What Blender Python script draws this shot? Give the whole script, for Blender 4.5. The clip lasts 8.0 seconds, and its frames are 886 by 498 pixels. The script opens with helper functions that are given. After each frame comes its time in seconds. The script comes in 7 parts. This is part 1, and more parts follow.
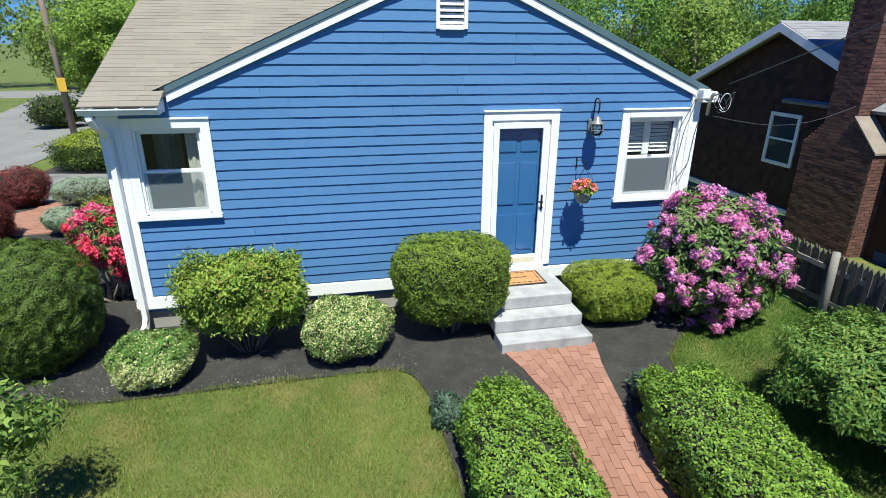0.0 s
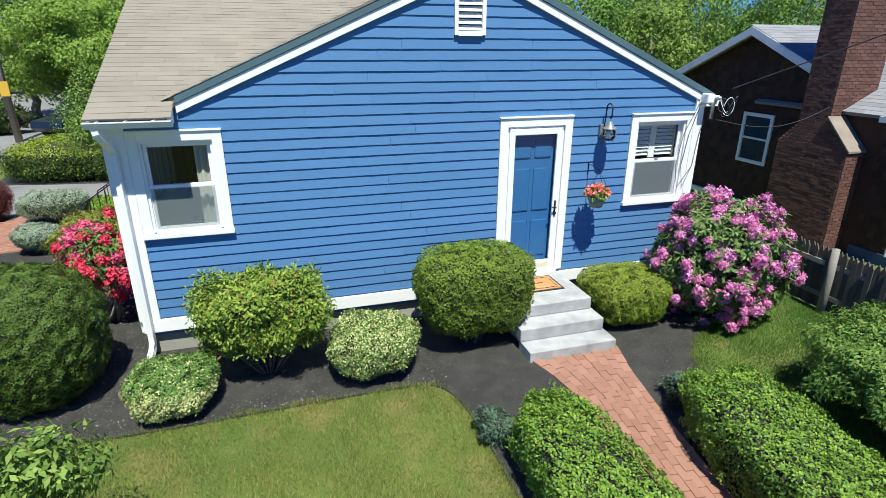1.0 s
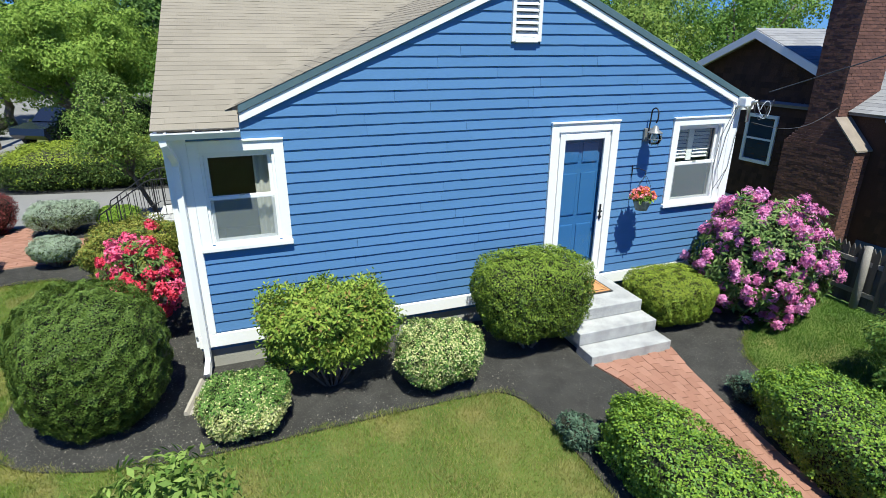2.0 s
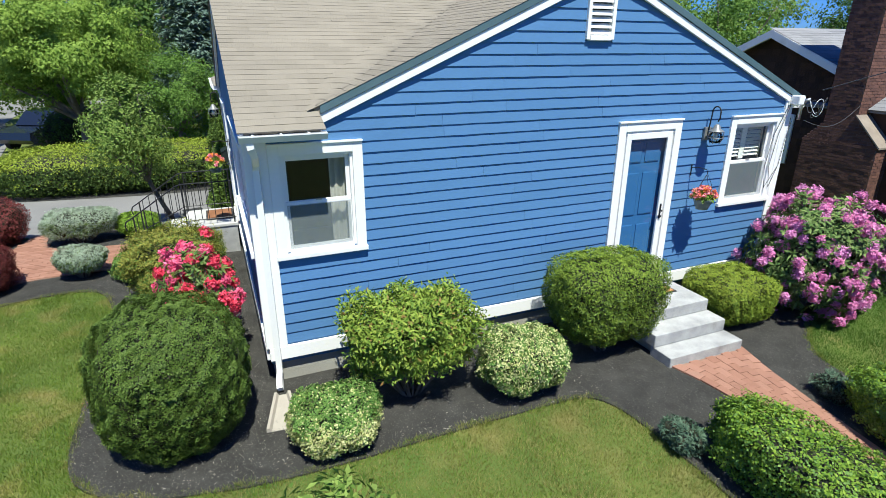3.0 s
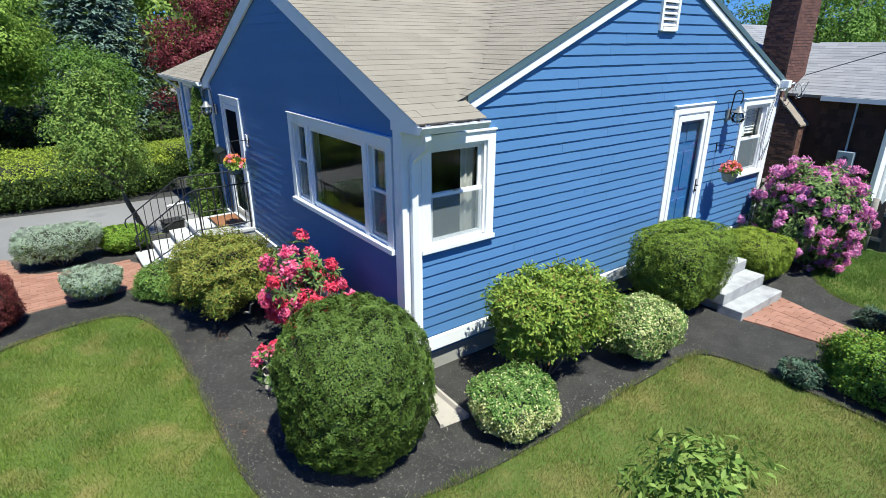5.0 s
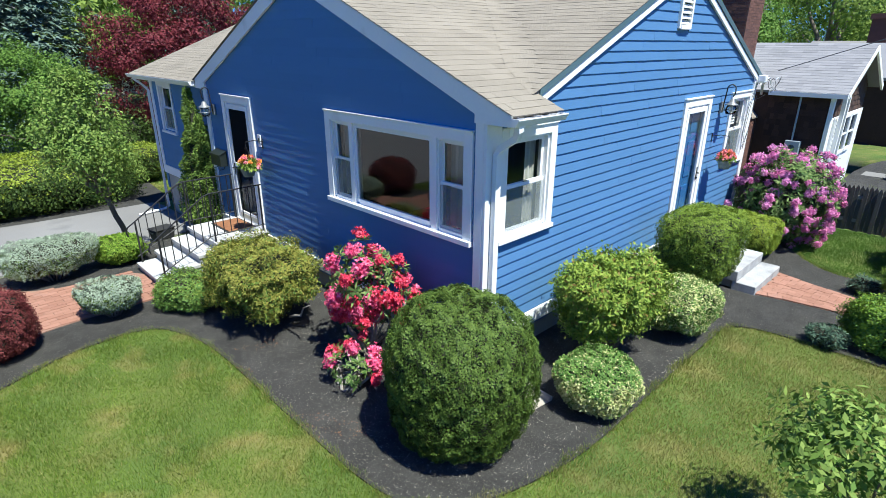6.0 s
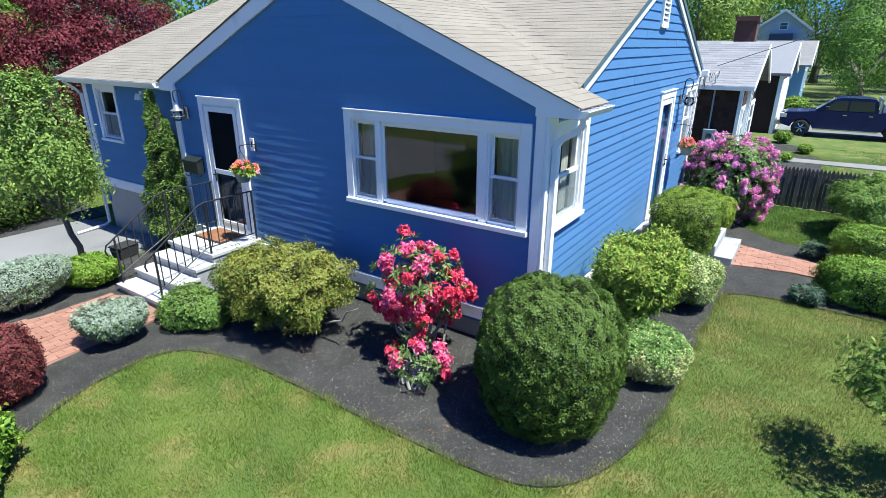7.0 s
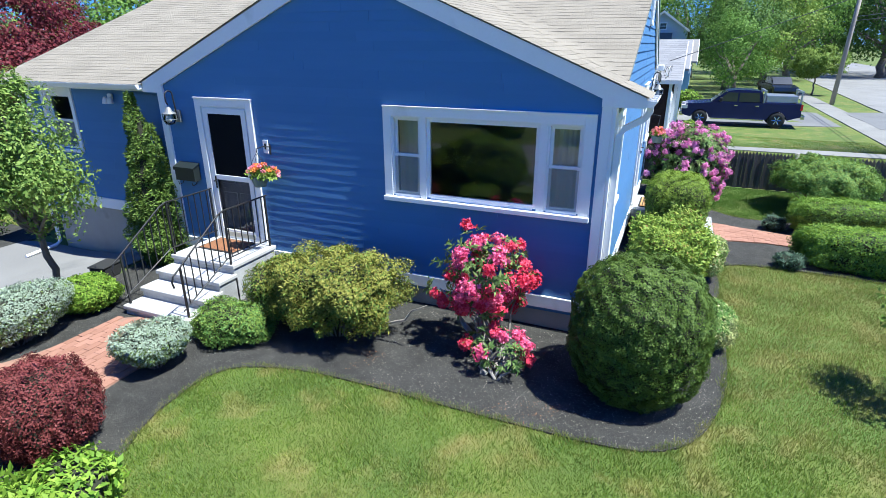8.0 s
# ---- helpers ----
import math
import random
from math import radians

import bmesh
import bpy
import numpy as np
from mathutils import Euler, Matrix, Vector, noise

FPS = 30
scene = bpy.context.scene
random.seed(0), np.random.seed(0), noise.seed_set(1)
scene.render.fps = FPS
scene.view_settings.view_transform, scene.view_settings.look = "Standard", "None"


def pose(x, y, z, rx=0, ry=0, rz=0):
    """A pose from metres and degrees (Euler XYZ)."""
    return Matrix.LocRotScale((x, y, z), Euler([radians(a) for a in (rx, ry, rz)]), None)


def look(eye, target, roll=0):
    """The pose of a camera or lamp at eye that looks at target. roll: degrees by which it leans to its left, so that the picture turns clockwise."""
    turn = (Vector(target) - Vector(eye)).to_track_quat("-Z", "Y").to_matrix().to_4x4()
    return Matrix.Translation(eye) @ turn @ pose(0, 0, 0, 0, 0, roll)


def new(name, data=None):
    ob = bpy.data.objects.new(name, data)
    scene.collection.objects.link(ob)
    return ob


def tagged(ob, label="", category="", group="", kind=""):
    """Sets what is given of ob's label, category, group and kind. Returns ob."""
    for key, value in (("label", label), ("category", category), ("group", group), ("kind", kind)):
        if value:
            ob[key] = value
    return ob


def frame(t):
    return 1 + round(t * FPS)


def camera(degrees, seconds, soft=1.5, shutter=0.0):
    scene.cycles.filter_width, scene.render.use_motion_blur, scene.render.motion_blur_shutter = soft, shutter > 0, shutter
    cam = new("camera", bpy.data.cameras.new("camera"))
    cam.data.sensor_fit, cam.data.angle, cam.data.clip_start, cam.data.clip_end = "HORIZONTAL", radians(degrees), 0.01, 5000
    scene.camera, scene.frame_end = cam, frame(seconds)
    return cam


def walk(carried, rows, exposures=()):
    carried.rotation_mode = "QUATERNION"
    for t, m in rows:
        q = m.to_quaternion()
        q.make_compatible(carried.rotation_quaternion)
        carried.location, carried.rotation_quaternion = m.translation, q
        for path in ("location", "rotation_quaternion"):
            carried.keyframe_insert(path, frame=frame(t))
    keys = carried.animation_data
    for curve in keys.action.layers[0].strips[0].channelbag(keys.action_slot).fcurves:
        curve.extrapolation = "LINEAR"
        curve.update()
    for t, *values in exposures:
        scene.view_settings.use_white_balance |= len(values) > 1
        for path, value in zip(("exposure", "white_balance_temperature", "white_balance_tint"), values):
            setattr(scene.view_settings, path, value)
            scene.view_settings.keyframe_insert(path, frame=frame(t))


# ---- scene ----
cam = camera(78.4, 8.0, soft=0.6)
PATH = [
    (0, (2.673, -7.415, 3.693), (3.065, -5.585, 2.988), 0.3),
    (0.5, (2.295, -7.236, 3.721), (2.778, -5.429, 3.013), 0.3),
    (1, (1.858, -7.036, 3.773), (2.408, -5.247, 3.067), 0.3),
    (2.5, (0.266, -6.36, 3.838), (0.948, -4.615, 3.138), 0.1),
    (3, (-0.286, -5.999, 3.794), (0.441, -4.272, 3.096), 0.1),
    (3.5, (-0.897, -5.639, 3.759), (-0.09, -3.949, 3.057), 0.1),
    (4, (-1.557, -5.325, 3.773), (-0.635, -3.696, 3.067), 0.2),
    (4.5, (-2.243, -5.024, 3.756), (-1.221, -3.458, 3.045), 0.1),
    (6, (-4.28, -3.699, 3.67), (-2.966, -2.368, 2.961), 0.2),
    (6.5, (-4.912, -3.1, 3.634), (-3.48, -1.896, 2.927), 0.1),
    (7, (-5.528, -2.375, 3.623), (-3.977, -1.328, 2.917), 0.1),
    (7.5, (-6.07, -1.554, 3.601), (-4.419, -0.672, 2.894), 0.1),
    (8, (-6.568, -0.684, 3.571), (-4.846, 0.049, 2.865), -0.1),
]
walk(cam, [(t, look(eye, target, roll)) for t, eye, target, roll in PATH], exposures=[(0.0, 0.88, 4900, 10), (2.5, 0.90, 4900, 10), (4.5, 0.92, 4850, 11), (6.5, 1.22, 4740, 12), (8.0, 1.42, 4620, 13)])

# ---- daylight: high sun from the south, clear sky ----
SUN = Vector((-0.027, -0.43, 0.90)).normalized()
world = bpy.data.worlds.new("sky")
scene.world = world
world.use_nodes = True
wn = world.node_tree
wn.nodes.clear()
sky = wn.nodes.new("ShaderNodeTexSky")
sky.sky_type = "NISHITA"
sky.sun_disc = False
sky.dust_density = 0.15
sky.ozone_density = 10.0
sky.sun_elevation = math.asin(SUN.z)
sky.sun_rotation = math.atan2(SUN.x, SUN.y)
wbg = wn.nodes.new("ShaderNodeBackground")
wbg.inputs["Strength"].default_value = 0.045
wout = wn.nodes.new("ShaderNodeOutputWorld")
deep = wn.nodes.new("ShaderNodeMix")
deep.data_type, deep.blend_type = "RGBA", "MULTIPLY"
deep.inputs[0].default_value = 1.0
deep.inputs[7].default_value = (0.62, 0.85, 1.22, 1)  # a deep blue early-summer sky
wn.links.new(sky.outputs[0], deep.inputs[6])
wn.links.new(deep.outputs[2], wbg.inputs[0])
wn.links.new(wbg.outputs[0], wout.inputs[0])
sun_data = bpy.data.lights.new("sun", "SUN")
sun_data.energy = 5.0
sun_data.angle = radians(0.55)
sun_data.color = (1.0, 0.838, 0.525)
sun_ob = new("sun", sun_data)
sun_ob.matrix_world = look(SUN * 60, (0, 0, 0))

# ---- tools ----
rng = np.random.default_rng(7)


def mat(name, col, col2=None, rough=0.7, var=0.12, scale=3.0, fine=40.0, bump=0.0, bscale=80.0, metal=0.0, spec=0.5,
        per="", translucent=0.0, stretch=(1, 1, 1), stain=None, stain_scale=1.2, stain_at=0.62, stain_soft=0.12):
    """A procedural surface: coarse and fine variation in colour, optional variation by piece, stains and relief."""
    m = bpy.data.materials.new(name)
    m.use_nodes = True
    nt = m.node_tree
    N, L = nt.nodes, nt.links
    bsdf = N["Principled BSDF"]
    bsdf.inputs["Roughness"].default_value = rough
    bsdf.inputs["Metallic"].default_value = metal
    bsdf.inputs["Specular IOR Level"].default_value = spec
    geo = N.new("ShaderNodeNewGeometry")
    mp = N.new("ShaderNodeMapping")
    mp.inputs["Scale"].default_value = stretch
    L.new(geo.outputs["Position"], mp.inputs[0])

    def noise_tex(s, detail=4.0):
        n = N.new("ShaderNodeTexNoise")
        n.inputs["Scale"].default_value = s
        n.inputs["Detail"].default_value = detail
        L.new(mp.outputs[0], n.inputs["Vector"])
        return n.outputs["Fac"]

    def math_node(op, a, b):
        n = N.new("ShaderNodeMath")
        n.operation = op
        for i, v in enumerate((a, b)):
            if isinstance(v, (int, float)):
                n.inputs[i].default_value = v
            else:
                L.new(v, n.inputs[i])
        return n.outputs[0]

    def mix(fac, a, b):
        n = N.new("ShaderNodeMix")
        n.data_type = "RGBA"
        for i, v in ((0, fac), (6, a), (7, b)):
            if isinstance(v, (int, float)):
                n.inputs[i].default_value = v
            elif isinstance(v, tuple):
                n.inputs[i].default_value = (*v, 1)
            else:
                L.new(v, n.inputs[i])
        return n.outputs[2]

    c = tuple(col)
    if col2 is not None:
        if per == "island":
            f = geo.outputs["Random Per Island"]
        elif per == "object":
            f = N.new("ShaderNodeObjectInfo").outputs["Random"]
        else:
            f = noise_tex(scale * 0.6)
            f = math_node("MULTIPLY", math_node("SUBTRACT", f, 0.3), 2.5)
        c = mix(f, c, tuple(col2))
    if stain is not None:
        r = N.new("ShaderNodeMapRange")
        r.inputs[1].default_value, r.inputs[2].default_value = stain_at, stain_at + stain_soft
        L.new(noise_tex(stain_scale, 6.0), r.inputs[0])
        c = mix(r.outputs[0], c, tuple(stain))
    v = math_node("ADD", math_node("MULTIPLY", noise_tex(scale), 2 * var), math_node("MULTIPLY", noise_tex(fine), 2 * var))
    v = math_node("ADD", v, 1 - 2 * var)
    hsv = N.new("ShaderNodeHueSaturation")
    if isinstance(c, tuple):
        hsv.inputs["Color"].default_value = (*c, 1)
    else:
        L.new(c, hsv.inputs["Color"])
    L.new(v, hsv.inputs["Value"])
    L.new(hsv.outputs[0], bsdf.inputs["Base Color"])
    if bump:
        b = N.new("ShaderNodeBump")
        b.inputs["Strength"].default_value = bump
        b.inputs["Distance"].default_value = 0.02
        L.new(noise_tex(bscale), b.inputs["Height"])
        L.new(b.outputs[0], bsdf.inputs["Normal"])
    if translucent:
        t = N.new("ShaderNodeBsdfTranslucent")
        L.new(hsv.outputs[0], t.inputs[0])
        ms = N.new("ShaderNodeMixShader")
        ms.inputs[0].default_value = translucent
        L.new(bsdf.outputs[0], ms.inputs[1])
        L.new(t.outputs[0], ms.inputs[2])
        L.new(ms.outputs[0], N["Material Output"].inputs[0])
    return m


def glass_mat(name, tint=(0.9, 0.95, 0.95), gloss=1.45):
    """A thin window pane: clear, with Fresnel gloss."""
    m = bpy.data.materials.new(name)
    m.use_nodes = True
    N, L = m.node_tree.nodes, m.node_tree.links
    N.remove(N["Principled BSDF"])
    t = N.new("ShaderNodeBsdfTransparent")
    t.inputs[0].default_value = (*tint, 1)
    g = N.new("ShaderNodeBsdfGlossy")
    g.inputs["Roughness"].default_value = 0.02
    f = N.new("ShaderNodeFresnel")
    f.inputs[0].default_value = gloss
    ms = N.new("ShaderNodeMixShader")
    L.new(f.outputs[0], ms.inputs[0])
    L.new(t.outputs[0], ms.inputs[1])
    L.new(g.outputs[0], ms.inputs[2])
    L.new(ms.outputs[0], N["Material Output"].inputs[0])
    return m


def screen_mat(name, col, cover):
    """Woven insect screen, too fine to see its wires: part thread, part gap."""
    m = bpy.data.materials.new(name)
    m.use_nodes = True
    N, L = m.node_tree.nodes, m.node_tree.links
    bsdf = N["Principled BSDF"]
    bsdf.inputs["Base Color"].default_value = (*col, 1)
    bsdf.inputs["Roughness"].default_value = 0.6
    t = N.new("ShaderNodeBsdfTransparent")
    ms = N.new("ShaderNodeMixShader")
    ms.inputs[0].default_value = cover
    L.new(t.outputs[0], ms.inputs[1])
    L.new(bsdf.outputs[0], ms.inputs[2])
    L.new(ms.outputs[0], N["Material Output"].inputs[0])
    return m


def box(bm, x0, x1, y0, y1, z0, z1):
    v = [bm.verts.new((x, y, z)) for z in (z0, z1) for x, y in ((x0, y0), (x1, y0), (x1, y1), (x0, y1))]
    for q in ((3, 2, 1, 0), (4, 5, 6, 7), (0, 1, 5, 4), (1, 2, 6, 5), (2, 3, 7, 6), (3, 0, 4, 7)):
        bm.faces.new([v[i] for i in q])
    return v


def boxes(*dims, bevel=0.0):
    bm = bmesh.new()
    for d in dims:
        box(bm, *d)
    if bevel:
        bmesh.ops.bevel(bm, geom=list(bm.edges), offset=bevel, segments=2, affect="EDGES", profile=0.6)
    return bm


def sheet(axis, x0, x1, y0, y1, z0, z1):
    """One pane face that looks to -y or to -x."""
    bm = bmesh.new()
    if axis == "y":
        c = ((x0, y0, z0), (x1, y0, z0), (x1, y0, z1), (x0, y0, z1))
    else:
        c = ((x0, y1, z0), (x0, y0, z0), (x0, y0, z1), (x0, y1, z1))
    bm.faces.new([bm.verts.new(v) for v in c])
    return bm


def prism(bm, poly, axis, a, b):
    """A polygon in the plane across an axis, drawn out from a to b."""
    def at(p, s):
        u, v = p
        return {"x": (s, u, v), "y": (u, s, v), "z": (u, v, s)}[axis]
    lo = [bm.verts.new(at(p, a)) for p in poly]
    hi = [bm.verts.new(at(p, b)) for p in poly]
    bm.faces.new(lo)
    bm.faces.new(hi[::-1])
    n = len(poly)
    for i in range(n):
        bm.faces.new((lo[i], hi[i], hi[(i + 1) % n], lo[(i + 1) % n]))
    return lo + hi


def tube(bm, pts, radii, sides=8, cap=True):
    """A tapered tube along points."""
    pts = [Vector(p) for p in pts]
    if isinstance(radii, (int, float)):
        radii = [radii] * len(pts)
    rings = []
    side = None
    for i, p in enumerate(pts):
        d = (pts[min(i + 1, len(pts) - 1)] - pts[max(i - 1, 0)]).normalized()
        if side is None:
            side = d.orthogonal().normalized()
        side = (side - d * side.dot(d)).normalized()
        up = d.cross(side)
        rings.append([bm.verts.new(p + (side * math.cos(a) + up * math.sin(a)) * radii[i])
                      for a in [2 * math.pi * k / sides for k in range(sides)]])
    for r, s in zip(rings, rings[1:]):
        for k in range(sides):
            bm.faces.new((r[k], r[(k + 1) % sides], s[(k + 1) % sides], s[k]))
    if cap:
        bm.faces.new(rings[0][::-1])
        bm.faces.new(rings[-1])


def lathe(bm, prof, cx=0, cy=0, sides=20):
    rings = [[bm.verts.new((cx + r * math.cos(2 * math.pi * k / sides), cy + r * math.sin(2 * math.pi * k / sides), z))
              for k in range(sides)] for r, z in prof]
    for r, s in zip(rings, rings[1:]):
        for k in range(sides):
            bm.faces.new((r[k], r[(k + 1) % sides], s[(k + 1) % sides], s[k]))
    bm.faces.new(rings[0][::-1])
    bm.faces.new(rings[-1])


def mesh_of(name, bm, material, smooth=False):
    if len(bm.faces) > 1:
        bmesh.ops.recalc_face_normals(bm, faces=list(bm.faces))
    me = bpy.data.meshes.new(name)
    bm.to_mesh(me)
    bm.free()
    me.materials.append(material)
    if smooth:
        me.shade_smooth()
    return me


def part(name, bm, material, parent, label="", smooth=False):
    """One mesh object under a thing or a part."""
    me = bm if isinstance(bm, bpy.types.Mesh) else mesh_of(name, bm, material, smooth)
    ob = new(name, me)
    ob.parent = parent
    if label:
        tagged(ob, label)
    return ob


def thing(name, at, label, category, group="", kind="", turn=0.0):
    ob = new(name)
    ob.matrix_basis = pose(*at, 0, 0, turn)
    ob.empty_display_size = 0.1
    return tagged(ob, label, category, group, kind)


def solid(name, bm, material, label, category, kind="", group="", smooth=False):
    ob = new(name, mesh_of(name, bm, material, smooth))
    return tagged(ob, label, category, group, kind)


def quad_mesh(name, V, material, k=4):
    """A mesh of separate faces with k corners each, from an array of corners."""
    V = np.ascontiguousarray(V, dtype=np.float32).reshape(-1, 3)
    nf = len(V) // k
    me = bpy.data.meshes.new(name)
    me.vertices.add(len(V))
    me.vertices.foreach_set("co", V.ravel())
    me.loops.add(len(V))
    me.loops.foreach_set("vertex_index", np.arange(len(V), dtype=np.int32))
    me.polygons.add(nf)
    me.polygons.foreach_set("loop_start", np.arange(0, len(V), k, dtype=np.int32))
    me.update(calc_edges=True)
    me.materials.append(material)
    return me


def unit(a):
    return a / np.maximum(np.linalg.norm(a, axis=-1, keepdims=True), 1e-9)


def waves(P, size, seed):
    """Smooth random field of about -1..1 with features of a size in metres."""
    r = np.random.default_rng(seed)
    out = np.zeros(len(P))
    for _ in range(7):
        k = unit(r.normal(size=3)) * 2 * math.pi / (size * r.uniform(0.7, 1.6))
        out += np.sin(P @ k + r.uniform(0, 6.28))
    return out / 2.6


def leaf_quads(P, Nrm, length, width, tilt=(0.1, 0.9), droop=0.0, fold=0.25, seed=1):
    """Corners of pointed leaves that sit at points P and stand off along normals."""
    r = np.random.default_rng(seed)
    n = len(P)
    t = r.normal(size=(n, 3))
    t = unit(t - (t * Nrm).sum(1, keepdims=True) * Nrm)
    a = r.uniform(*tilt, size=(n, 1))
    ax = unit(t * np.cos(a) + Nrm * np.sin(a) + np.array([0, 0, -droop]))
    up = unit(Nrm * np.cos(a) - t * np.sin(a) + 0.25 * r.normal(size=(n, 3)))
    sd = unit(np.cross(ax, up))
    up = np.cross(sd, ax)
    s = r.uniform(0.65, 1.25, size=(n, 1))
    Ln, Wd = length * s, width * s * 0.5
    mid = P + ax * Ln * 0.5
    lift = up * Wd * fold
    return np.stack([P, mid + sd * Wd + lift, P + ax * Ln - up * Ln * 0.08, mid - sd * Wd + lift], axis=1)


def super_radius(d, e, belly):
    """Reach of a rounded block in a direction; its lower half may be squarer than the upper."""
    a = np.abs(d)
    ev = np.where(d[:, 2] < 0, belly or e, e)
    return ((a[:, 0] ** e + a[:, 1] ** e) ** (ev / e) + a[:, 2] ** ev) ** (-1 / ev)


def super_dirs(n, e, seed, low=-1.0, belly=0.0):
    r = np.random.default_rng(seed)
    d = unit(r.normal(size=(int(n * 1.6) + 50, 3)))
    q = d * super_radius(d, e, belly)[:, None]
    q = q[q[:, 2] > low][:n]
    g = np.sign(q) * np.abs(q) ** (e - 1)
    return q, g


def core_mesh(name, S, e, lump, lsize, seed, material, shrink=0.86, low=-1.0, belly=0.0):
    bm = bmesh.new()
    bmesh.ops.create_icosphere(bm, subdivisions=4, radius=1)
    P = np.array([v.co[:] for v in bm.verts])
    P = P * super_radius(P, e, belly)[:, None]
    k = 1 + lump * waves(P * S, lsize, seed)
    Q = P * S * k[:, None] * shrink
    for v, q in zip(bm.verts, Q):
        v.co = (q[0], q[1], max(q[2], low * S[2]))
    return mesh_of(name, bm, material, True)


def shrub(name, at, rx, ry, h, leaf_m, label, n=9000, leaf=(0.035, 0.02), e=2.6, lump=0.06, lsize=0.5, seed=1, base=0.12,
          depth=0.16, tilt=(0.05, 0.8), droop=0.0, turn=0.0, low=-1.0, group="", core=True, category="shrub", hollow=(), fine_lump=0.018, tuft=0.022, vase=0.0, fuzz=0.03, belly=0.0,
          crease=0.0, second=None, stems=5, shrink=0.86):
    """A clipped or rounded shrub: stems, a solid dark core for inner shade and a skin of many small leaves. base: clear
    height under the leaves.
    """
    ob = thing(name, at, label, category, group, turn=turn)
    S = np.array([rx, ry, (h - base) / 2])
    q, g = super_dirs(n, e, seed, low, belly)
    k = 1 + lump * waves(q * S, lsize, seed) + fine_lump * waves(q * S, lsize * 0.3, seed + 9)
    k += tuft * waves(q * S, 0.13, seed + 21)
    r = np.random.default_rng(seed + 5)
    inset = 1 - depth * r.uniform(0, 1, len(q)) ** 2.2 + fuzz * r.normal(size=len(q))
    if crease:
        # shears leave cloud-like pads with dark clefts between them
        inset -= crease * np.exp(-(waves(q * S, 0.55, seed + 61) / 0.07) ** 2)
    for (hx, hy, hz), hr, hd in hollow:
        d2 = ((q - np.array([hx, hy, hz])) ** 2).sum(1)
        inset -= hd * np.exp(-d2 / hr ** 2)
    P = q * S * (k * inset)[:, None]
    turn_n = np.stack([waves(q * S, 0.12, seed + 30 + i) for i in range(3)], 1)
    Nn = unit(unit(g / S) + 0.38 * turn_n)
    P[:, :2] *= (1 - vase * (1 - q[:, 2]) / 2)[:, None]
    mid = base + S[2]
    P[:, 2] += mid
    V = leaf_quads(P, Nn, leaf[0], leaf[1], tilt, droop, seed=seed + 3)
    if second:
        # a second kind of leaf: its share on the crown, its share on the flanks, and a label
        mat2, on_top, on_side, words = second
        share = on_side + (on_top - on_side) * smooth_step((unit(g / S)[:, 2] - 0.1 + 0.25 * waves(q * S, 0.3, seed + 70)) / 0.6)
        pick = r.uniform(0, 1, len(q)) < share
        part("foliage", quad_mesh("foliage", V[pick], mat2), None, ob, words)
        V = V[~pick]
    part("foliage", quad_mesh("foliage", V, leaf_m), None, ob)
    # solid dark body: stops see-through, its colour stands for inner shade
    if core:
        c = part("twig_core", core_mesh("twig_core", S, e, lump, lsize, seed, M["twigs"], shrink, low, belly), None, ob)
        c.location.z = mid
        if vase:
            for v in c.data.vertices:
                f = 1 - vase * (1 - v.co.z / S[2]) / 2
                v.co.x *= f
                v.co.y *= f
    for i in range(stems):
        a = i * 6.283 / stems + seed
        reach = 0.5 if i % 2 or stems < 6 else 0.72
        foot = Vector((0.10 * math.cos(a) * rx, 0.10 * math.sin(a) * ry, -0.04))
        top = Vector((reach * math.cos(a) * rx, reach * math.sin(a) * ry, base + S[2] * 0.8))
        bm = bmesh.new()
        tube(bm, [foot, foot.lerp(top, 0.5) + Vector((0, 0, 0.03)), top], [0.022, 0.018, 0.010] if stems < 6 else [0.013, 0.011, 0.005], 6)
        part("stem", bm, M["bark"], ob)
    return ob


def limb_points(a, b, bend, seed):
    r = np.random.default_rng(seed)
    a, b = Vector(a), Vector(b)
    out = []
    for i in range(6):
        f = i / 5
        w = Vector(r.normal(size=3)) * bend * math.sin(math.pi * f)
        out.append(a.lerp(b, f) + w)
    return out


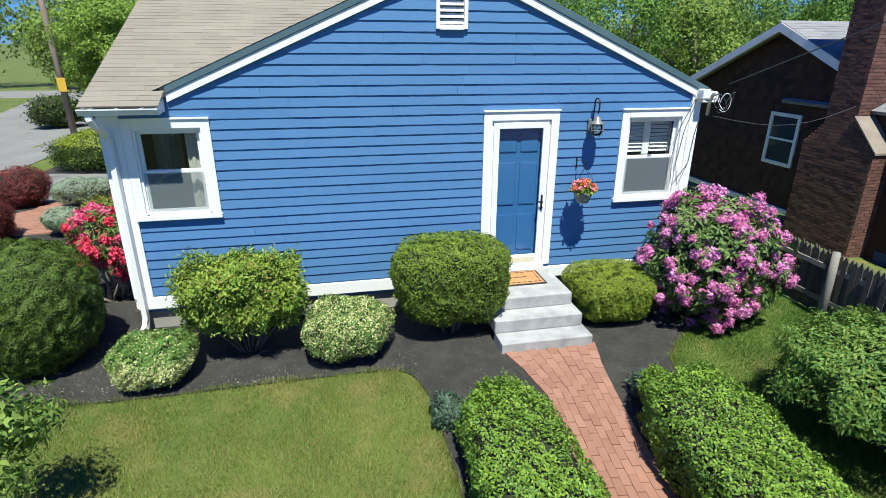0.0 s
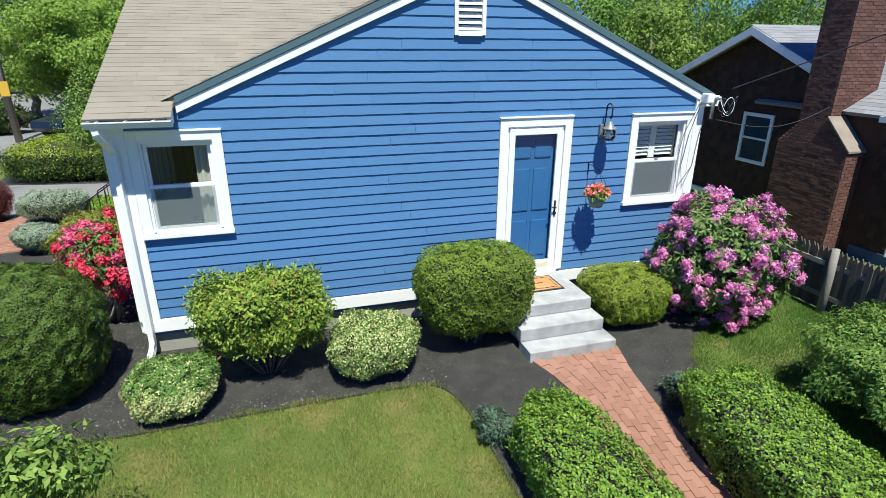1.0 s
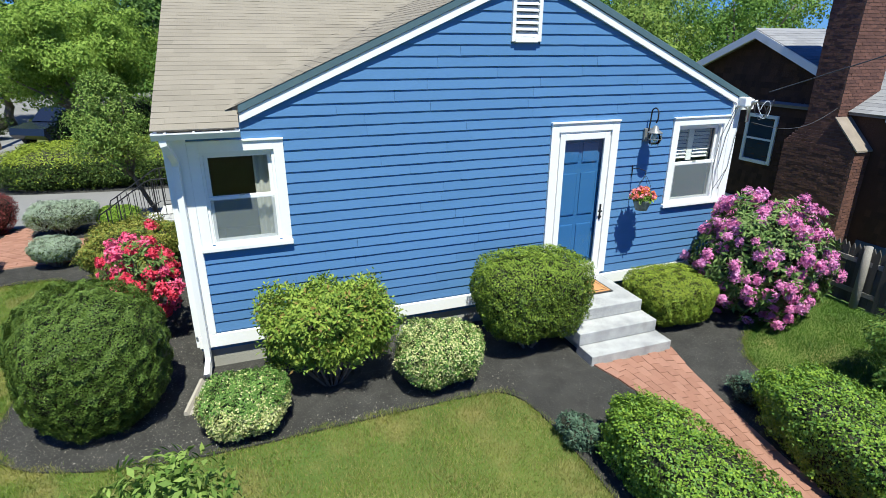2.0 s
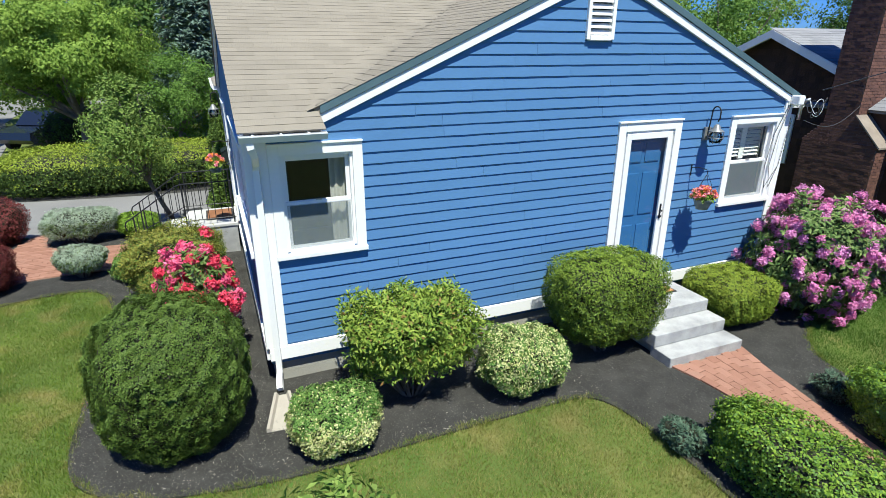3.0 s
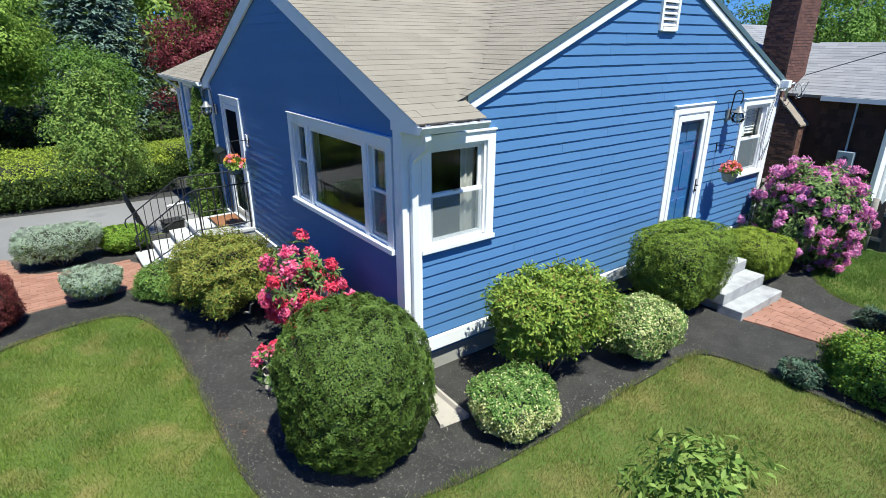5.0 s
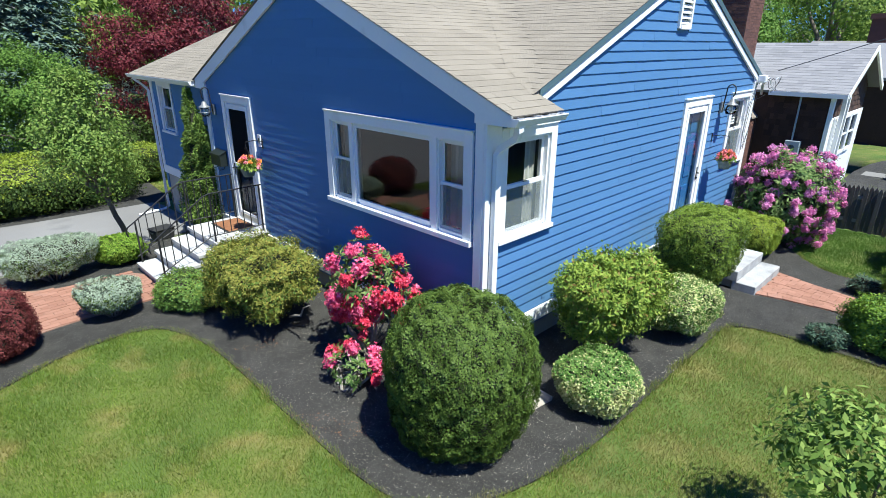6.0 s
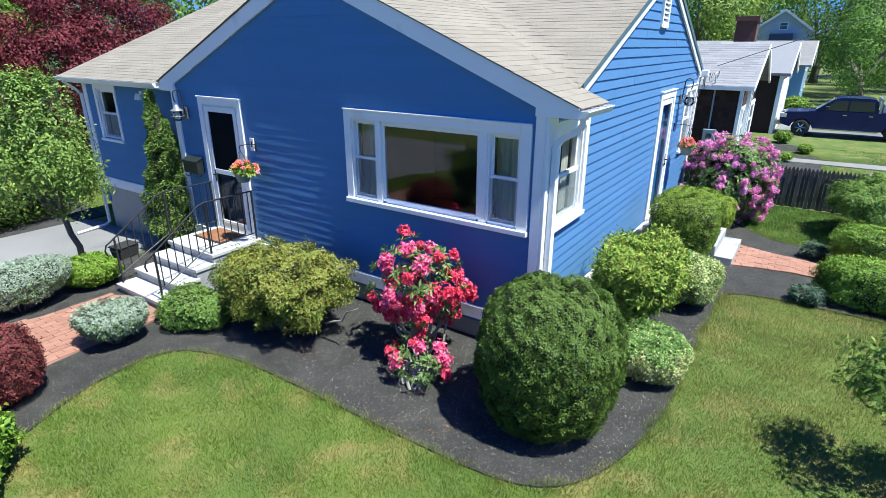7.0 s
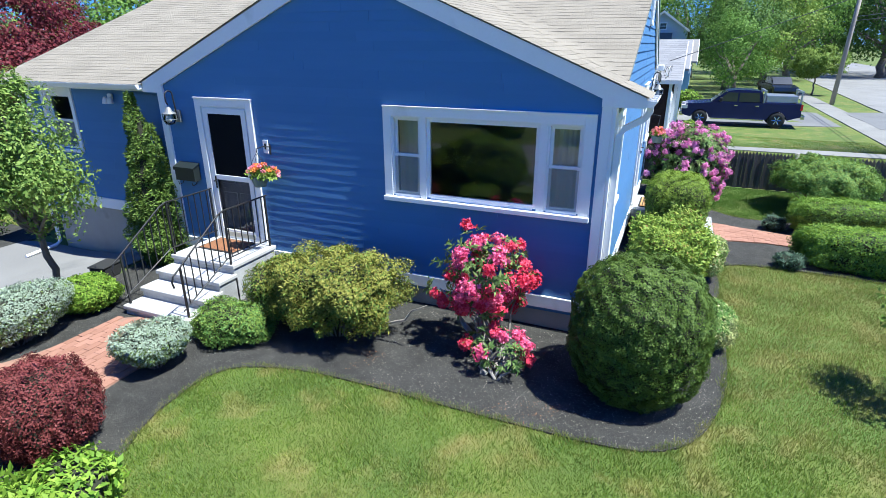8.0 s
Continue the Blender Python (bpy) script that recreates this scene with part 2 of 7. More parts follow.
def tree(name, at, trunk_h, r0, crown_c, crown_r, leaf_m, label, clumps=60, per=220, leaf=(0.08, 0.04), clump_r=0.35, seed=1,
         droop=0.15, lean=(0, 0), limbs=8, bark="bark", e=2.2, fill=0.55, category="tree", group="", taper=0.0, tall=0.7, far_off=False):
    """Trunk, limbs that reach into the crown, and a crown of leafy clumps with gaps."""
    ob = thing(name, at, label, category, group)
    r = np.random.default_rng(seed)
    cc, cr = np.array(crown_c, float), np.array(crown_r, float)
    bm = bmesh.new()
    fork = Vector((lean[0], lean[1], trunk_h))
    tube(bm, limb_points((0, 0, -0.05), fork, 0.03 * trunk_h, seed), [r0 * (1.25, 1.0, 0.95, 0.9, 0.85, 0.8)[i] for i in range(6)], 10)
    part("trunk", bm, M[bark], ob, smooth=True)
    q, _ = super_dirs(clumps, e, seed + 1)
    q = q * (1 - (1 - fill) * r.uniform(0, 1, len(q)) ** 1.5)[:, None]
    q[:, :2] *= (1 - taper * q[:, 2])[:, None]
    C = cc + q * cr
    pick = C[np.linspace(0, len(C) - 1, limbs).astype(int)]
    for i, p in enumerate(pick):
        bm = bmesh.new()
        tube(bm, limb_points(fork - Vector((0, 0, 0.05)), p, 0.05, seed + i), [r0 * s for s in (0.6, 0.5, 0.4, 0.3, 0.2, 0.1)], 6)
        part("limb", bm, M[bark], ob, smooth=True)
    n = clumps * per
    idx = r.integers(0, len(C), n)
    d = unit(r.normal(size=(n, 3)))
    rad = clump_r * r.uniform(0.25, 1.0, n) ** 0.6 * ((0.7 + 0.6 * r.uniform(0, 1, len(C))) * (1 - 0.5 * taper * (q[:, 2] + 0.4)))[idx]
    P = C[idx] + d * rad[:, None] * np.array([1, 1, tall])
    Nn = unit(d + unit(P - cc) * 0.8 + np.array([0, 0, 0.5]))
    V = leaf_quads(P, Nn, leaf[0], leaf[1], (-0.2, 0.9), droop, seed=seed + 2)
    part("crown", quad_mesh("crown", V[:, 1:], leaf_m, 3) if far_off else quad_mesh("crown", V, leaf_m), None, ob)
    return ob


def smooth_step(a):
    a = np.clip(a, 0, 1)
    return a * a * (3 - 2 * a)


def ground_z(x, y):
    """The lie of the land: level round the house, lower towards the drive, the street and the neighbours."""
    x, y = np.asarray(x, float), np.asarray(y, float)
    z = -0.09 - 0.36 * smooth_step((y - 6.9) / 3.4) - 0.6 * smooth_step((x - 10.0) / 4.5) - 0.25 * smooth_step((-x - 6.0) / 5.0)
    return z + 0.02 * np.sin(x * 0.9 + 1) * np.sin(y * 0.7)


def gz(x, y):
    return float(ground_z(x, y))


def inside(px, py, poly):
    px, py = np.asarray(px), np.asarray(py)
    res = np.zeros(px.shape, bool)
    n = len(poly)
    for i in range(n):
        x1, y1 = poly[i]
        x2, y2 = poly[(i + 1) % n]
        if y1 == y2:
            continue
        c = ((y1 > py) != (y2 > py)) & (px < (x2 - x1) * (py - y1) / (y2 - y1) + x1)
        res ^= c
    return res


def rounded(poly, times=2):
    for _ in range(times):
        out = []
        for i in range(len(poly)):
            a, b = poly[i], poly[(i + 1) % len(poly)]
            out += [(a[0] * 0.75 + b[0] * 0.25, a[1] * 0.75 + b[1] * 0.25), (a[0] * 0.25 + b[0] * 0.75, a[1] * 0.25 + b[1] * 0.75)]
        poly = out
    return poly


def drape(poly, lift, step=0.6, skirt=0.06):
    """A sheet over the land inside an outline, with a turned-down rim."""
    bm = bmesh.new()
    vs = [bm.verts.new((x, y, 0)) for x, y in poly]
    es = [bm.edges.new((vs[i], vs[(i + 1) % len(vs)])) for i in range(len(vs))]
    bmesh.ops.triangle_fill(bm, edges=es, use_beauty=True)
    xs, ys = [p[0] for p in poly], [p[1] for p in poly]
    for ax, lo, hi in ((0, min(xs), max(xs)), (1, min(ys), max(ys))):
        s = lo + step
        while s < hi:
            co, no = [0, 0, 0], [0, 0, 0]
            co[ax], no[ax] = s, 1
            bmesh.ops.bisect_plane(bm, geom=list(bm.verts) + list(bm.edges) + list(bm.faces), plane_co=co, plane_no=no)
            s += step
    bmesh.ops.recalc_face_normals(bm, faces=list(bm.faces))
    rim = [e for e in bm.edges if len(e.link_faces) == 1]
    for v in bm.verts:
        v.co.z = gz(v.co.x, v.co.y) + lift
    out = bmesh.ops.extrude_edge_only(bm, edges=rim)
    for v in [g for g in out["geom"] if isinstance(g, bmesh.types.BMVert)]:
        v.co.z -= skirt
    return bm


# ---- materials ----
M = {}
M["bark"] = mat("bark", (0.11, 0.085, 0.06), (0.20, 0.17, 0.14), rough=0.9, var=0.25, scale=8, fine=60, bump=0.6, bscale=50)
# near-black shrub filling; the shade between leaves is in this colour
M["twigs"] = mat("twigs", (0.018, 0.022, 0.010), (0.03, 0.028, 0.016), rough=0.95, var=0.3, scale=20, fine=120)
M["siding"] = mat("blue_paint", (0.091, 0.187, 0.378), (0.099, 0.200, 0.402), rough=0.55, var=0.05, scale=2.0, fine=35, bump=0.10, bscale=45, per="object", stretch=(1, 1, 4), spec=0.3)
M["white"] = mat("white_paint", (0.82, 0.82, 0.81), rough=0.45, var=0.035, scale=2, fine=30, bump=0.05, bscale=40, stain=(0.66, 0.66, 0.63), stain_scale=1.7)
M["vinyl"] = mat("white_vinyl", (0.80, 0.80, 0.80), rough=0.35, var=0.02, scale=3, fine=40)
M["teal"] = mat("weathered_blue_fascia", (0.070, 0.118, 0.142), (0.09, 0.14, 0.165), rough=0.5, var=0.12, scale=3, fine=40)
M["door_blue"] = mat("door_blue", (0.055, 0.150, 0.37), rough=0.4, var=0.05, scale=2, fine=30)
M["shingle"] = mat("asphalt_shingle", (0.240, 0.214, 0.172), (0.272, 0.243, 0.196), rough=0.95, var=0.18, scale=1.6, fine=260, bump=0.5, bscale=300, per="island", spec=0.2)
M["concrete"] = mat("concrete", (0.30, 0.29, 0.25), (0.36, 0.35, 0.31), rough=0.9, var=0.14, scale=2, fine=70, bump=0.3, bscale=90, stain=(0.22, 0.21, 0.17))
M["granite"] = mat("granite", (0.27, 0.27, 0.275), (0.42, 0.42, 0.42), rough=0.8, var=0.34, scale=5, fine=85, bump=0.35, bscale=160, stain=(0.30, 0.295, 0.28), stain_scale=3)
M["brick_red"] = mat("paving_brick", (0.245, 0.122, 0.080), (0.305, 0.162, 0.112), rough=0.9, var=0.16, scale=4, fine=140, bump=0.35, bscale=140, per="object", stain=(0.24, 0.14, 0.105), stain_scale=2.0)
M["joint"] = mat("sandy_joint", (0.24, 0.145, 0.105), rough=0.95, var=0.3, scale=8, fine=120, bump=0.4)
M["mulch"] = mat("bark_mulch", (0.026, 0.025, 0.022), (0.050, 0.048, 0.043), rough=0.95, var=0.45, scale=5, fine=130, bump=1.0, bscale=110, stain=(0.06, 0.052, 0.045), stain_scale=7, stain_at=0.66)
M["chip"] = mat("bark_chip", (0.020, 0.019, 0.018), (0.150, 0.140, 0.124), rough=0.9, var=0.2, scale=5, fine=90, per="island")
M["litter_brown"] = mat("fallen_brown_petals", (0.16, 0.07, 0.035), (0.32, 0.17, 0.08), rough=0.9, var=0.2, per="island")
M["chip_pale"] = mat("pale_bit", (0.30, 0.26, 0.20), (0.55, 0.52, 0.45), rough=0.9, var=0.2, per="island")
M["lawn"] = mat("lawn_thatch", (0.060, 0.104, 0.010), (0.108, 0.132, 0.017), rough=0.95, var=0.22, scale=1.3, fine=40, bump=0.5, bscale=90, stain=(0.170, 0.155, 0.042), stain_scale=1.9, stain_at=0.51, stain_soft=0.22)
M["grass"] = mat("grass_blade", (0.100, 0.172, 0.010), (0.192, 0.255, 0.024), rough=0.6, var=0.36, scale=1.3, fine=5, per="island", translucent=0.35, stain=(0.290, 0.270, 0.062), stain_scale=1.9, stain_at=0.51, stain_soft=0.22)
# greener blades by the fence; shrub shade is also in the colour
M["grass_deep"] = mat("deep_green_grass_blade", (0.060, 0.135, 0.010), (0.125, 0.215, 0.020), rough=0.6, var=0.3, scale=1.3, fine=5, per="island", translucent=0.35)
M["grass_dry"] = mat("dry_grass_blade", (0.22, 0.215, 0.050), (0.33, 0.31, 0.10), rough=0.7, var=0.25, scale=0.8, fine=3, per="island", translucent=0.3)
M["asphalt"] = mat("asphalt", (0.17, 0.165, 0.16), (0.21, 0.205, 0.20), rough=0.95, var=0.14, scale=0.8, fine=120, bump=0.3, bscale=150, stain=(0.13, 0.13, 0.13), stain_scale=0.7)
M["door_dark"] = mat("door_navy", (0.040, 0.060, 0.110), rough=0.5, var=0.05, scale=2, fine=30)
M["screen"] = mat("insect_screen", (0.012, 0.012, 0.016), rough=0.9, var=0.2)
M["dark"] = mat("dark_room", (0.035, 0.035, 0.038), rough=0.9, var=0.2)
M["room"] = mat("room_wall", (0.10, 0.13, 0.16), rough=0.9, var=0.1)
M["curtain"] = mat("curtain", (0.62, 0.60, 0.54), (0.70, 0.69, 0.64), rough=0.9, var=0.08, translucent=0.3)
M["glass"] = glass_mat("window_glass", gloss=1.85)
M["glass_soft"] = glass_mat("sash_glass", gloss=1.5)
M["mesh"] = screen_mat("fine_mesh", (0.27, 0.31, 0.32), 0.44)
M["lampglass"] = glass_mat("lamp_glass", (0.85, 0.88, 0.88), 1.5)
M["iron"] = mat("black_iron", (0.02, 0.02, 0.022), rough=0.5, var=0.2, metal=0.3)
M["steel"] = mat("grey_steel", (0.45, 0.46, 0.47), rough=0.35, var=0.1, metal=0.8)
M["coir"] = mat("coir_mat", (0.42, 0.21, 0.07), (0.50, 0.27, 0.10), rough=0.98, var=0.25, fine=200, bump=0.6, bscale=200)
M["rubber"] = mat("black_rubber", (0.02, 0.02, 0.02), rough=0.8, var=0.2)
# picket wood, darkened for the shade on the fence's west face
M["wood_grey"] = mat("weathered_fence", (0.070, 0.062, 0.052), (0.115, 0.104, 0.090), rough=0.9, var=0.2, scale=3, fine=60, bump=0.5, bscale=40, per="object", stretch=(4, 4, 0.5))
M["shake"] = mat("brown_shingle_wall", (0.030, 0.015, 0.010), (0.065, 0.032, 0.020), rough=0.9, var=0.3, scale=4, fine=50, bump=0.5, bscale=30, per="island")
M["brick_wall"] = mat("chimney_brick", (0.085, 0.038, 0.029), (0.155, 0.072, 0.052), rough=0.9, var=0.2, scale=4, fine=90, bump=0.4, bscale=90, per="island")
M["mortar"] = mat("mortar", (0.30, 0.27, 0.24), rough=0.95, var=0.2)
M["roof_pale"] = mat("pale_grey_roof", (0.185, 0.185, 0.20), (0.245, 0.245, 0.26), rough=0.9, var=0.1, scale=2, fine=120, per="island", bump=0.3)
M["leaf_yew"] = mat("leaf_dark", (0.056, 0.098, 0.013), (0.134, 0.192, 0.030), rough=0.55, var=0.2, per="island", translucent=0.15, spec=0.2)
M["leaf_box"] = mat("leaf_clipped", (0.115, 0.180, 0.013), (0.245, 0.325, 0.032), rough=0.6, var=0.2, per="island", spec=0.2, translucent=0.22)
M["leaf_gold"] = mat("leaf_gold", (0.17, 0.23, 0.014), (0.30, 0.36, 0.03), rough=0.6, var=0.2, per="island", spec=0.2, translucent=0.22)
M["leaf_hedge"] = mat("leaf_hedge", (0.105, 0.205, 0.012), (0.30, 0.42, 0.042), rough=0.6, var=0.2, per="island", spec=0.2, translucent=0.28)
M["leaf_lime"] = mat("leaf_lime", (0.115, 0.205, 0.020), (0.330, 0.400, 0.055), rough=0.6, var=0.2, per="island", spec=0.2, translucent=0.25)
M["leaf_cream"] = mat("leaf_variegated", (0.38, 0.42, 0.12), (0.66, 0.64, 0.33), rough=0.6, var=0.15, per="island", spec=0.2, translucent=0.2)
# dark leaf copy; shade on flanks and under trees is in its colour
M["leaf_shade"] = mat("leaf_shaded_dark", (0.030, 0.055, 0.010), (0.075, 0.115, 0.020), rough=0.6, var=0.2, per="island", spec=0.15, translucent=0.1)
M["leaf_mound"] = mat("leaf_mound_green", (0.085, 0.175, 0.030), (0.20, 0.31, 0.065), rough=0.55, var=0.15, per="island", spec=0.2, translucent=0.2)
M["leaf_olive"] = mat("leaf_olive", (0.150, 0.170, 0.020), (0.315, 0.300, 0.055), rough=0.6, var=0.2, per="island", spec=0.2, translucent=0.2)
M["leaf_silver"] = mat("leaf_silver", (0.235, 0.295, 0.205), (0.37, 0.435, 0.325), rough=0.6, var=0.15, per="island", spec=0.2, translucent=0.15)
M["leaf_red"] = mat("leaf_barberry", (0.125, 0.030, 0.030), (0.225, 0.065, 0.058), rough=0.6, var=0.2, per="island", spec=0.2, translucent=0.25)
M["leaf_rhodo"] = mat("leaf_rhododendron", (0.055, 0.115, 0.022), (0.21, 0.28, 0.08), rough=0.6, var=0.2, per="island", spec=0.2, translucent=0.15)
M["leaf_tree"] = mat("leaf_tree", (0.108, 0.175, 0.021), (0.28, 0.365, 0.064), rough=0.6, var=0.2, per="island", spec=0.2, translucent=0.35)
M["leaf_far"] = mat("leaf_far", (0.069, 0.142, 0.017), (0.206, 0.327, 0.052), rough=0.6, var=0.3, scale=0.6, per="island", spec=0.2, translucent=0.35)
M["leaf_sunny"] = mat("leaf_sunny", (0.125, 0.215, 0.020), (0.33, 0.445, 0.068), rough=0.6, var=0.25, scale=0.8, per="island", spec=0.2, translucent=0.4)
# darker copy of the far leaf; shade under trees is in its colour
M["leaf_far_dark"] = mat("leaf_far_dark", (0.045, 0.090, 0.014), (0.130, 0.215, 0.038), rough=0.6, var=0.3, scale=0.6, per="island", spec=0.2, translucent=0.3)
M["leaf_maple"] = mat("leaf_purple", (0.07, 0.012, 0.018), (0.21, 0.04, 0.05), rough=0.6, var=0.2, per="island", spec=0.2, translucent=0.3)
M["leaf_spruce"] = mat("needle_blue", (0.050, 0.088, 0.062), (0.165, 0.23, 0.18), rough=0.6, var=0.2, per="island", spec=0.2, translucent=0.1)
M["leaf_arb"] = mat("leaf_arborvitae", (0.070, 0.125, 0.018), (0.19, 0.27, 0.042), rough=0.6, var=0.2, per="island", spec=0.2, translucent=0.15)
M["petal_pink"] = mat("petal_mauve", (0.60, 0.15, 0.40), (0.84, 0.40, 0.66), rough=0.6, var=0.1, per="island", translucent=0.3)
M["petal_red"] = mat("petal_red", (0.62, 0.015, 0.060), (0.86, 0.12, 0.21), rough=0.6, var=0.1, per="island", translucent=0.3)
M["petal_cerise"] = mat("petal_cerise", (0.70, 0.05, 0.19), (0.90, 0.26, 0.42), rough=0.6, var=0.1, per="island", translucent=0.3)
M["petal_mauve_pale"] = mat("petal_mauve_pale", (0.62, 0.19, 0.47), (0.88, 0.50, 0.78), rough=0.6, var=0.1, per="island", translucent=0.3)
M["petal_mixed"] = mat("petal_orange", (0.80, 0.22, 0.06), (0.85, 0.35, 0.42), rough=0.6, var=0.1, per="island", translucent=0.3)
M["truck_blue"] = mat("truck_paint", (0.014, 0.018, 0.085), rough=0.2, var=0.05, spec=0.35)
M["chrome"] = mat("chrome", (0.6, 0.6, 0.6), rough=0.15, var=0.05, metal=1.0)
M["pole"] = mat("utility_pole", (0.22, 0.17, 0.12), (0.30, 0.25, 0.20), rough=0.9, var=0.2, fine=50, bump=0.4, stretch=(5, 5, 0.4))
M["granite_pale"] = mat("worn_stone", (0.40, 0.395, 0.385), (0.48, 0.475, 0.465), rough=0.85, var=0.12, scale=4, fine=200, bump=0.25, bscale=120, stain=(0.40, 0.385, 0.355), stain_scale=3)
M["concrete_pale"] = mat("pale_concrete", (0.34, 0.31, 0.265), rough=0.9, var=0.15, scale=6, fine=90, bump=0.3)
M["pewter"] = mat("pewter", (0.20, 0.205, 0.21), rough=0.4, var=0.2, metal=0.2)
M["coir_brown"] = mat("brown_coir", (0.20, 0.085, 0.035), (0.27, 0.125, 0.05), rough=0.98, var=0.25, fine=200, bump=0.6, bscale=200)
M["bulb"] = mat("bulb_glass", (0.75, 0.74, 0.70), rough=0.3, var=0.03)
M["pot"] = mat("grey_green_pot", (0.16, 0.20, 0.18), rough=0.6, var=0.1)
M["box_black"] = mat("mailbox_metal", (0.025, 0.032, 0.03), rough=0.4, var=0.15, metal=0.3)
M["cable"] = mat("grey_cable", (0.06, 0.06, 0.065), rough=0.6, var=0.2)
M["petal_orange"] = mat("petal_deep_orange", (0.85, 0.28, 0.03), (0.90, 0.45, 0.08), rough=0.6, var=0.1, per="island", translucent=0.3)
M["petal_rose"] = mat("petal_rose", (0.85, 0.22, 0.30), (0.90, 0.42, 0.45), rough=0.6, var=0.1, per="island", translucent=0.3)
M["navy"] = mat("navy_base", (0.03, 0.06, 0.14), rough=0.8, var=0.1)
M["mortar_dark"] = mat("dark_mortar", (0.16, 0.11, 0.09), rough=0.95, var=0.2)
M["steel_paint"] = mat("grey_paint", (0.33, 0.38, 0.42), rough=0.5, var=0.08)
M["lamp_red"] = mat("red_lens", (0.45, 0.02, 0.02), rough=0.25, var=0.05)
M["lampglass_solid"] = mat("lens", (0.6, 0.6, 0.62), rough=0.15, var=0.05)
M["car_dark"] = mat("car_dark_paint", (0.012, 0.016, 0.03), rough=0.2, var=0.05, spec=0.6)
M["yellow"] = mat("yellow_tag", (0.60, 0.38, 0.03), rough=0.5, var=0.1)
M["shingle_piece"] = mat("asphalt_shingle_piece", (0.240, 0.214, 0.172), (0.272, 0.243, 0.196), rough=0.95, var=0.18, scale=1.6, fine=260, bump=0.5, bscale=300, per="object", spec=0.2)

# ---- land ----
BED = rounded([(-5.4, 3.1), (-4.8, 3.35), (-4.3, 3.58), (-3.9, 3.78), (-3.45, 3.98), (-2.95, 4.03), (-2.6, 4.0), (-2.36, 3.86), (-2.2, 3.5), (-2.08, 3.0), (-2.05, 2.4), (-2.06, 1.4),
               (-2.07, 0.4), (-2.07, -0.45), (-1.97, -0.9), (-1.76, -1.18), (-1.42, -1.38), (-0.9, -1.53), (-0.3, -1.63), (0.5, -1.645), (1.4, -1.63), (2.4, -1.64), (3.1, -1.66), (3.36, -1.70),
               (3.53, -1.88), (3.61, -2.25), (3.64, -2.8), (3.64, -3.6), (3.58, -7.4), (6.9, -7.4), (6.75, -3.6), (6.7, -2.6), (6.76, -2.2), (6.98, -1.92), (7.25, -1.62), (7.9, -1.35), (9.0, -1.0), (9.3, 0.6),
               (9.0, 2.0), (4.0, 3.0), (3.0, 9.0), (0.1, 8.2), (-1.2, 7.7), (-2.4, 7.6), (-3.8, 7.55), (-4.9, 7.75), (-5.4, 7.1), (-5.9, 5.6)], 1)
WALK_S = [(4.72, -1.55), (6.03, -1.55), (5.86, -2.1), (5.72, -2.7), (5.58, -3.6), (5.46, -4.6), (5.4, -9.2), (4.45, -9.2), (4.62, -4.6),
          (4.78, -3.6), (4.95, -2.6), (4.85, -2.0)]
WALK_W = rounded([(-1.86, 4.95), (-1.86, 6.2), (-2.7, 6.22), (-3.3, 6.35), (-3.75, 6.75), (-3.85, 7.9), (-4.22, 7.9), (-4.2, 7.0), (-4.5, 6.5), (-6.3, 6.6), (-5.9, 5.9), (-4.9, 5.0),
                  (-4.1, 4.72), (-3.2, 4.86), (-2.4, 4.86)], 1)
DRIVE = [(-8.2, 8.0), (-4.4, 7.75), (-2.4, 7.75), (-1.0, 8.05), (0.23, 8.3), (0.23, 11.5), (0.1, 12.0), (-2.5, 12.2), (-5.2, 12.5), (-8.4, 13.2)]
STREET = [(-8.0, -40), (-8.0, 13.5), (-8.2, 20), (-9.5, 27), (-12, 36), (-13, 46), (10, 48), (10, 54), (-48, 54), (-48, 47), (-21, 46), (-19, 38), (-16.5, 27), (-15.5, 15), (-15, -40)]


def in_lawn(x, y):
    ok = ~inside(x, y, BED) & ~inside(x, y, WALK_W) & ~inside(x, y, DRIVE) & ~inside(x, y, STREET)
    return ok & ~((x > 0) & (x < 8.2) & (y > 0) & (y < 11.2))


bm = bmesh.new()
xs = sorted(set(np.concatenate([np.arange(-16, 20.1, 0.8), np.linspace(-60, -16, 12), np.linspace(20, 80, 14), [-1500, -500, -200, 200, 500, 1500]])))
ys = sorted(set(np.concatenate([np.arange(-12, 18.1, 0.8), np.linspace(-50, -12, 10), np.linspace(18, 80, 14), [-1500, -500, -200, 200, 500, 1500]])))
grid = [[bm.verts.new((x, y, gz(x, y))) for x in xs] for y in ys]
for a, b in zip(grid, grid[1:]):
    for i in range(len(xs) - 1):
        bm.faces.new((a[i], a[i + 1], b[i + 1], b[i]))
ground = solid("ground", bm, M["lawn"], "sunlit suburban lawn with green and straw-coloured patches", "ground", "structure", smooth=True)
bed = solid("mulch_bed", drape(BED, 0.022, 0.5), M["mulch"], "dark brown-black bark mulch bed round the house", "mulch bed", "structure")
path_s = solid("brick_path", drape(WALK_S, 0.034, 0.6), M["joint"], "red brick garden path leading to granite steps", "path", "structure")
path_w = solid("brick_path", drape(WALK_W, 0.034, 0.6), M["joint"], "red brick front walk curving to the driveway", "path", "structure")
drive = solid("driveway", drape(DRIVE, 0.03, 0.8), M["asphalt"], "pale grey asphalt driveway", "driveway", "structure")
street = solid("road", drape(STREET, 0.02, 2.0), M["asphalt"], "pale grey asphalt street with no markings", "road", "structure")

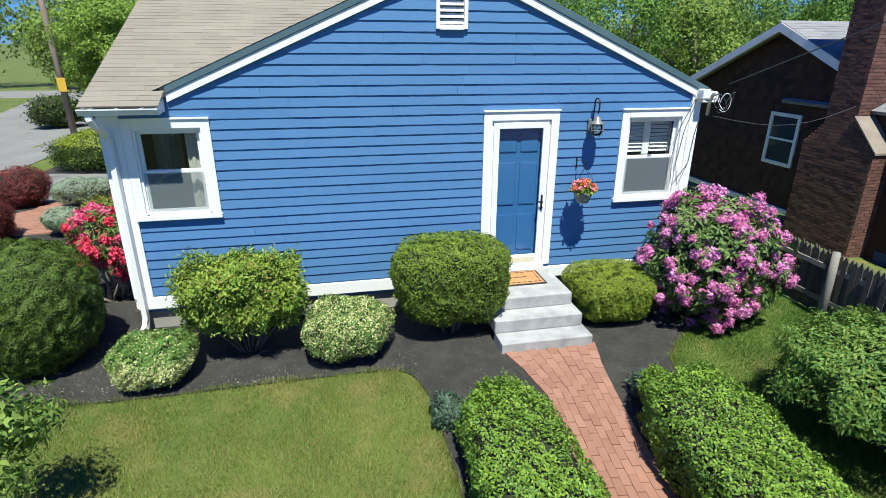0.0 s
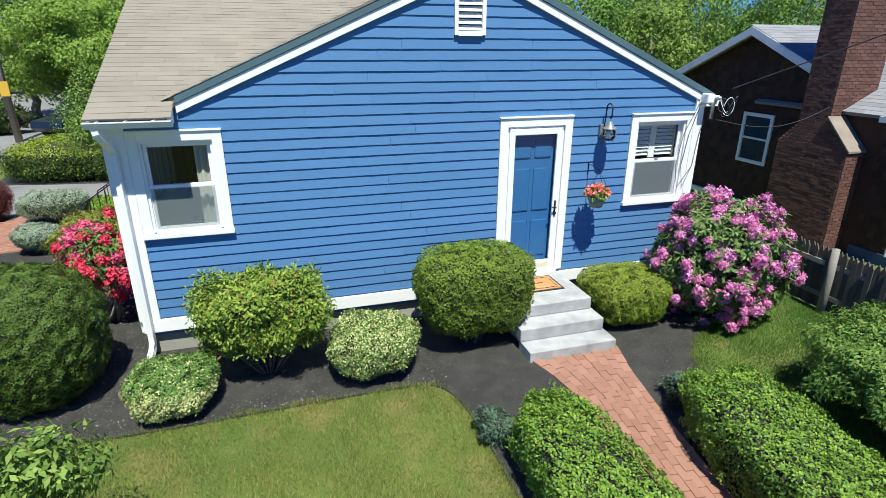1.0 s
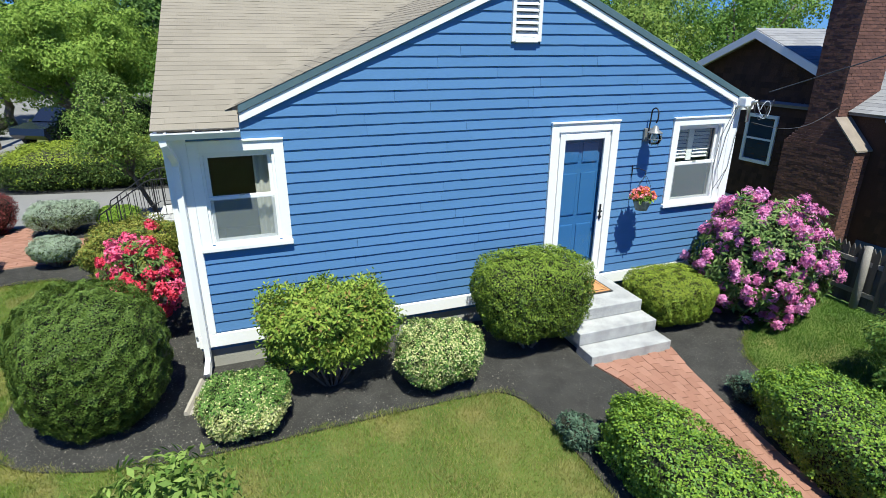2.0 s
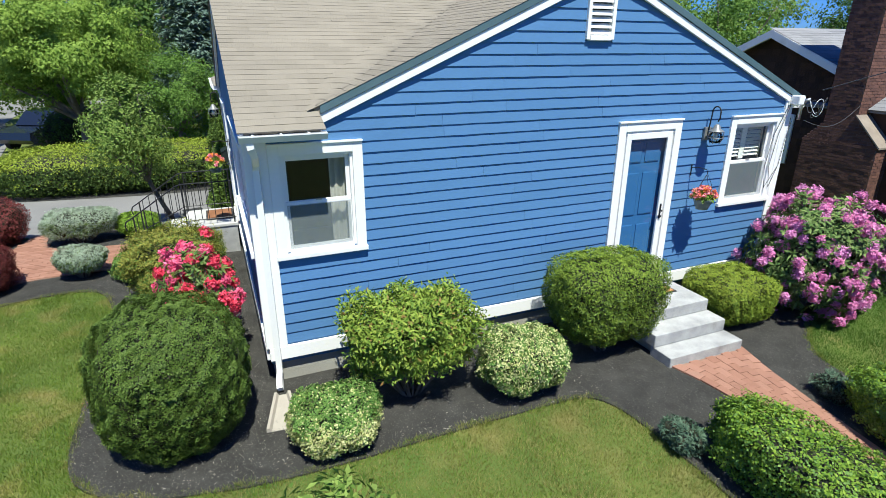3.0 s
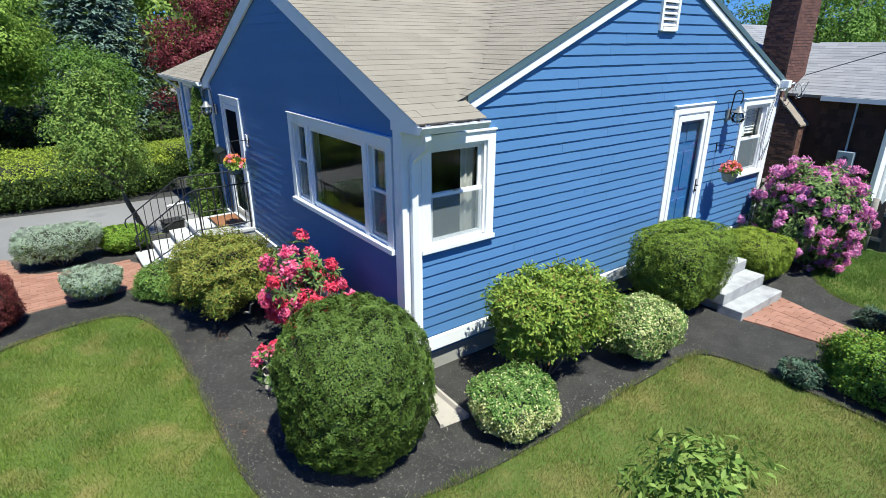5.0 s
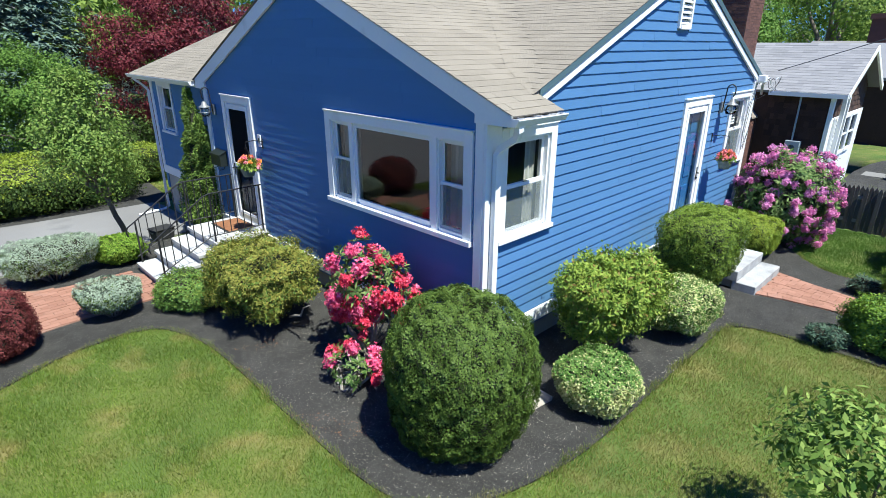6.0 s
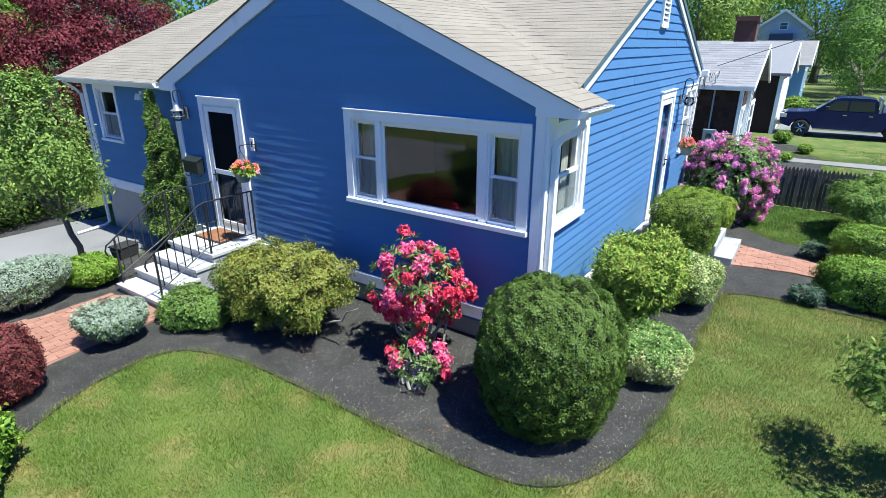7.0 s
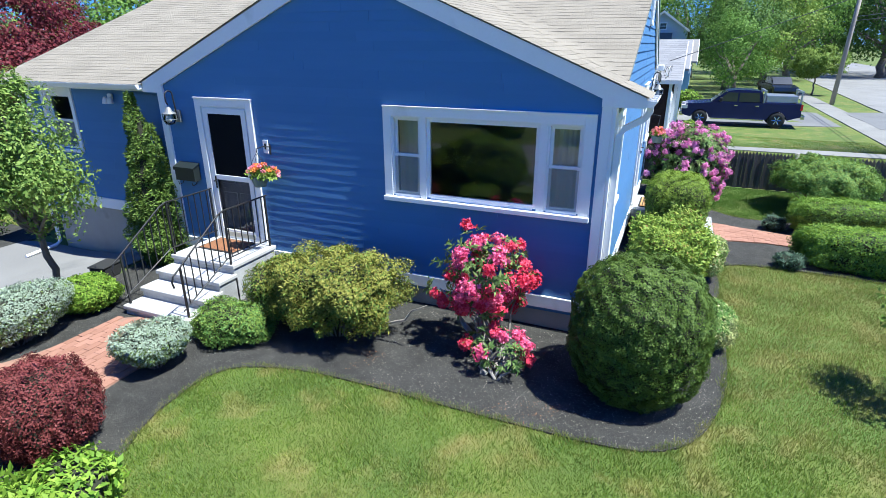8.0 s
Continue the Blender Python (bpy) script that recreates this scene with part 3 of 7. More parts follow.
# ---- the blue house ----
house = thing("house", (0, 0, 0), "one-storey blue clapboard house with white trim and a grey-brown shingle roof", "house")
XE, YN = 8.17, 10.95           # east and north ends
RX, RZ, SL = 4.42, 4.82, 0.44  # long ridge, its height and slope
CY, CZ, CS, CN = 3.58, 4.69, 0.42, 0.435  # cross ridge, its south and north slopes
OPEN_S = [(0.33, 1.13, 1.60, 2.70), (4.95, 5.83, 0.50, 2.70), (7.05, 7.92, 1.50, 2.70), (4.20, 4.52, 3.93, 4.45)]
OPEN_W = [(0.30, 2.86, 1.60, 2.68), (5.32, 6.22, 0.52, 2.68)]


def wall_sheet(holes, outline, axis, a, b):
    """A thick wall with openings: cells of a grid between all the edges, trimmed under a sloping top."""
    us = sorted({outline[0], outline[1], *[h[0] for h in holes], *[h[1] for h in holes]})
    vs = sorted({outline[2], outline[3], *[h[2] for h in holes], *[h[3] for h in holes]})
    bm = bmesh.new()
    for u0, u1 in zip(us, us[1:]):
        for v0, v1 in zip(vs, vs[1:]):
            if any(h[0] <= (u0 + u1) / 2 <= h[1] and h[2] <= (v0 + v1) / 2 <= h[3] for h in holes):
                continue
            if axis == "y":
                box(bm, u0, u1, a, b, v0, v1)
            else:
                box(bm, a, b, u0, u1, v0, v1)
    return bm


bm = wall_sheet(OPEN_S[:3], (0.02, XE - 0.02, 0.20, 2.95), "y", 0.012, 0.14)
lo, hi = OPEN_S[3][2], OPEN_S[3][3]
for x0, x1 in ((0.02, OPEN_S[3][0]), (OPEN_S[3][1], XE - 0.02)):
    def zt(x):
        return RZ - 0.12 - SL * abs(x - RX)
    pts = [(x0, 2.95), (x1, 2.95), (x1, max(zt(x1), 2.96))] + ([(0.48, zt(0.48))] if x0 < 1 else []) + [(x0, max(zt(x0), 2.955))]
    prism(bm, pts, "y", 0.012, 0.14)
x0, x1 = OPEN_S[3][:2]
prism(bm, [(x0, 2.95), (x1, 2.95), (x1, lo), (x0, lo)], "y", 0.012, 0.14)
prism(bm, [(x0, hi), (x1, hi), (x1, zt(x1)), (RX, zt(RX)), (x0, zt(x0))], "y", 0.012, 0.14)
wall_s = part("wall", bm, M["siding"], house, "sunlit blue clapboard gable wall with a side door")
bm = wall_sheet(OPEN_W, (0.02, 7.08, 0.20, 2.95), "x", 0.012, 0.14)
prism(bm, [(0.02, 2.95), (7.08, 2.95), (7.08, 2.96), (CY, CZ - 0.12), (0.02, 3.06)], "x", 0.012, 0.14)
wall_w = part("wall", bm, M["siding"], house, "shaded blue clapboard gable wall with the front door")
WING_X = 0.27
bm = wall_sheet([(9.70, 10.42, 1.72, 2.74)], (7.1, YN, 0.78, 2.96), "x", WING_X, WING_X + 0.13)
wall_g = part("wall", bm, M["siding"], house, "blue side wing wall over a concrete base")
bm = boxes((WING_X, XE - 0.02, YN - 0.12, YN, 0.2, 2.95), (XE - 0.14, XE - 0.012, 0.15, YN - 0.13, 0.2, 2.95))
prism(bm, [(WING_X, 2.95), (XE - 0.02, 2.95), (RX, RZ - 0.12)], "y", YN - 0.12, YN)
part("wall", bm, M["siding"], house, "blue rear walls")
bm = boxes((0.05, XE - 0.05, 0.05, 0.28, -0.5, 0.26), (0.05, 0.28, 0.29, 7.08, -0.5, 0.26), (WING_X + 0.02, WING_X + 0.25, 7.09, YN - 0.05, -0.9, 0.60),
           (XE - 0.28, XE - 0.05, 0.29, YN - 0.05, -0.9, 0.26), (0.5, XE - 0.29, YN - 0.3, YN - 0.05, -0.9, 0.26))
part("foundation", bm, M["concrete"], house, "stained concrete foundation")
bm = boxes((0.3, XE - 0.3, 0.3, YN - 0.3, 0.3, 0.48))
part("floor", bm, M["dark"], house)
bm = boxes((0.15, XE - 0.16, 0.15, YN - 0.13, 2.86, 2.92))
part("ceiling", bm, M["room"], house)
# dark rooms behind the windows
bm = boxes((0.15, 3.9, 4.2, 4.3, 0.5, 2.85), (3.9, 4.0, 0.15, 4.3, 0.5, 2.85), (4.0, XE - 0.15, 1.6, 1.7, 0.5, 2.85), (0.42, 4.0, 7.2, 7.3, 0.5, 2.85),
           (3.2, 3.3, 4.3, 10.8, 0.5, 2.85))
part("partition", bm, M["room"], house)

# trim
def bevel_box(*d, b=0.006):
    return boxes(*d, bevel=b)


part("water_table", bevel_box((0.0, XE, -0.035, 0.011, 0.26, 0.43)), M["white"], house, "white base board")
part("water_table", bevel_box((-0.035, 0.011, 0.012, 7.08, 0.26, 0.43)), M["white"], house, "white base board")
part("water_table", bevel_box((WING_X - 0.035, WING_X - 0.002, 7.1, YN, 0.60, 0.80)), M["white"], house, "white base board")
for d in ((-0.03, 0.214, -0.03, 0.011, 0.431, 2.93), (-0.03, 0.011, 0.012, 0.13, 0.431, 2.93), (XE - 0.13, XE + 0.025, -0.03, 0.011, 0.431, 3.02),
          (-0.03, 0.011, 6.96, 7.10, 0.431, 2.92), (WING_X - 0.03, WING_X - 0.002, YN - 0.13, YN + 0.02, 0.801, 2.9)):
    part("corner_board", bevel_box(d), M["white"], house)


def slope_board(axis, at0, at1, p, q, h, material, name, label):
    """A board under a roof edge from p to q (run, height of its top), h high."""
    bm = bmesh.new()
    prism(bm, [p, q, (q[0], q[1] - h), (p[0], p[1] - h)], axis, at0, at1)
    bmesh.ops.bevel(bm, geom=list(bm.edges), offset=0.004, segments=1, affect="EDGES")
    part(name, bm, material, house, label)


def zs(x):
    return RZ - SL * abs(x - RX)


def zc(y):
    return CZ - (CS if y < CY else CN) * abs(y - CY)


for p, q in ((0.80, RX), (8.30, RX)):
    slope_board("y", -0.062, -0.046, (p, zs(p) - 0.015), (q, zs(q) - 0.015), 0.09, M["teal"], "rake_fascia", "dark blue-green rake fascia")
    slope_board("y", -0.045, -0.010, (p, zs(p) - 0.108), (q, zs(q) - 0.108), 0.105, M["white"], "rake_board", "white rake board")
for tip, foot, low in ((-0.34, 0.135, 2.90), (7.38, 6.955, 2.85)):
    bm = bmesh.new()
    prism(bm, [(tip, zc(tip) - 0.035), (CY, CZ - 0.035), (CY, CZ - 0.25), (foot, zc(foot) - 0.25), (foot, low), (tip, low)], "x", -0.046, -0.012)
    part("rake_board", bm, M["white"], house, "wide white rake board with a boxed foot")
# boxed eave return on the south-west corner, and east corner return
part("soffit", bevel_box((-0.011, 0.76, -0.30, -0.012, 2.905, 2.945)), M["white"], house)
part("fascia", bevel_box((-0.011, 0.76, -0.325, -0.301, 2.90, 3.0)), M["white"], house)
bm = bmesh.new()
prism(bm, [(-0.30, 2.94), (-0.012, 2.94), (-0.012, 3.12), (-0.30, 3.01)], "x", 0.72, 0.76)
part("fascia", bm, M["white"], house)
part("soffit", bevel_box((XE - 0.06, 8.42, -0.045, YN, 2.90, 2.94)), M["white"], house)
part("fascia", bevel_box((8.40, 8.43, -0.05, YN, 2.90, 3.03)), M["white"], house)
part("fascia", bevel_box((XE - 0.10, 8.42, -0.052, -0.012, 2.945, 3.06)), M["white"], house, "white boxed eave end")
part("soffit", bevel_box((-0.02, WING_X - 0.002, 7.11, 11.15, 2.86, 2.89)), M["white"], house)
part("fascia", bevel_box((-0.05, -0.021, 7.385, 11.15, 2.86, 2.97)), M["white"], house)


def gutter(axis, a, b, at, z, out, straps=True):
    """An open gutter with a rolled lip, from a to b."""
    prof = [(0, 0), (0, -0.075), (0.085 * out, -0.075), (0.125 * out, -0.012), (0.125 * out, 0.0), (0.114 * out, 0.0), (0.078 * out, -0.068), (0.008 * out, -0.068), (0.008 * out, 0)]
    bm = bmesh.new()
    prism(bm, [(at + u, z + v) for u, v in prof], axis, a, b)
    for e in (a, b):
        pr = [(at, z), (at, z - 0.075), (at + 0.085 * out, z - 0.075), (at + 0.125 * out, z)]
        prism(bm, pr, axis, e - 0.004, e + 0.004)
    g = part("gutter", bm, M["vinyl"], house, "white metal gutter")
    for k in range(int((b - a) / 0.27) if straps else 0):
        c, lo, hi = a + 0.12 + 0.27 * k, min(at, at + 0.12 * out), max(at, at + 0.12 * out)
        d = (c, c + 0.02, lo, hi) if axis == "x" else (lo, hi, c, c + 0.02)
        part("gutter_strap", boxes((*d, z - 0.008, z + 0.004)), M["vinyl"], g)
    return g


gutter("x", -0.06, 0.79, -0.327, 2.985, -1)
gutter("y", 7.385, 11.2, -0.052, 2.97, -1, False)
bm = bmesh.new()
tube(bm, [(0.03, -0.38, 2.93), (0.04, -0.38, 2.86), (0.07, -0.33, 2.78), (0.085, -0.13, 2.66), (0.085, -0.08, 2.58), (0.085, -0.075, 0.16), (0.07, -0.11, 0.05), (0.055, -0.24, -0.01)], 0.048, 4)
part("downspout", bm, M["vinyl"], house, "white downspout")
bm = bmesh.new()
tube(bm, [(-0.09, 11.02, 2.88), (0.10, 11.0, 2.72), (0.20, 10.98, 2.6), (0.20, 10.98, -0.30), (0.1, 10.98, -0.36), (-0.55, 10.9, -0.38)], 0.036, 4)
part("downspout", bm, M["vinyl"], house, "white downspout")


# roof decks: thick boards under the shingles
def roof_deck(pts, thick=0.05):
    bm = bmesh.new()
    top = [bm.verts.new(p) for p in pts]
    bot = [bm.verts.new((p[0], p[1], p[2] - thick)) for p in pts]
    bm.faces.new(top)
    bm.faces.new(bot[::-1])
    for i in range(len(pts)):
        j = (i + 1) % len(pts)
        bm.faces.new((top[i], bot[i], bot[j], top[j]))
    return part("roof", bm, M["shingle"], house, "grey-brown asphalt shingle roof slope")


def WS(x, y):
    return (x, y, zs(x) - 0.02)


def CSl(x, y):
    return (x, y, zc(y) - 0.02)


roof_cross = roof_deck([CSl(-0.035, -0.335), CSl(0.74, -0.335), CSl(0.80, -0.02), CSl(4.1, CY), CSl(-0.035, CY)])
roof_cross_n = roof_deck([CSl(-0.045, CY), CSl(4.1, CY), CSl(0.02, 7.42), CSl(-0.045, 7.42)])
roof_gable = roof_deck([WS(0.74, -0.045), WS(RX, -0.045), WS(RX, 3.4), WS(4.1, 3.3)])
roof_deck([WS(8.47, -0.045), WS(8.47, 11.2), WS(RX, 11.2), WS(RX, -0.045)])
wing_slope = (RZ - 3.0) / (RX + 0.07)
roof_wing = roof_deck([(-0.07, 7.40, 2.98), (-0.07, 11.2, 2.98), (RX, 11.2, RZ - 0.02), (RX, 3.6, RZ - 0.02), (4.1, 3.6, RZ - 0.15)])

# ---- windows, doors and vent of the house ----


def sash_window(axis, at, u0, u1, v0, v1, casing, curtain="", out=-1, sill=True, screened=True, label="white double-hung window with white casing"):
    """A double-hung window in a wall across an axis; u along the wall, v up, casing widths (side, top)."""
    w = thing("window", (0, 0, 0), label, "")
    del w["label"]
    w.parent = house
    tagged(w, label)

    def bx(a0, a1, b0, b1, c0, c1):
        """Depth a counts outwards from the siding."""
        d0, d1 = sorted((at + out * a0, at + out * a1))
        return (b0, b1, d0, d1, c0, c1) if axis == "y" else (d0, d1, b0, b1, c0, c1)

    cs, ct = casing
    ym = (v0 + v1) / 2
    for d in (bx(-0.02, 0.03, u0 - cs, u0, v0 - 0.02, v1 + ct), bx(-0.02, 0.03, u1, u1 + cs, v0 - 0.02, v1 + ct),
              bx(-0.02, 0.031, u0, u1, v1, v1 + ct), bx(-0.02, 0.05, u0 - cs - 0.004, u1 + cs + 0.004, v1 + ct, v1 + ct + 0.02)):
        part("casing", boxes(d, bevel=0.004), M["white"], w)
    if sill:
        part("sill", boxes(bx(-0.10, 0.06, u0 - cs - 0.01, u1 + cs + 0.01, v0 - 0.075, v0 - 0.021), bevel=0.008), M["white"], w)
    f = 0.03
    part("jamb", boxes(bx(-0.13, -0.001, u0, u0 + f, v0, v1), bx(-0.13, -0.001, u1 - f, u1, v0, v1), bx(-0.13, -0.001, u0 + f, u1 - f, v1 - f, v1),
                       bx(-0.13, -0.001, u0 + f, u1 - f, v0 - 0.02, v0 + 0.015)), M["vinyl"], w)
    s = 0.045
    for (b, t, dep) in ((ym - 0.02, v1 - f, -0.055), (v0 + 0.015, ym + 0.02, -0.030)):
        a0, a1 = u0 + f, u1 - f
        part("sash", boxes(bx(dep - 0.022, dep, a0, a0 + s, b, t), bx(dep - 0.022, dep, a1 - s, a1, b, t), bx(dep - 0.022, dep, a0 + s, a1 - s, t - s, t),
                           bx(dep - 0.022, dep, a0 + s, a1 - s, b, b + s), bevel=0.003), M["vinyl"], w)
        g = part("pane", sheet(axis, *bx(dep - 0.010, dep - 0.010, a0 + s, a1 - s, b + s, t - s)), M["glass_soft"], w)
        g.visible_shadow = False
    if screened:
        part("insect_screen", sheet(axis, *bx(-0.016, -0.016, u0 + f + 0.012, u1 - f - 0.012, v0 + 0.03, ym - 0.01)), M["mesh"], w, "fine grey half screen")
    part("sash_lock", boxes(bx(-0.053, -0.02, (u0 + u1) / 2 - 0.03, (u0 + u1) / 2 + 0.03, ym + 0.021, ym + 0.035)), M["steel"], w)
    if curtain:
        spans, top, bot = curtain
        for k0, k1 in spans:
            bm = bmesh.new()
            a, b = u0 + (u1 - u0) * k0, u0 + (u1 - u0) * k1
            n = max(8, int((b - a) / 0.02))
            rows = []
            for z in (bot, top):
                rows.append([bm.verts.new({"y": (a + (b - a) * i / n, at - out * (0.17 + 0.015 * math.sin(i * 1.3)), z),
                                           "x": (at - out * (0.17 + 0.015 * math.sin(i * 1.3)), a + (b - a) * i / n, z)}[axis]) for i in range(n + 1)])
            for i in range(n):
                bm.faces.new((rows[0][i], rows[0][i + 1], rows[1][i + 1], rows[1][i]))
            part("curtain", bm, M["curtain"], w, "white curtain")
    return w


win_sw = sash_window("y", 0.0, *OPEN_S[0], (0.115, 0.11), curtain=([(0.70, 0.98)], 2.68, 1.6))
win_se = sash_window("y", 0.0, *OPEN_S[2], (0.115, 0.11), label="white double-hung window with plantation shutters")
for i in range(9):
    z = 2.16 + i * 0.058
    bm = bmesh.new()
    for a, b in ((7.12, 7.42), (7.55, 7.86)):
        prism(bm, [(0.16, z), (0.20, z + 0.035), (0.20, z + 0.042), (0.16, z + 0.007)], "x", a, b)
    part("slat", bm, M["white"], win_se)
part("shutter_stile", boxes((7.43, 7.54, 0.165, 0.195, 2.12, 2.7), (7.09, 7.115, 0.165, 0.195, 2.12, 2.7), (7.865, 7.89, 0.165, 0.195, 2.12, 2.7)), M["white"], win_se)
win_ng = sash_window("x", WING_X, 9.70, 10.42, 1.72, 2.74, (0.09, 0.09), curtain=([(0.0, 1.0)], 2.2, 1.72))

# the wide front window: two narrow hung lights beside a fixed pane
win_w = new("window")
win_w.parent = house
tagged(win_w, "wide white picture window between two narrow hung windows")
u0, u1, v0, v1 = OPEN_W[0]
for d in ((-0.03, 0.02, u0 - 0.13, u0, v0 - 0.02, v1 + 0.12), (-0.03, 0.02, u1, u1 + 0.12, v0 - 0.02, v1 + 0.12), (-0.031, 0.02, u0, u1, v1, v1 + 0.12),
          (-0.05, 0.02, u0 - 0.134, u1 + 0.124, v1 + 0.12, v1 + 0.135)):
    part("casing", boxes(d, bevel=0.004), M["white"], win_w)
part("sill", boxes((-0.065, 0.10, u0 - 0.14, u1 + 0.13, v0 - 0.085, v0 - 0.021), bevel=0.008), M["white"], win_w)
m0, m1 = 0.82, 2.36
for a, b in ((m0 - 0.09, m0 + 0.01), (m1 - 0.01, m1 + 0.07)):
    part("mullion", boxes((-0.02, 0.12, a, b, v0 - 0.02, v1), bevel=0.004), M["white"], win_w)
part("fixed_sash", boxes((0.01, 0.06, m0 + 0.01, m0 + 0.06, v0, v1), (0.01, 0.06, m1 - 0.06, m1 - 0.01, v0, v1), (0.01, 0.06, m0 + 0.06, m1 - 0.06, v1 - 0.06, v1),
                         (0.01, 0.06, m0 + 0.06, m1 - 0.06, v0 - 0.02, v0 + 0.05), bevel=0.004), M["vinyl"], win_w)
g = part("pane", sheet("x", 0.03, 0.03, m0 + 0.06, m1 - 0.06, v0 + 0.05, v1 - 0.06), M["glass"], win_w)
g.visible_shadow = False
for a0, a1 in ((u0, m0 - 0.09), (m1 + 0.07, u1)):
    ym = (v0 + v1) / 2 + 0.02
    part("jamb", boxes((0.0, 0.12, a0, a0 + 0.025, v0, v1), (0.0, 0.12, a1 - 0.025, a1, v0, v1), (0.0, 0.12, a0 + 0.025, a1 - 0.025, v1 - 0.025, v1),
                       (0.0, 0.12, a0 + 0.025, a1 - 0.025, v0 - 0.02, v0 + 0.015)), M["vinyl"], win_w)
    for b, t, d in ((ym - 0.02, v1 - 0.025, 0.05), (v0 + 0.015, ym + 0.02, 0.025)):
        s, b0, b1 = 0.038, a0 + 0.025, a1 - 0.025
        part("sash", boxes((d, d + 0.022, b0, b0 + s, b, t), (d, d + 0.022, b1 - s, b1, b, t), (d, d + 0.022, b0 + s, b1 - s, t - s, t), (d, d + 0.022, b0 + s, b1 - s, b, b + s), bevel=0.003), M["vinyl"], win_w)
        g = part("pane", sheet("x", d + 0.010, d + 0.010, b0 + s, b1 - s, b + s, t - s), M["glass"], win_w)
        g.visible_shadow = False
for a, b in ((0.34, 0.70), (2.46, 2.84)):
    bm = bmesh.new()
    n = 12
    rows = [[bm.verts.new((0.20 + 0.015 * math.sin(i * 1.4), a + (b - a) * i / n, z)) for i in range(n + 1)] for z in (1.6, 2.7)]
    for i in range(n):
        bm.faces.new((rows[0][i], rows[0][i + 1], rows[1][i + 1], rows[1][i]))
    part("curtain", bm, M["curtain"], win_w, "white curtain")


for a0, a1 in ((u0, m0 - 0.09), (m1 + 0.07, u1)):
    part("insect_screen", sheet("x", 0.012, 0.012, a0 + 0.03, a1 - 0.03, v0 + 0.02, (v0 + v1) / 2), M["mesh"], win_w, "fine grey half screen")


def panel_door(axis, at, u0, u1, v0, v1, out, name, label, material, casing):
    """A casing, a glazed storm door and the panelled door behind it."""
    d = new(name)
    d.parent = house
    tagged(d, label)

    def bx(a0, a1, b0, b1, c0, c1):
        d0, d1 = sorted((at + out * a0, at + out * a1))
        return (b0, b1, d0, d1, c0, c1) if axis == "y" else (d0, d1, b0, b1, c0, c1)

    for k in (bx(-0.02, 0.035, u0 - casing, u0, v0 - 0.02, v1 + casing), bx(-0.02, 0.035, u1, u1 + casing, v0 - 0.02, v1 + casing),
              bx(-0.02, 0.036, u0, u1, v1, v1 + casing), bx(-0.02, 0.055, u0 - casing - 0.006, u1 + casing + 0.006, v1 + casing, v1 + casing + 0.022)):
        part("casing", boxes(k, bevel=0.005), M["white"], d)
    part("threshold", boxes(bx(-0.12, 0.06, u0 - 0.02, u1 + 0.02, v0 - 0.06, v0), bevel=0.006), M["white"], d)
    part("jamb", boxes(bx(-0.12, -0.001, u0, u0 + 0.03, v0, v1), bx(-0.12, -0.001, u1 - 0.03, u1, v0, v1), bx(-0.12, -0.001, u0 + 0.03, u1 - 0.03, v1 - 0.03, v1)), M["white"], d)
    # storm door
    a0, a1, b, t = u0 + 0.03, u1 - 0.03, v0 + 0.01, v1 - 0.03
    st = part("storm_door", boxes(bx(-0.005, 0.028, a0, a0 + 0.085, b, t), bx(-0.005, 0.028, a1 - 0.085, a1, b, t), bx(-0.005, 0.028, a0 + 0.085, a1 - 0.085, t - 0.085, t),
                                  bx(-0.005, 0.028, a0 + 0.085, a1 - 0.085, b, b + 0.15), bevel=0.004), M["vinyl"], d, "white storm door frame")
    g = part("glass_pane", sheet(axis, *bx(0.010, 0.010, a0 + 0.085, a1 - 0.085, b + 0.15, t - 0.085)), M["glass_soft"], st)
    g.visible_shadow = False
    part("kick_plate", boxes(bx(0.028, 0.032, a0 + 0.09, a1 - 0.09, b + 0.03, b + 0.11)), M["cream"], st, "faded cream sweep")
    # panelled door
    bd = part("door_leaf", boxes(bx(-0.115, -0.075, u0 + 0.03, u1 - 0.03, v0, v1 - 0.03)), material, d, "blue panelled door")
    w = (u1 - u0 - 0.06)
    for c0, c1 in ((0.14, 0.46), (0.54, 0.86)):
        for r0, r1 in ((0.10, 0.36), (0.43, 0.72), (0.79, 0.92)):
            pu0, pu1, pv0, pv1 = u0 + 0.03 + w * c0, u0 + 0.03 + w * c1, v0 + (v1 - v0) * r0, v0 + (v1 - v0) * r1
            part("panel", boxes(bx(-0.076, -0.062, pu0, pu1, pv0, pv1), bevel=0.012), material, bd)
    return d, st


M["cream"] = mat("faded_cream", (0.62, 0.58, 0.42), rough=0.6, var=0.08)
door_s, storm_s = panel_door("y", 0.0, *OPEN_S[1], -1, "door", "blue panelled side door behind a white glazed storm door", M["door_blue"], 0.12)
door_w, storm_w = panel_door("x", 0.0, *OPEN_W[1], -1, "door", "dark blue front door behind a white half-screen storm door", M["door_dark"], 0.11)
bm = boxes((5.742, 5.772, -0.036, -0.029, 1.37, 1.60))
tube(bm, [(5.757, -0.03, 1.50), (5.757, -0.075, 1.50), (5.69, -0.085, 1.51)], 0.012, 6)
tube(bm, [(5.757, -0.03, 1.41), (5.757, -0.055, 1.41)], 0.02, 8)
part("handle", bm, M["iron"], storm_s, "black lever handle")
bm = boxes((-0.036, -0.030, 6.095, 6.125, 1.37, 1.58))
tube(bm, [(-0.03, 6.11, 1.50), (-0.075, 6.11, 1.50), (-0.085, 6.05, 1.51)], 0.011, 6)
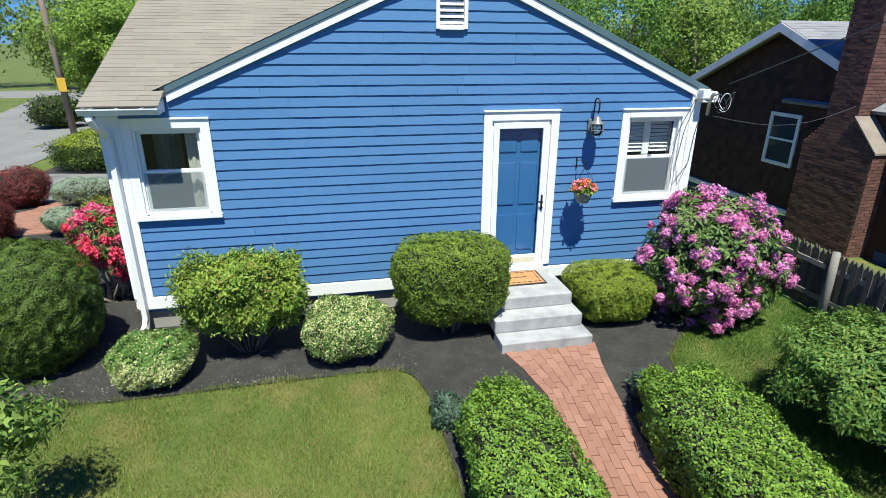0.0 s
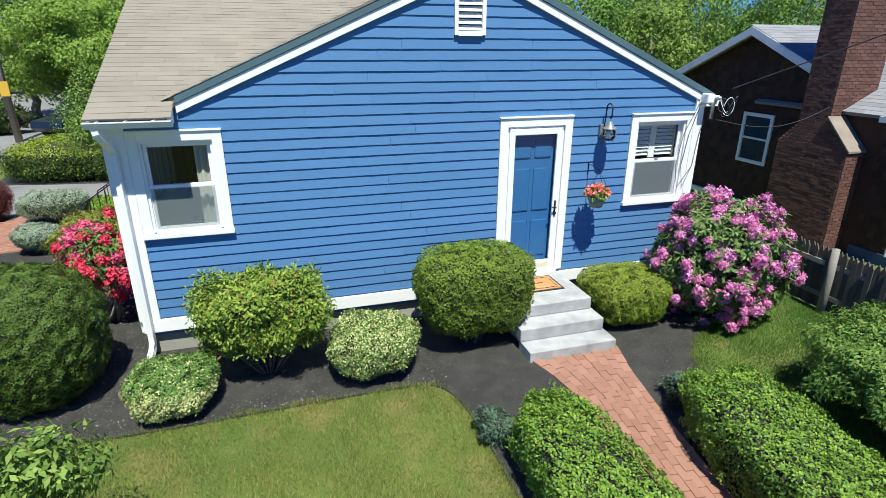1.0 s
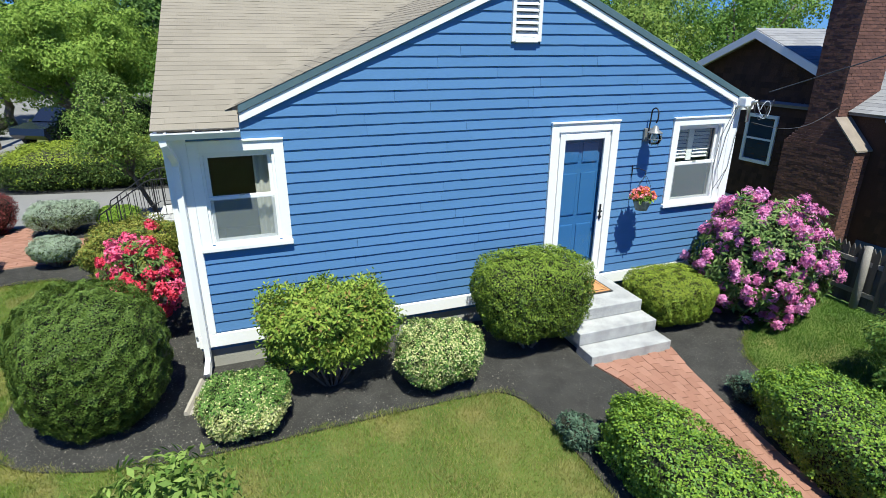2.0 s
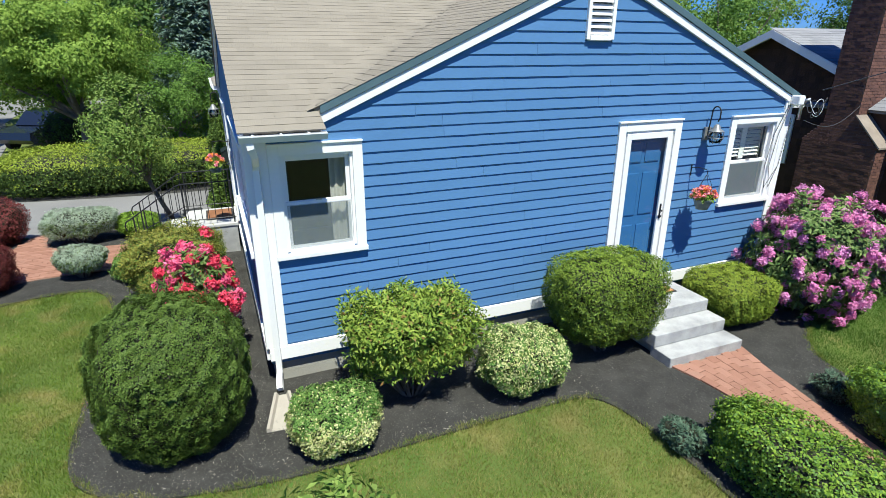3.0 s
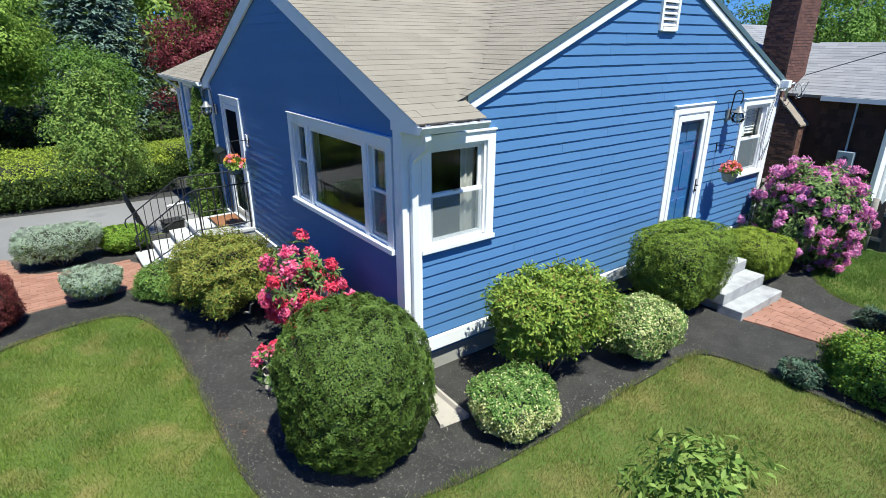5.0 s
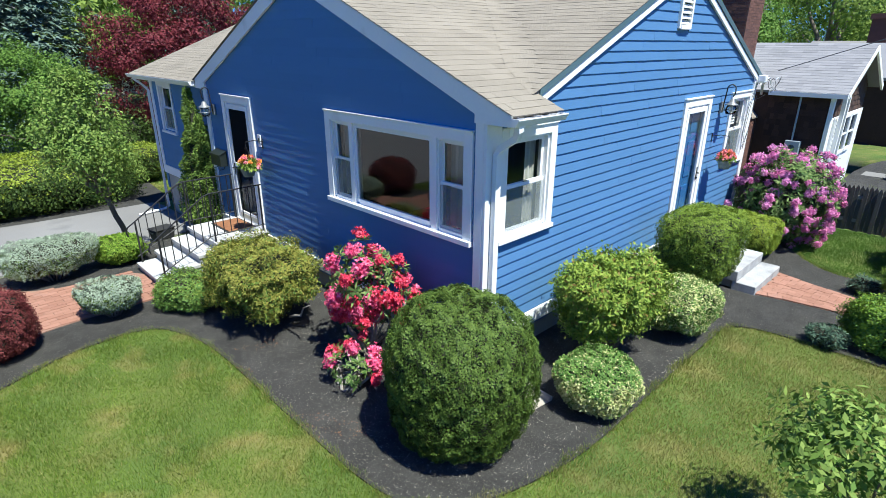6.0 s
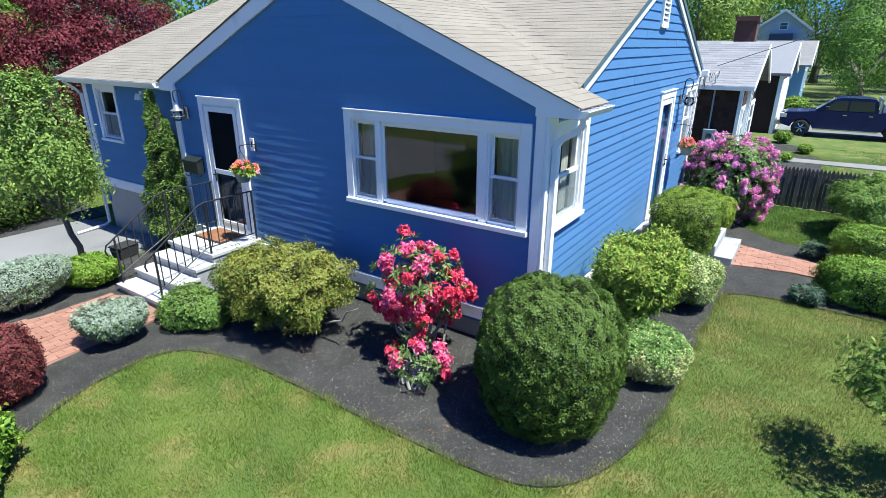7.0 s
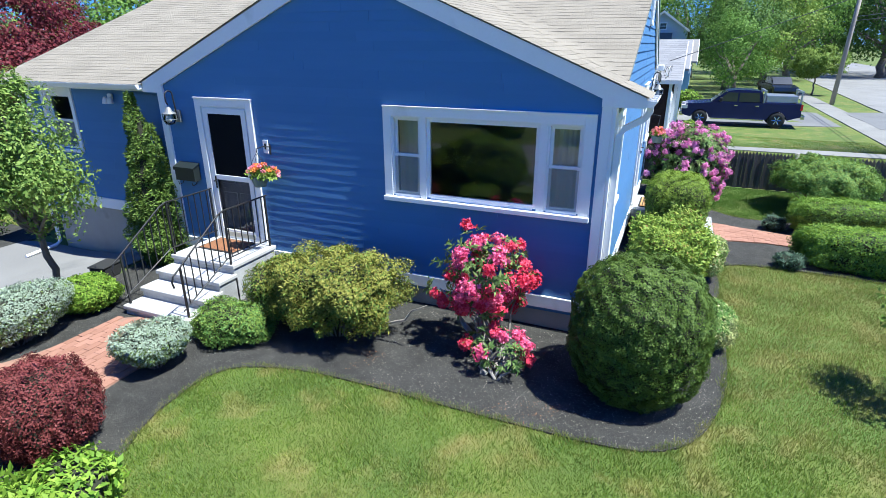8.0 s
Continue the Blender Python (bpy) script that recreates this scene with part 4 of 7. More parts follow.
part("handle", bm, M["iron"], storm_w, "black lever handle")
part("middle_rail", boxes((-0.029, 0.004, 5.436, 6.104, 1.52, 1.60), bevel=0.004), M["vinyl"], storm_w)
part("screen", boxes((-0.010, -0.007, 5.436, 6.104, 1.60, 2.565)), M["screen"], storm_w, "dark insect screen")

vent = new("gable_vent")
vent.parent = house
tagged(vent, "white louvred gable vent")
x0, x1, z0, z1 = OPEN_S[3]
part("surround", boxes((x0 - 0.05, x0, -0.04, 0.02, z0 - 0.05, z1 + 0.05), (x1, x1 + 0.05, -0.04, 0.02, z0 - 0.05, z1 + 0.05), (x0, x1, -0.041, 0.02, z1, z1 + 0.05),
                       (x0, x1, -0.05, 0.02, z0 - 0.06, z0), bevel=0.004), M["white"], vent)
for i in range(7):
    z = z0 + 0.008 + i * 0.074
    bm = bmesh.new()
    prism(bm, [(-0.035, z), (0.015, z + 0.052), (0.015, z + 0.062), (-0.035, z + 0.012)], "x", x0 + 0.004, x1 - 0.004)
    part("slat", bm, M["white"], vent)
part("backing", boxes((x0, x1, 0.10, 0.13, z0, z1)), M["dark"], vent)

# ---- steps, lamps, baskets and fittings on the house ----
def stone(bm, x0, x1, y0, y1, z0, z1, b=0.012):
    t = boxes((x0, x1, y0, y1, z0, z1), bevel=b)
    me = bpy.data.meshes.new("tmp")
    t.to_mesh(me)
    t.free()
    bm.from_mesh(me)
    bpy.data.meshes.remove(me)


steps_s = thing("granite_steps", (0, 0, 0), "three grey granite steps at the side door", "steps")
for i, (yf, zt_) in enumerate(((-1.62, 0.085), (-1.33, 0.265), (-1.03, 0.44))):
    bm = bmesh.new()
    stone(bm, 4.70 - 0.01 * i, 5.96 - 0.03 * i, yf, (-1.26, -0.96, -0.04)[i], (-0.14, 0.088, 0.268)[i], zt_)
    part("step", bm, M["granite"], steps_s)
bm = bmesh.new()
stone(bm, 4.78, 5.86, -1.24, -0.10, -0.14, 0.084)
stone(bm, 4.78, 5.84, -0.94, -0.10, 0.088, 0.264)
part("base", bm, M["concrete"], steps_s)

steps_w = thing("front_steps", (0, 0, 0), "four pale stone front steps with granite risers and a landing", "steps")
for i, (xf, zt_) in enumerate(((-1.93, 0.08), (-1.62, 0.235), (-1.31, 0.385), (-1.00, 0.53))):
    bm = bmesh.new()
    stone(bm, xf, (-1.56, -1.25, -0.94, -0.04)[i], 5.03, 6.28, zt_ - 0.06, zt_)
    part("tread", bm, M["granite_pale"], steps_w, "pale worn stone tread")
    bm = bmesh.new()
    stone(bm, xf + 0.025, -0.06 if i == 3 else (-1.54, -1.23, -0.92)[i], 5.05, 6.26, -0.2, zt_ - 0.062)
    part("riser", bm, M["granite"], steps_w)


def railing(name, y, label):
    """A wrought-iron stair rail with level and sloping parts, posts and balusters."""
    r = thing(name, (0, 0, 0), label, "railing", "iron stair rails")
    low, mid, top = (-1.90, 0.78), (-1.02, 1.36), (-0.06, 1.36)
    bm = bmesh.new()
    tube(bm, [(-1.98, y, 0.58), (-2.0, y, 0.66), (-1.97, y, 0.74), (low[0], y, low[1]), (mid[0] - 0.05, y, mid[1] - 0.03), (mid[0] + 0.05, y, mid[1]), (top[0], y, top[1])], 0.0125, 8)
    part("handrail", bm, M["iron"], r)
    bm = bmesh.new()
    tube(bm, [(low[0], y, low[1] - 0.58), (mid[0], y, mid[1] - 0.72), (top[0], y, top[1] - 0.72)], 0.010, 6)
    part("bottom_rail", bm, M["iron"], r)
    for x, zb, zt_ in ((-1.84, 0.08, 0.81), (-0.96, 0.53, 1.36), (-0.10, 0.53, 1.36)):
        part("post", boxes((x - 0.012, x + 0.012, y - 0.012, y + 0.012, zb, zt_)), M["iron"], r)
    n = 15
    for i in range(1, n):
        x = low[0] + (top[0] - low[0]) * i / n
        f = min(1, (x - low[0]) / (mid[0] - low[0]))
        zt_ = low[1] + (mid[1] - low[1]) * f
        zb = zt_ - 0.58 - 0.14 * f
        part("baluster", boxes((x - 0.006, x + 0.006, y - 0.006, y + 0.006, zb, zt_)), M["iron"], r)
    return r


railing("stair_railing", 5.10, "black wrought-iron stair rail beside the front steps")
railing("stair_railing", 6.22, "black wrought-iron stair rail on the far side of the steps")


def doormat(name, x0, x1, y0, y1, z, label, patterned):
    d = thing(name, ((x0 + x1) / 2, (y0 + y1) / 2, z), label, "doormat")
    w, h = (x1 - x0) / 2, (y1 - y0) / 2
    part("backing", boxes((-w, w, -h, h, 0.001, 0.010)), M["rubber"], d)
    part("mat_face", boxes((-w + 0.03, w - 0.03, -h + 0.03, h - 0.03, 0.0102, 0.018), bevel=0.003), M["coir"] if patterned else M["coir_brown"], d, "coir pile")
    if patterned:
        bm = bmesh.new()
        for i in range(22):
            a = i / 21
            x = -w + 0.09 + a * (2 * w - 0.18)
            for yy in (-h + 0.075, h - 0.075):
                r = 0.012 + 0.006 * math.sin(i * 2.1)
                box(bm, x - r, x + r, yy - r * 0.7, yy + r * 0.7, 0.0184, 0.020)
        for i in range(8):
            yy = -h + 0.08 + i * (2 * h - 0.16) / 7
            for x in (-w + 0.075, w - 0.075):
                box(bm, x - 0.012, x + 0.012, yy - 0.008, yy + 0.008, 0.0184, 0.020)
        part("border_pattern", bm, M["rubber"], d)
        bm = bmesh.new()
        for i in range(9):
            box(bm, -0.17 + i * 0.038, -0.145 + i * 0.038, -0.012, 0.012 + 0.008 * (i % 3), 0.0184, 0.020)
        part("printed_bar", bm, M["rubber"], d, "dark printed bars")
    return d


doormat("doormat", 4.90, 5.68, -0.66, -0.16, 0.441, "tan coir doormat with a dark patterned border", True)
doormat("doormat", -0.62, -0.10, 5.38, 6.12, 0.531, "plain reddish-brown coir doormat on the front landing", False)


def wall_lantern(at, turn, label):
    """A wall lantern: square back plate, curled arm, hood, glass jar and cage."""
    r = thing("wall_lantern", at, label, "wall lamp", turn=turn)
    part("back_plate", boxes((-0.05, 0.05, -0.03, 0.0, -0.08, 0.08), bevel=0.006), M["pewter"], r)
    bm = bmesh.new()
    pts = [(0, -0.03, -0.03), (0, -0.04, 0.12), (0, -0.05, 0.24)] + [(0, -0.11 + 0.06 * math.cos(a), 0.27 + 0.06 * math.sin(a)) for a in np.linspace(0.2, math.pi, 7)] + [(0, -0.17, 0.20), (0, -0.15, 0.16)]
    tube(bm, pts, 0.009, 6)
    part("arm", bm, M["iron"], r, smooth=True)
    bm = bmesh.new()
    lathe(bm, [(0.012, 0.13), (0.03, 0.115), (0.045, 0.075), (0.085, 0.05), (0.09, 0.04)], 0, -0.15)
    part("hood", bm, M["pewter"], r, smooth=True)
    bm = bmesh.new()
    lathe(bm, [(0.055, 0.04), (0.075, 0.0), (0.08, -0.04), (0.065, -0.08), (0.04, -0.095)], 0, -0.15)
    part("glass_jar", bm, M["lampglass"], r, smooth=True)
    bm = bmesh.new()
    lathe(bm, [(0.02, 0.04), (0.026, 0.0), (0.02, -0.05), (0.006, -0.065)], 0, -0.15, 10)
    part("bulb", bm, M["bulb"], r, smooth=True)
    bm = bmesh.new()
    for k in range(4):
        a = k * math.pi / 2 + 0.4
        tube(bm, [(0.088 * math.cos(a), -0.15 + 0.088 * math.sin(a), 0.045), (0.09 * math.cos(a), -0.15 + 0.09 * math.sin(a), -0.03), (0.05 * math.cos(a), -0.15 + 0.05 * math.sin(a), -0.105)], 0.005, 5)
    tube(bm, [(0.088 * math.cos(a), -0.15 + 0.088 * math.sin(a), -0.03) for a in np.linspace(0, 6.28, 17)], 0.004, 5)
    part("cage", bm, M["pewter"], r)
    return r


for lamp in (wall_lantern((6.45, -0.012, 2.60), 0, "pewter wall lantern with curled arm and clear glass jar"),
             wall_lantern((-0.012, 6.72, 2.50), -90, "pewter wall lantern beside the front door")):
    lamp.scale = (1.2, 1.2, 1.2)


def flower_basket(at, turn, arm_h, label, petal, seed, loose=0.0):
    """A pot of flowers hung from a wall bracket by a wire hoop."""
    r = thing("hanging_basket", at, label, "flower basket", turn=turn)
    d = -0.30
    bm = bmesh.new()
    tube(bm, [(0, 0, arm_h), (0, d * 0.5, arm_h + 0.03), (0, d, arm_h + 0.02), (0, d, arm_h - 0.03)], 0.007, 6)
    tube(bm, [(0, 0, arm_h + 0.05), (0, 0, arm_h - 0.12)], 0.009, 6)
    part("bracket", bm, M["iron"], r)
    bm = bmesh.new()
    for s in (-1, 1):
        tube(bm, [(0.14 * s * math.sin(a), d, 0.02 + (arm_h - 0.05) * (1 - math.cos(a * 0.5)) ) for a in np.linspace(math.pi * 0.5, math.pi, 8)], 0.003, 5)
        tube(bm, [(0, d, arm_h - 0.05), (0.06 * s, d + 0.02, arm_h * 0.6), (0.145 * s, d, 0.03)], 0.003, 5)
    part("wire_hanger", bm, M["iron"], r)
    bm = bmesh.new()
    lathe(bm, [(0.085, -0.14), (0.10, -0.10), (0.135, 0.0), (0.145, 0.015), (0.135, 0.02), (0.12, 0.0)], 0, d)
    part("pot", bm, M["pot"], r, smooth=True)
    rr = np.random.default_rng(seed)
    n = 420
    dd = unit(rr.normal(size=(n, 3)) * [1, 1, 0.8])
    dd[:, 2] = np.abs(dd[:, 2]) - 0.15
    P = dd * rr.uniform(0.5, 1, (n, 1)) * [0.17 + loose, 0.15, 0.13] + [loose * 0.8, d, 0.03]
    part("foliage", quad_mesh("foliage", leaf_quads(P, dd, 0.06, 0.035, (0, 1), 0.2, seed=seed), M["leaf_lime"]), None, r)
    for k in range(26):
        dk = unit(rr.normal(size=3))
        dk[2] = abs(dk[2])
        c = dk * np.array([0.175 + loose, 0.15, 0.14]) + np.array([loose * 0.9, d, 0.05])
        q = unit(rr.normal(size=(26, 3)))
        V = leaf_quads(np.tile(c, (26, 1)) + q * 0.010, q, 0.036, 0.03, (0.2, 1.2), 0, seed=seed + k)
        part("blossom", quad_mesh("blossom", V, petal[k % len(petal)]), None, r)
    return r


flower_basket((6.28, -0.012, 1.68), 0, 0.42, "hanging pot of pink and orange flowers on the sunny wall", [M["petal_mixed"], M["petal_orange"], M["petal_mixed"], M["petal_rose"]], 3)
flower_basket((-0.012, 4.95, 1.72), -90, 0.40, "hanging pot of coral flowers by the front door", [M["petal_mixed"], M["petal_orange"], M["petal_rose"]], 5, 0.09)

box_m = thing("mailbox", (-0.012, 6.66, 1.47), "black metal wall mailbox with a sloping lid", "mailbox", turn=-90)
box_m.scale = (1.22, 1.22, 1.22)
bm = bmesh.new()
prism(bm, [(0, 0), (0, 0.22), (-0.11, 0.17), (-0.11, 0.0)], "x", -0.17, 0.17)
part("body", bm, M["box_black"], box_m)
bm = bmesh.new()
prism(bm, [(0.0, 0.225), (-0.12, 0.172), (-0.12, 0.14), (-0.125, 0.14), (-0.125, 0.18), (0.0, 0.235)], "x", -0.18, 0.18)
part("lid", bm, M["box_black"], box_m, "greenish worn lid")
bm = bmesh.new()
for s in (-0.12, 0.12):
    tube(bm, [(s, -0.02, 0.0), (s, -0.05, -0.05), (s, -0.11, -0.06), (s, -0.12, -0.02)], 0.006, 5)
part("paper_hook", bm, M["iron"], box_m)

bell = thing("doorbell_plate", (-0.012, 5.02, 2.12), "small white plate with a dark button by the front door", "doorbell", turn=-90)
part("plate", boxes((-0.045, 0.045, -0.02, 0, -0.10, 0.10), bevel=0.004), M["vinyl"], bell)
part("button", boxes((-0.014, 0.014, -0.026, -0.0205, -0.04, 0.05)), M["rubber"], bell)

flood = thing("floodlight", (0.24, 8.55, 2.72), "twin white floodlight under the wing eave", "floodlight", turn=-90)
part("base", boxes((-0.05, 0.05, -0.04, 0.0, -0.05, 0.05), bevel=0.01), M["vinyl"], flood)
for s in (-1, 1):
    bm = bmesh.new()
    lathe(bm, [(0.02, 0.0), (0.035, -0.03), (0.055, -0.11), (0.052, -0.115)], s * 0.06, -0.08, 12)
    part("lamp_head", bm, M["vinyl"], flood, smooth=True)

splash = thing("splash_block", (0.02, -0.78, gz(0, -0.7) + 0.03), "pale concrete splash block under the downspout", "splash block", turn=-6)
bm = bmesh.new()
n = 8
prof = []
V0 = []
for i in range(n + 1):
    f = i / n
    y = 0.45 - f * 0.58
    w = 0.09 + 0.09 * f
    z = 0.09 - 0.05 * f
    V0.append([bm.verts.new((-w, y, -0.02)), bm.verts.new((-w, y, z)), bm.verts.new((-w + 0.03, y, z)), bm.verts.new((-w + 0.05, y, z - 0.045)), bm.verts.new((w - 0.05, y, z - 0.045)),
               bm.verts.new((w - 0.03, y, z)), bm.verts.new((w, y, z)), bm.verts.new((w, y, -0.02))])
for a, b in zip(V0, V0[1:]):
    for i in range(8):
        bm.faces.new((a[i], a[(i + 1) % 8], b[(i + 1) % 8], b[i]))
bm.faces.new(V0[0])
bm.faces.new(V0[-1][::-1])
part("block", bm, M["concrete_pale"], splash)

# lidded plastic bin by the stair rail
tub = thing("plastic_bin", (-0.95, 7.95, gz(-0.95, 7.95) + 0.03), "black plastic storage bin standing beside the driveway", "bin", turn=12)
tub.scale = (0.8, 0.8, 0.8)
bm = bmesh.new()
ring = []
for z, k in ((0.0, 0.86), (0.27, 1.0)):
    ring.append([bm.verts.new((sx * 0.26 * k, sy * 0.19 * k, z)) for sx, sy in ((-1, -1), (1, -1), (1, 1), (-1, 1))])
for i in range(4):
    j = (i + 1) % 4
    bm.faces.new((ring[0][i], ring[0][j], ring[1][j], ring[1][i]))
bm.faces.new(ring[0][::-1])
bm.faces.new(ring[1])
bmesh.ops.bevel(bm, geom=list(bm.edges), offset=0.025, segments=2, affect="EDGES")
part("tub", bm, M["rubber"], tub)
part("lid", boxes((-0.27, 0.27, -0.20, 0.20, 0.271, 0.30), bevel=0.012), M["rubber"], tub)
part("handle", boxes((-0.30, -0.262, -0.07, 0.07, 0.19, 0.225), bevel=0.008), M["box_black"], tub)

# service drop, weatherhead and loose cables at the south-east eave
srv = thing("service_cable", (8.24, -0.15, 2.9), "white electrical weatherhead with looped cables on the corner", "cable")
bm = bmesh.new()
tube(bm, [(0.03, 0.04, -0.18), (0.03, 0.04, 0.02), (0.04, 0.0, 0.12), (0.07, -0.06, 0.14)], 0.026, 8)
part("conduit", bm, M["steel"], srv, smooth=True)
bm = boxes((-0.16, -0.04, -0.05, 0.1, 0.06, 0.20), bevel=0.02)
part("insulator_box", bm, M["vinyl"], srv)
for k in range(5):
    rr = np.random.default_rng(k + 40)
    c = Vector((0.08 + 0.02 * k, -0.08 - 0.02 * k, 0.02))
    bm = bmesh.new()
    R = 0.08 + 0.018 * k
    tube(bm, [c + Vector((R * 0.5 * math.cos(a + k), 0.4 * R * math.sin(a * 0.7 + k), R * math.sin(a))) for a in np.linspace(0, 5.5, 16)], 0.005, 5)
    part("cable_loop", bm, M["vinyl"] if k % 2 else M["cable"], srv)
for k in range(2):
    bm = bmesh.new()
    rr = 0.03 + 0.10 * k
    tube(bm, [(-0.15 - 0.03 * k, 0.085, 0.05), (-0.24 - rr, 0.10, -0.40), (-0.30 - rr, 0.105, -0.9), (-0.22 - rr, 0.105, -1.25), (-0.12, 0.105, -0.9), (-0.09, 0.10, -0.45), (-0.05, 0.09, -0.2)][: 7 - 2 * k], 0.0045, 5)
    part("hanging_cable", bm, M["cable"], srv)

# ---- shrubs round the house ----
M["leaf_bronze"] = mat("leaf_bronze", (0.17, 0.11, 0.03), (0.30, 0.22, 0.06), rough=0.55, var=0.2, per="island", spec=0.2, translucent=0.25)
M["bark_pale"] = mat("pale_bark", (0.22, 0.19, 0.15), (0.34, 0.31, 0.27), rough=0.9, var=0.2, fine=60, bump=0.4)
M["leaf_juniper"] = mat("needle_grey", (0.045, 0.085, 0.05), (0.13, 0.19, 0.125), rough=0.6, var=0.2, per="island", spec=0.2, translucent=0.1)

def on(x, y, lift=0.02):
    return (x, y, gz(x, y) + lift)


shrub("round_shrub", on(-0.98, -0.61), 0.745, 0.735, 1.58, M["leaf_yew"], "large dense dark green clipped globe shrub on mulch", n=105000, leaf=(0.021, 0.014),
      e=2.3, belly=3.0, lump=0.025, lsize=0.45, seed=11, tuft=0.012, fuzz=0.004, tilt=(0.0, 0.55), base=0.0, depth=0.06, fine_lump=0.022, crease=0.05, vase=0.05,
      hollow=[((-0.15, -0.2, 0.95), 0.24, 0.09), ((0.45, 0.1, 0.85), 0.2, 0.12), ((-0.1, -0.85, 0.25), 0.2, 0.06)])
shrub("variegated_shrub", on(0.50, -1.28), 0.48, 0.44, 0.56, M["leaf_cream"], "low mounded shrub with a green crown and cream-edged leaves", n=22000, leaf=(0.030, 0.018), e=2.5, belly=2.8, seed=12, fuzz=0.025, vase=0.12, base=0.03,
      group="variegated mounds", lump=0.06, second=(M["leaf_mound"], 0.88, 0.20, "plain green leaves"))
shrub("variegated_shrub", on(2.76, -1.22), 0.57, 0.48, 0.72, M["leaf_cream"], "broad mounded shrub thickly dotted with cream leaves", n=27000, leaf=(0.031, 0.018), e=2.5, seed=13, fuzz=0.028, vase=0.15, base=0.06,
      group="variegated mounds", lump=0.08, second=(M["leaf_mound"], 0.50, 0.55, "plain green leaves"))
shrub("laurel_shrub", on(1.50, -0.80), 0.84, 0.56, 1.24, M["leaf_lime"], "yellow-green leafy shrub with reddish tips and bare dark stems", n=23000, leaf=(0.060, 0.024), e=3.0, lump=0.15, lsize=0.34, seed=14, base=0.12, vase=0.42, depth=0.26, tilt=(0.1, 1.0),
      low=-0.38, fuzz=0.06, stems=26, shrink=0.66, second=(M["leaf_bronze"], 0.05, 0.03, "bronze young leaves"))
# tall clipped shrub: its dark flank leaves carry the self-shading
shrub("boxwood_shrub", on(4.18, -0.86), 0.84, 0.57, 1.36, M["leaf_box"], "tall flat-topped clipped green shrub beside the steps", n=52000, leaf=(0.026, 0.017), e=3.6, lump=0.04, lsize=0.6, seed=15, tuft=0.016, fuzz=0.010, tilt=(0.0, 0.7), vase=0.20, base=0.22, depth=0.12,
      crease=0.015, second=(M["leaf_yew"], 0.08, 0.50, "darker leaves, flank shade in their colour"))
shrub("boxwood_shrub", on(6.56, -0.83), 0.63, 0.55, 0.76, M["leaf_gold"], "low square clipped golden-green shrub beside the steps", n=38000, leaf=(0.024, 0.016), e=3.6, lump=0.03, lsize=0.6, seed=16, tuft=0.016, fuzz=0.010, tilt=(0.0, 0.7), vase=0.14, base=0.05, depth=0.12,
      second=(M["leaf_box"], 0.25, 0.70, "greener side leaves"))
olive = shrub("olive_shrub", on(-1.18, 3.15), 0.72, 0.98, 1.08, M["leaf_olive"], "spreading olive-gold shrub with bare low twigs", n=36000, leaf=(0.044, 0.018), e=2.5, lump=0.15, lsize=0.45, seed=17, vase=0.3, base=0.16, depth=0.18, tilt=(0.0, 0.85),
      low=-0.72, fuzz=0.04, stems=18, shrink=0.74, second=(M["leaf_arb"], 0.18, 0.35, "greener inner leaves"))
for k, (p, q_) in enumerate((((0.05, -0.70, 0.25), (0.02, -1.32, 0.66)),)):
    bm = bmesh.new()
    tube(bm, limb_points(p, q_, 0.03, 400 + k), [0.017, 0.016, 0.014, 0.011, 0.008, 0.004], 6)
    part("bare_twig", bm, M["bark_pale"], olive, "pale bare twig", smooth=True)
shrub("olive_shrub", on(-0.92, 4.10), 0.55, 0.50, 0.84, M["leaf_arb"], "smaller olive-green shrub against the front steps", n=13000, leaf=(0.04, 0.017), e=2.4, lump=0.08, lsize=0.5, seed=27, base=0.12, depth=0.2, second=(M["leaf_olive"], 0.5, 0.3, "olive leaves"))
shrub("low_shrub", on(-1.78, 4.38), 0.42, 0.54, 0.44, M["leaf_mound"], "low green shrub beside the front steps", n=13000, leaf=(0.034, 0.020), e=2.4, lump=0.12, lsize=0.35, seed=18, base=0.03, fuzz=0.04, second=(M["leaf_tree"], 0.5, 0.25, "brighter young leaves"))
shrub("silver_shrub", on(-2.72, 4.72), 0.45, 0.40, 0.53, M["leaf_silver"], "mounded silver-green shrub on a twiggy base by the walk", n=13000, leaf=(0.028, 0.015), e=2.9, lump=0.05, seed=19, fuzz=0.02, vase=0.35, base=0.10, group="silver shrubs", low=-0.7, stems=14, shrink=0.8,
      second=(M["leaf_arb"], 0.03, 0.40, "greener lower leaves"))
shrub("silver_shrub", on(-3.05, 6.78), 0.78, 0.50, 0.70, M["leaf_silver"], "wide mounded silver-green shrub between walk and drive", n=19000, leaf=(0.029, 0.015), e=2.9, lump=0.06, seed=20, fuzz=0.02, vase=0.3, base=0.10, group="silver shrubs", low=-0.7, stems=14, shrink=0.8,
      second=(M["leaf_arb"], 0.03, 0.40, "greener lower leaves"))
shrub("low_shrub", on(-2.02, 6.90), 0.40, 0.42, 0.48, M["leaf_hedge"], "rounded bright green shrub by the stair rail", n=13000, leaf=(0.034, 0.020), e=2.5, lump=0.1, lsize=0.35, seed=21, base=0.05)
shrub("barberry_shrub", on(-4.10, 4.52), 0.46, 0.47, 0.85, M["leaf_red"], "rounded dark red barberry shrub beside the walk", n=26000, leaf=(0.027, 0.016), e=2.6, belly=3.0, lump=0.07, lsize=0.35, seed=22, fuzz=0.03, base=0.02, group="barberries")
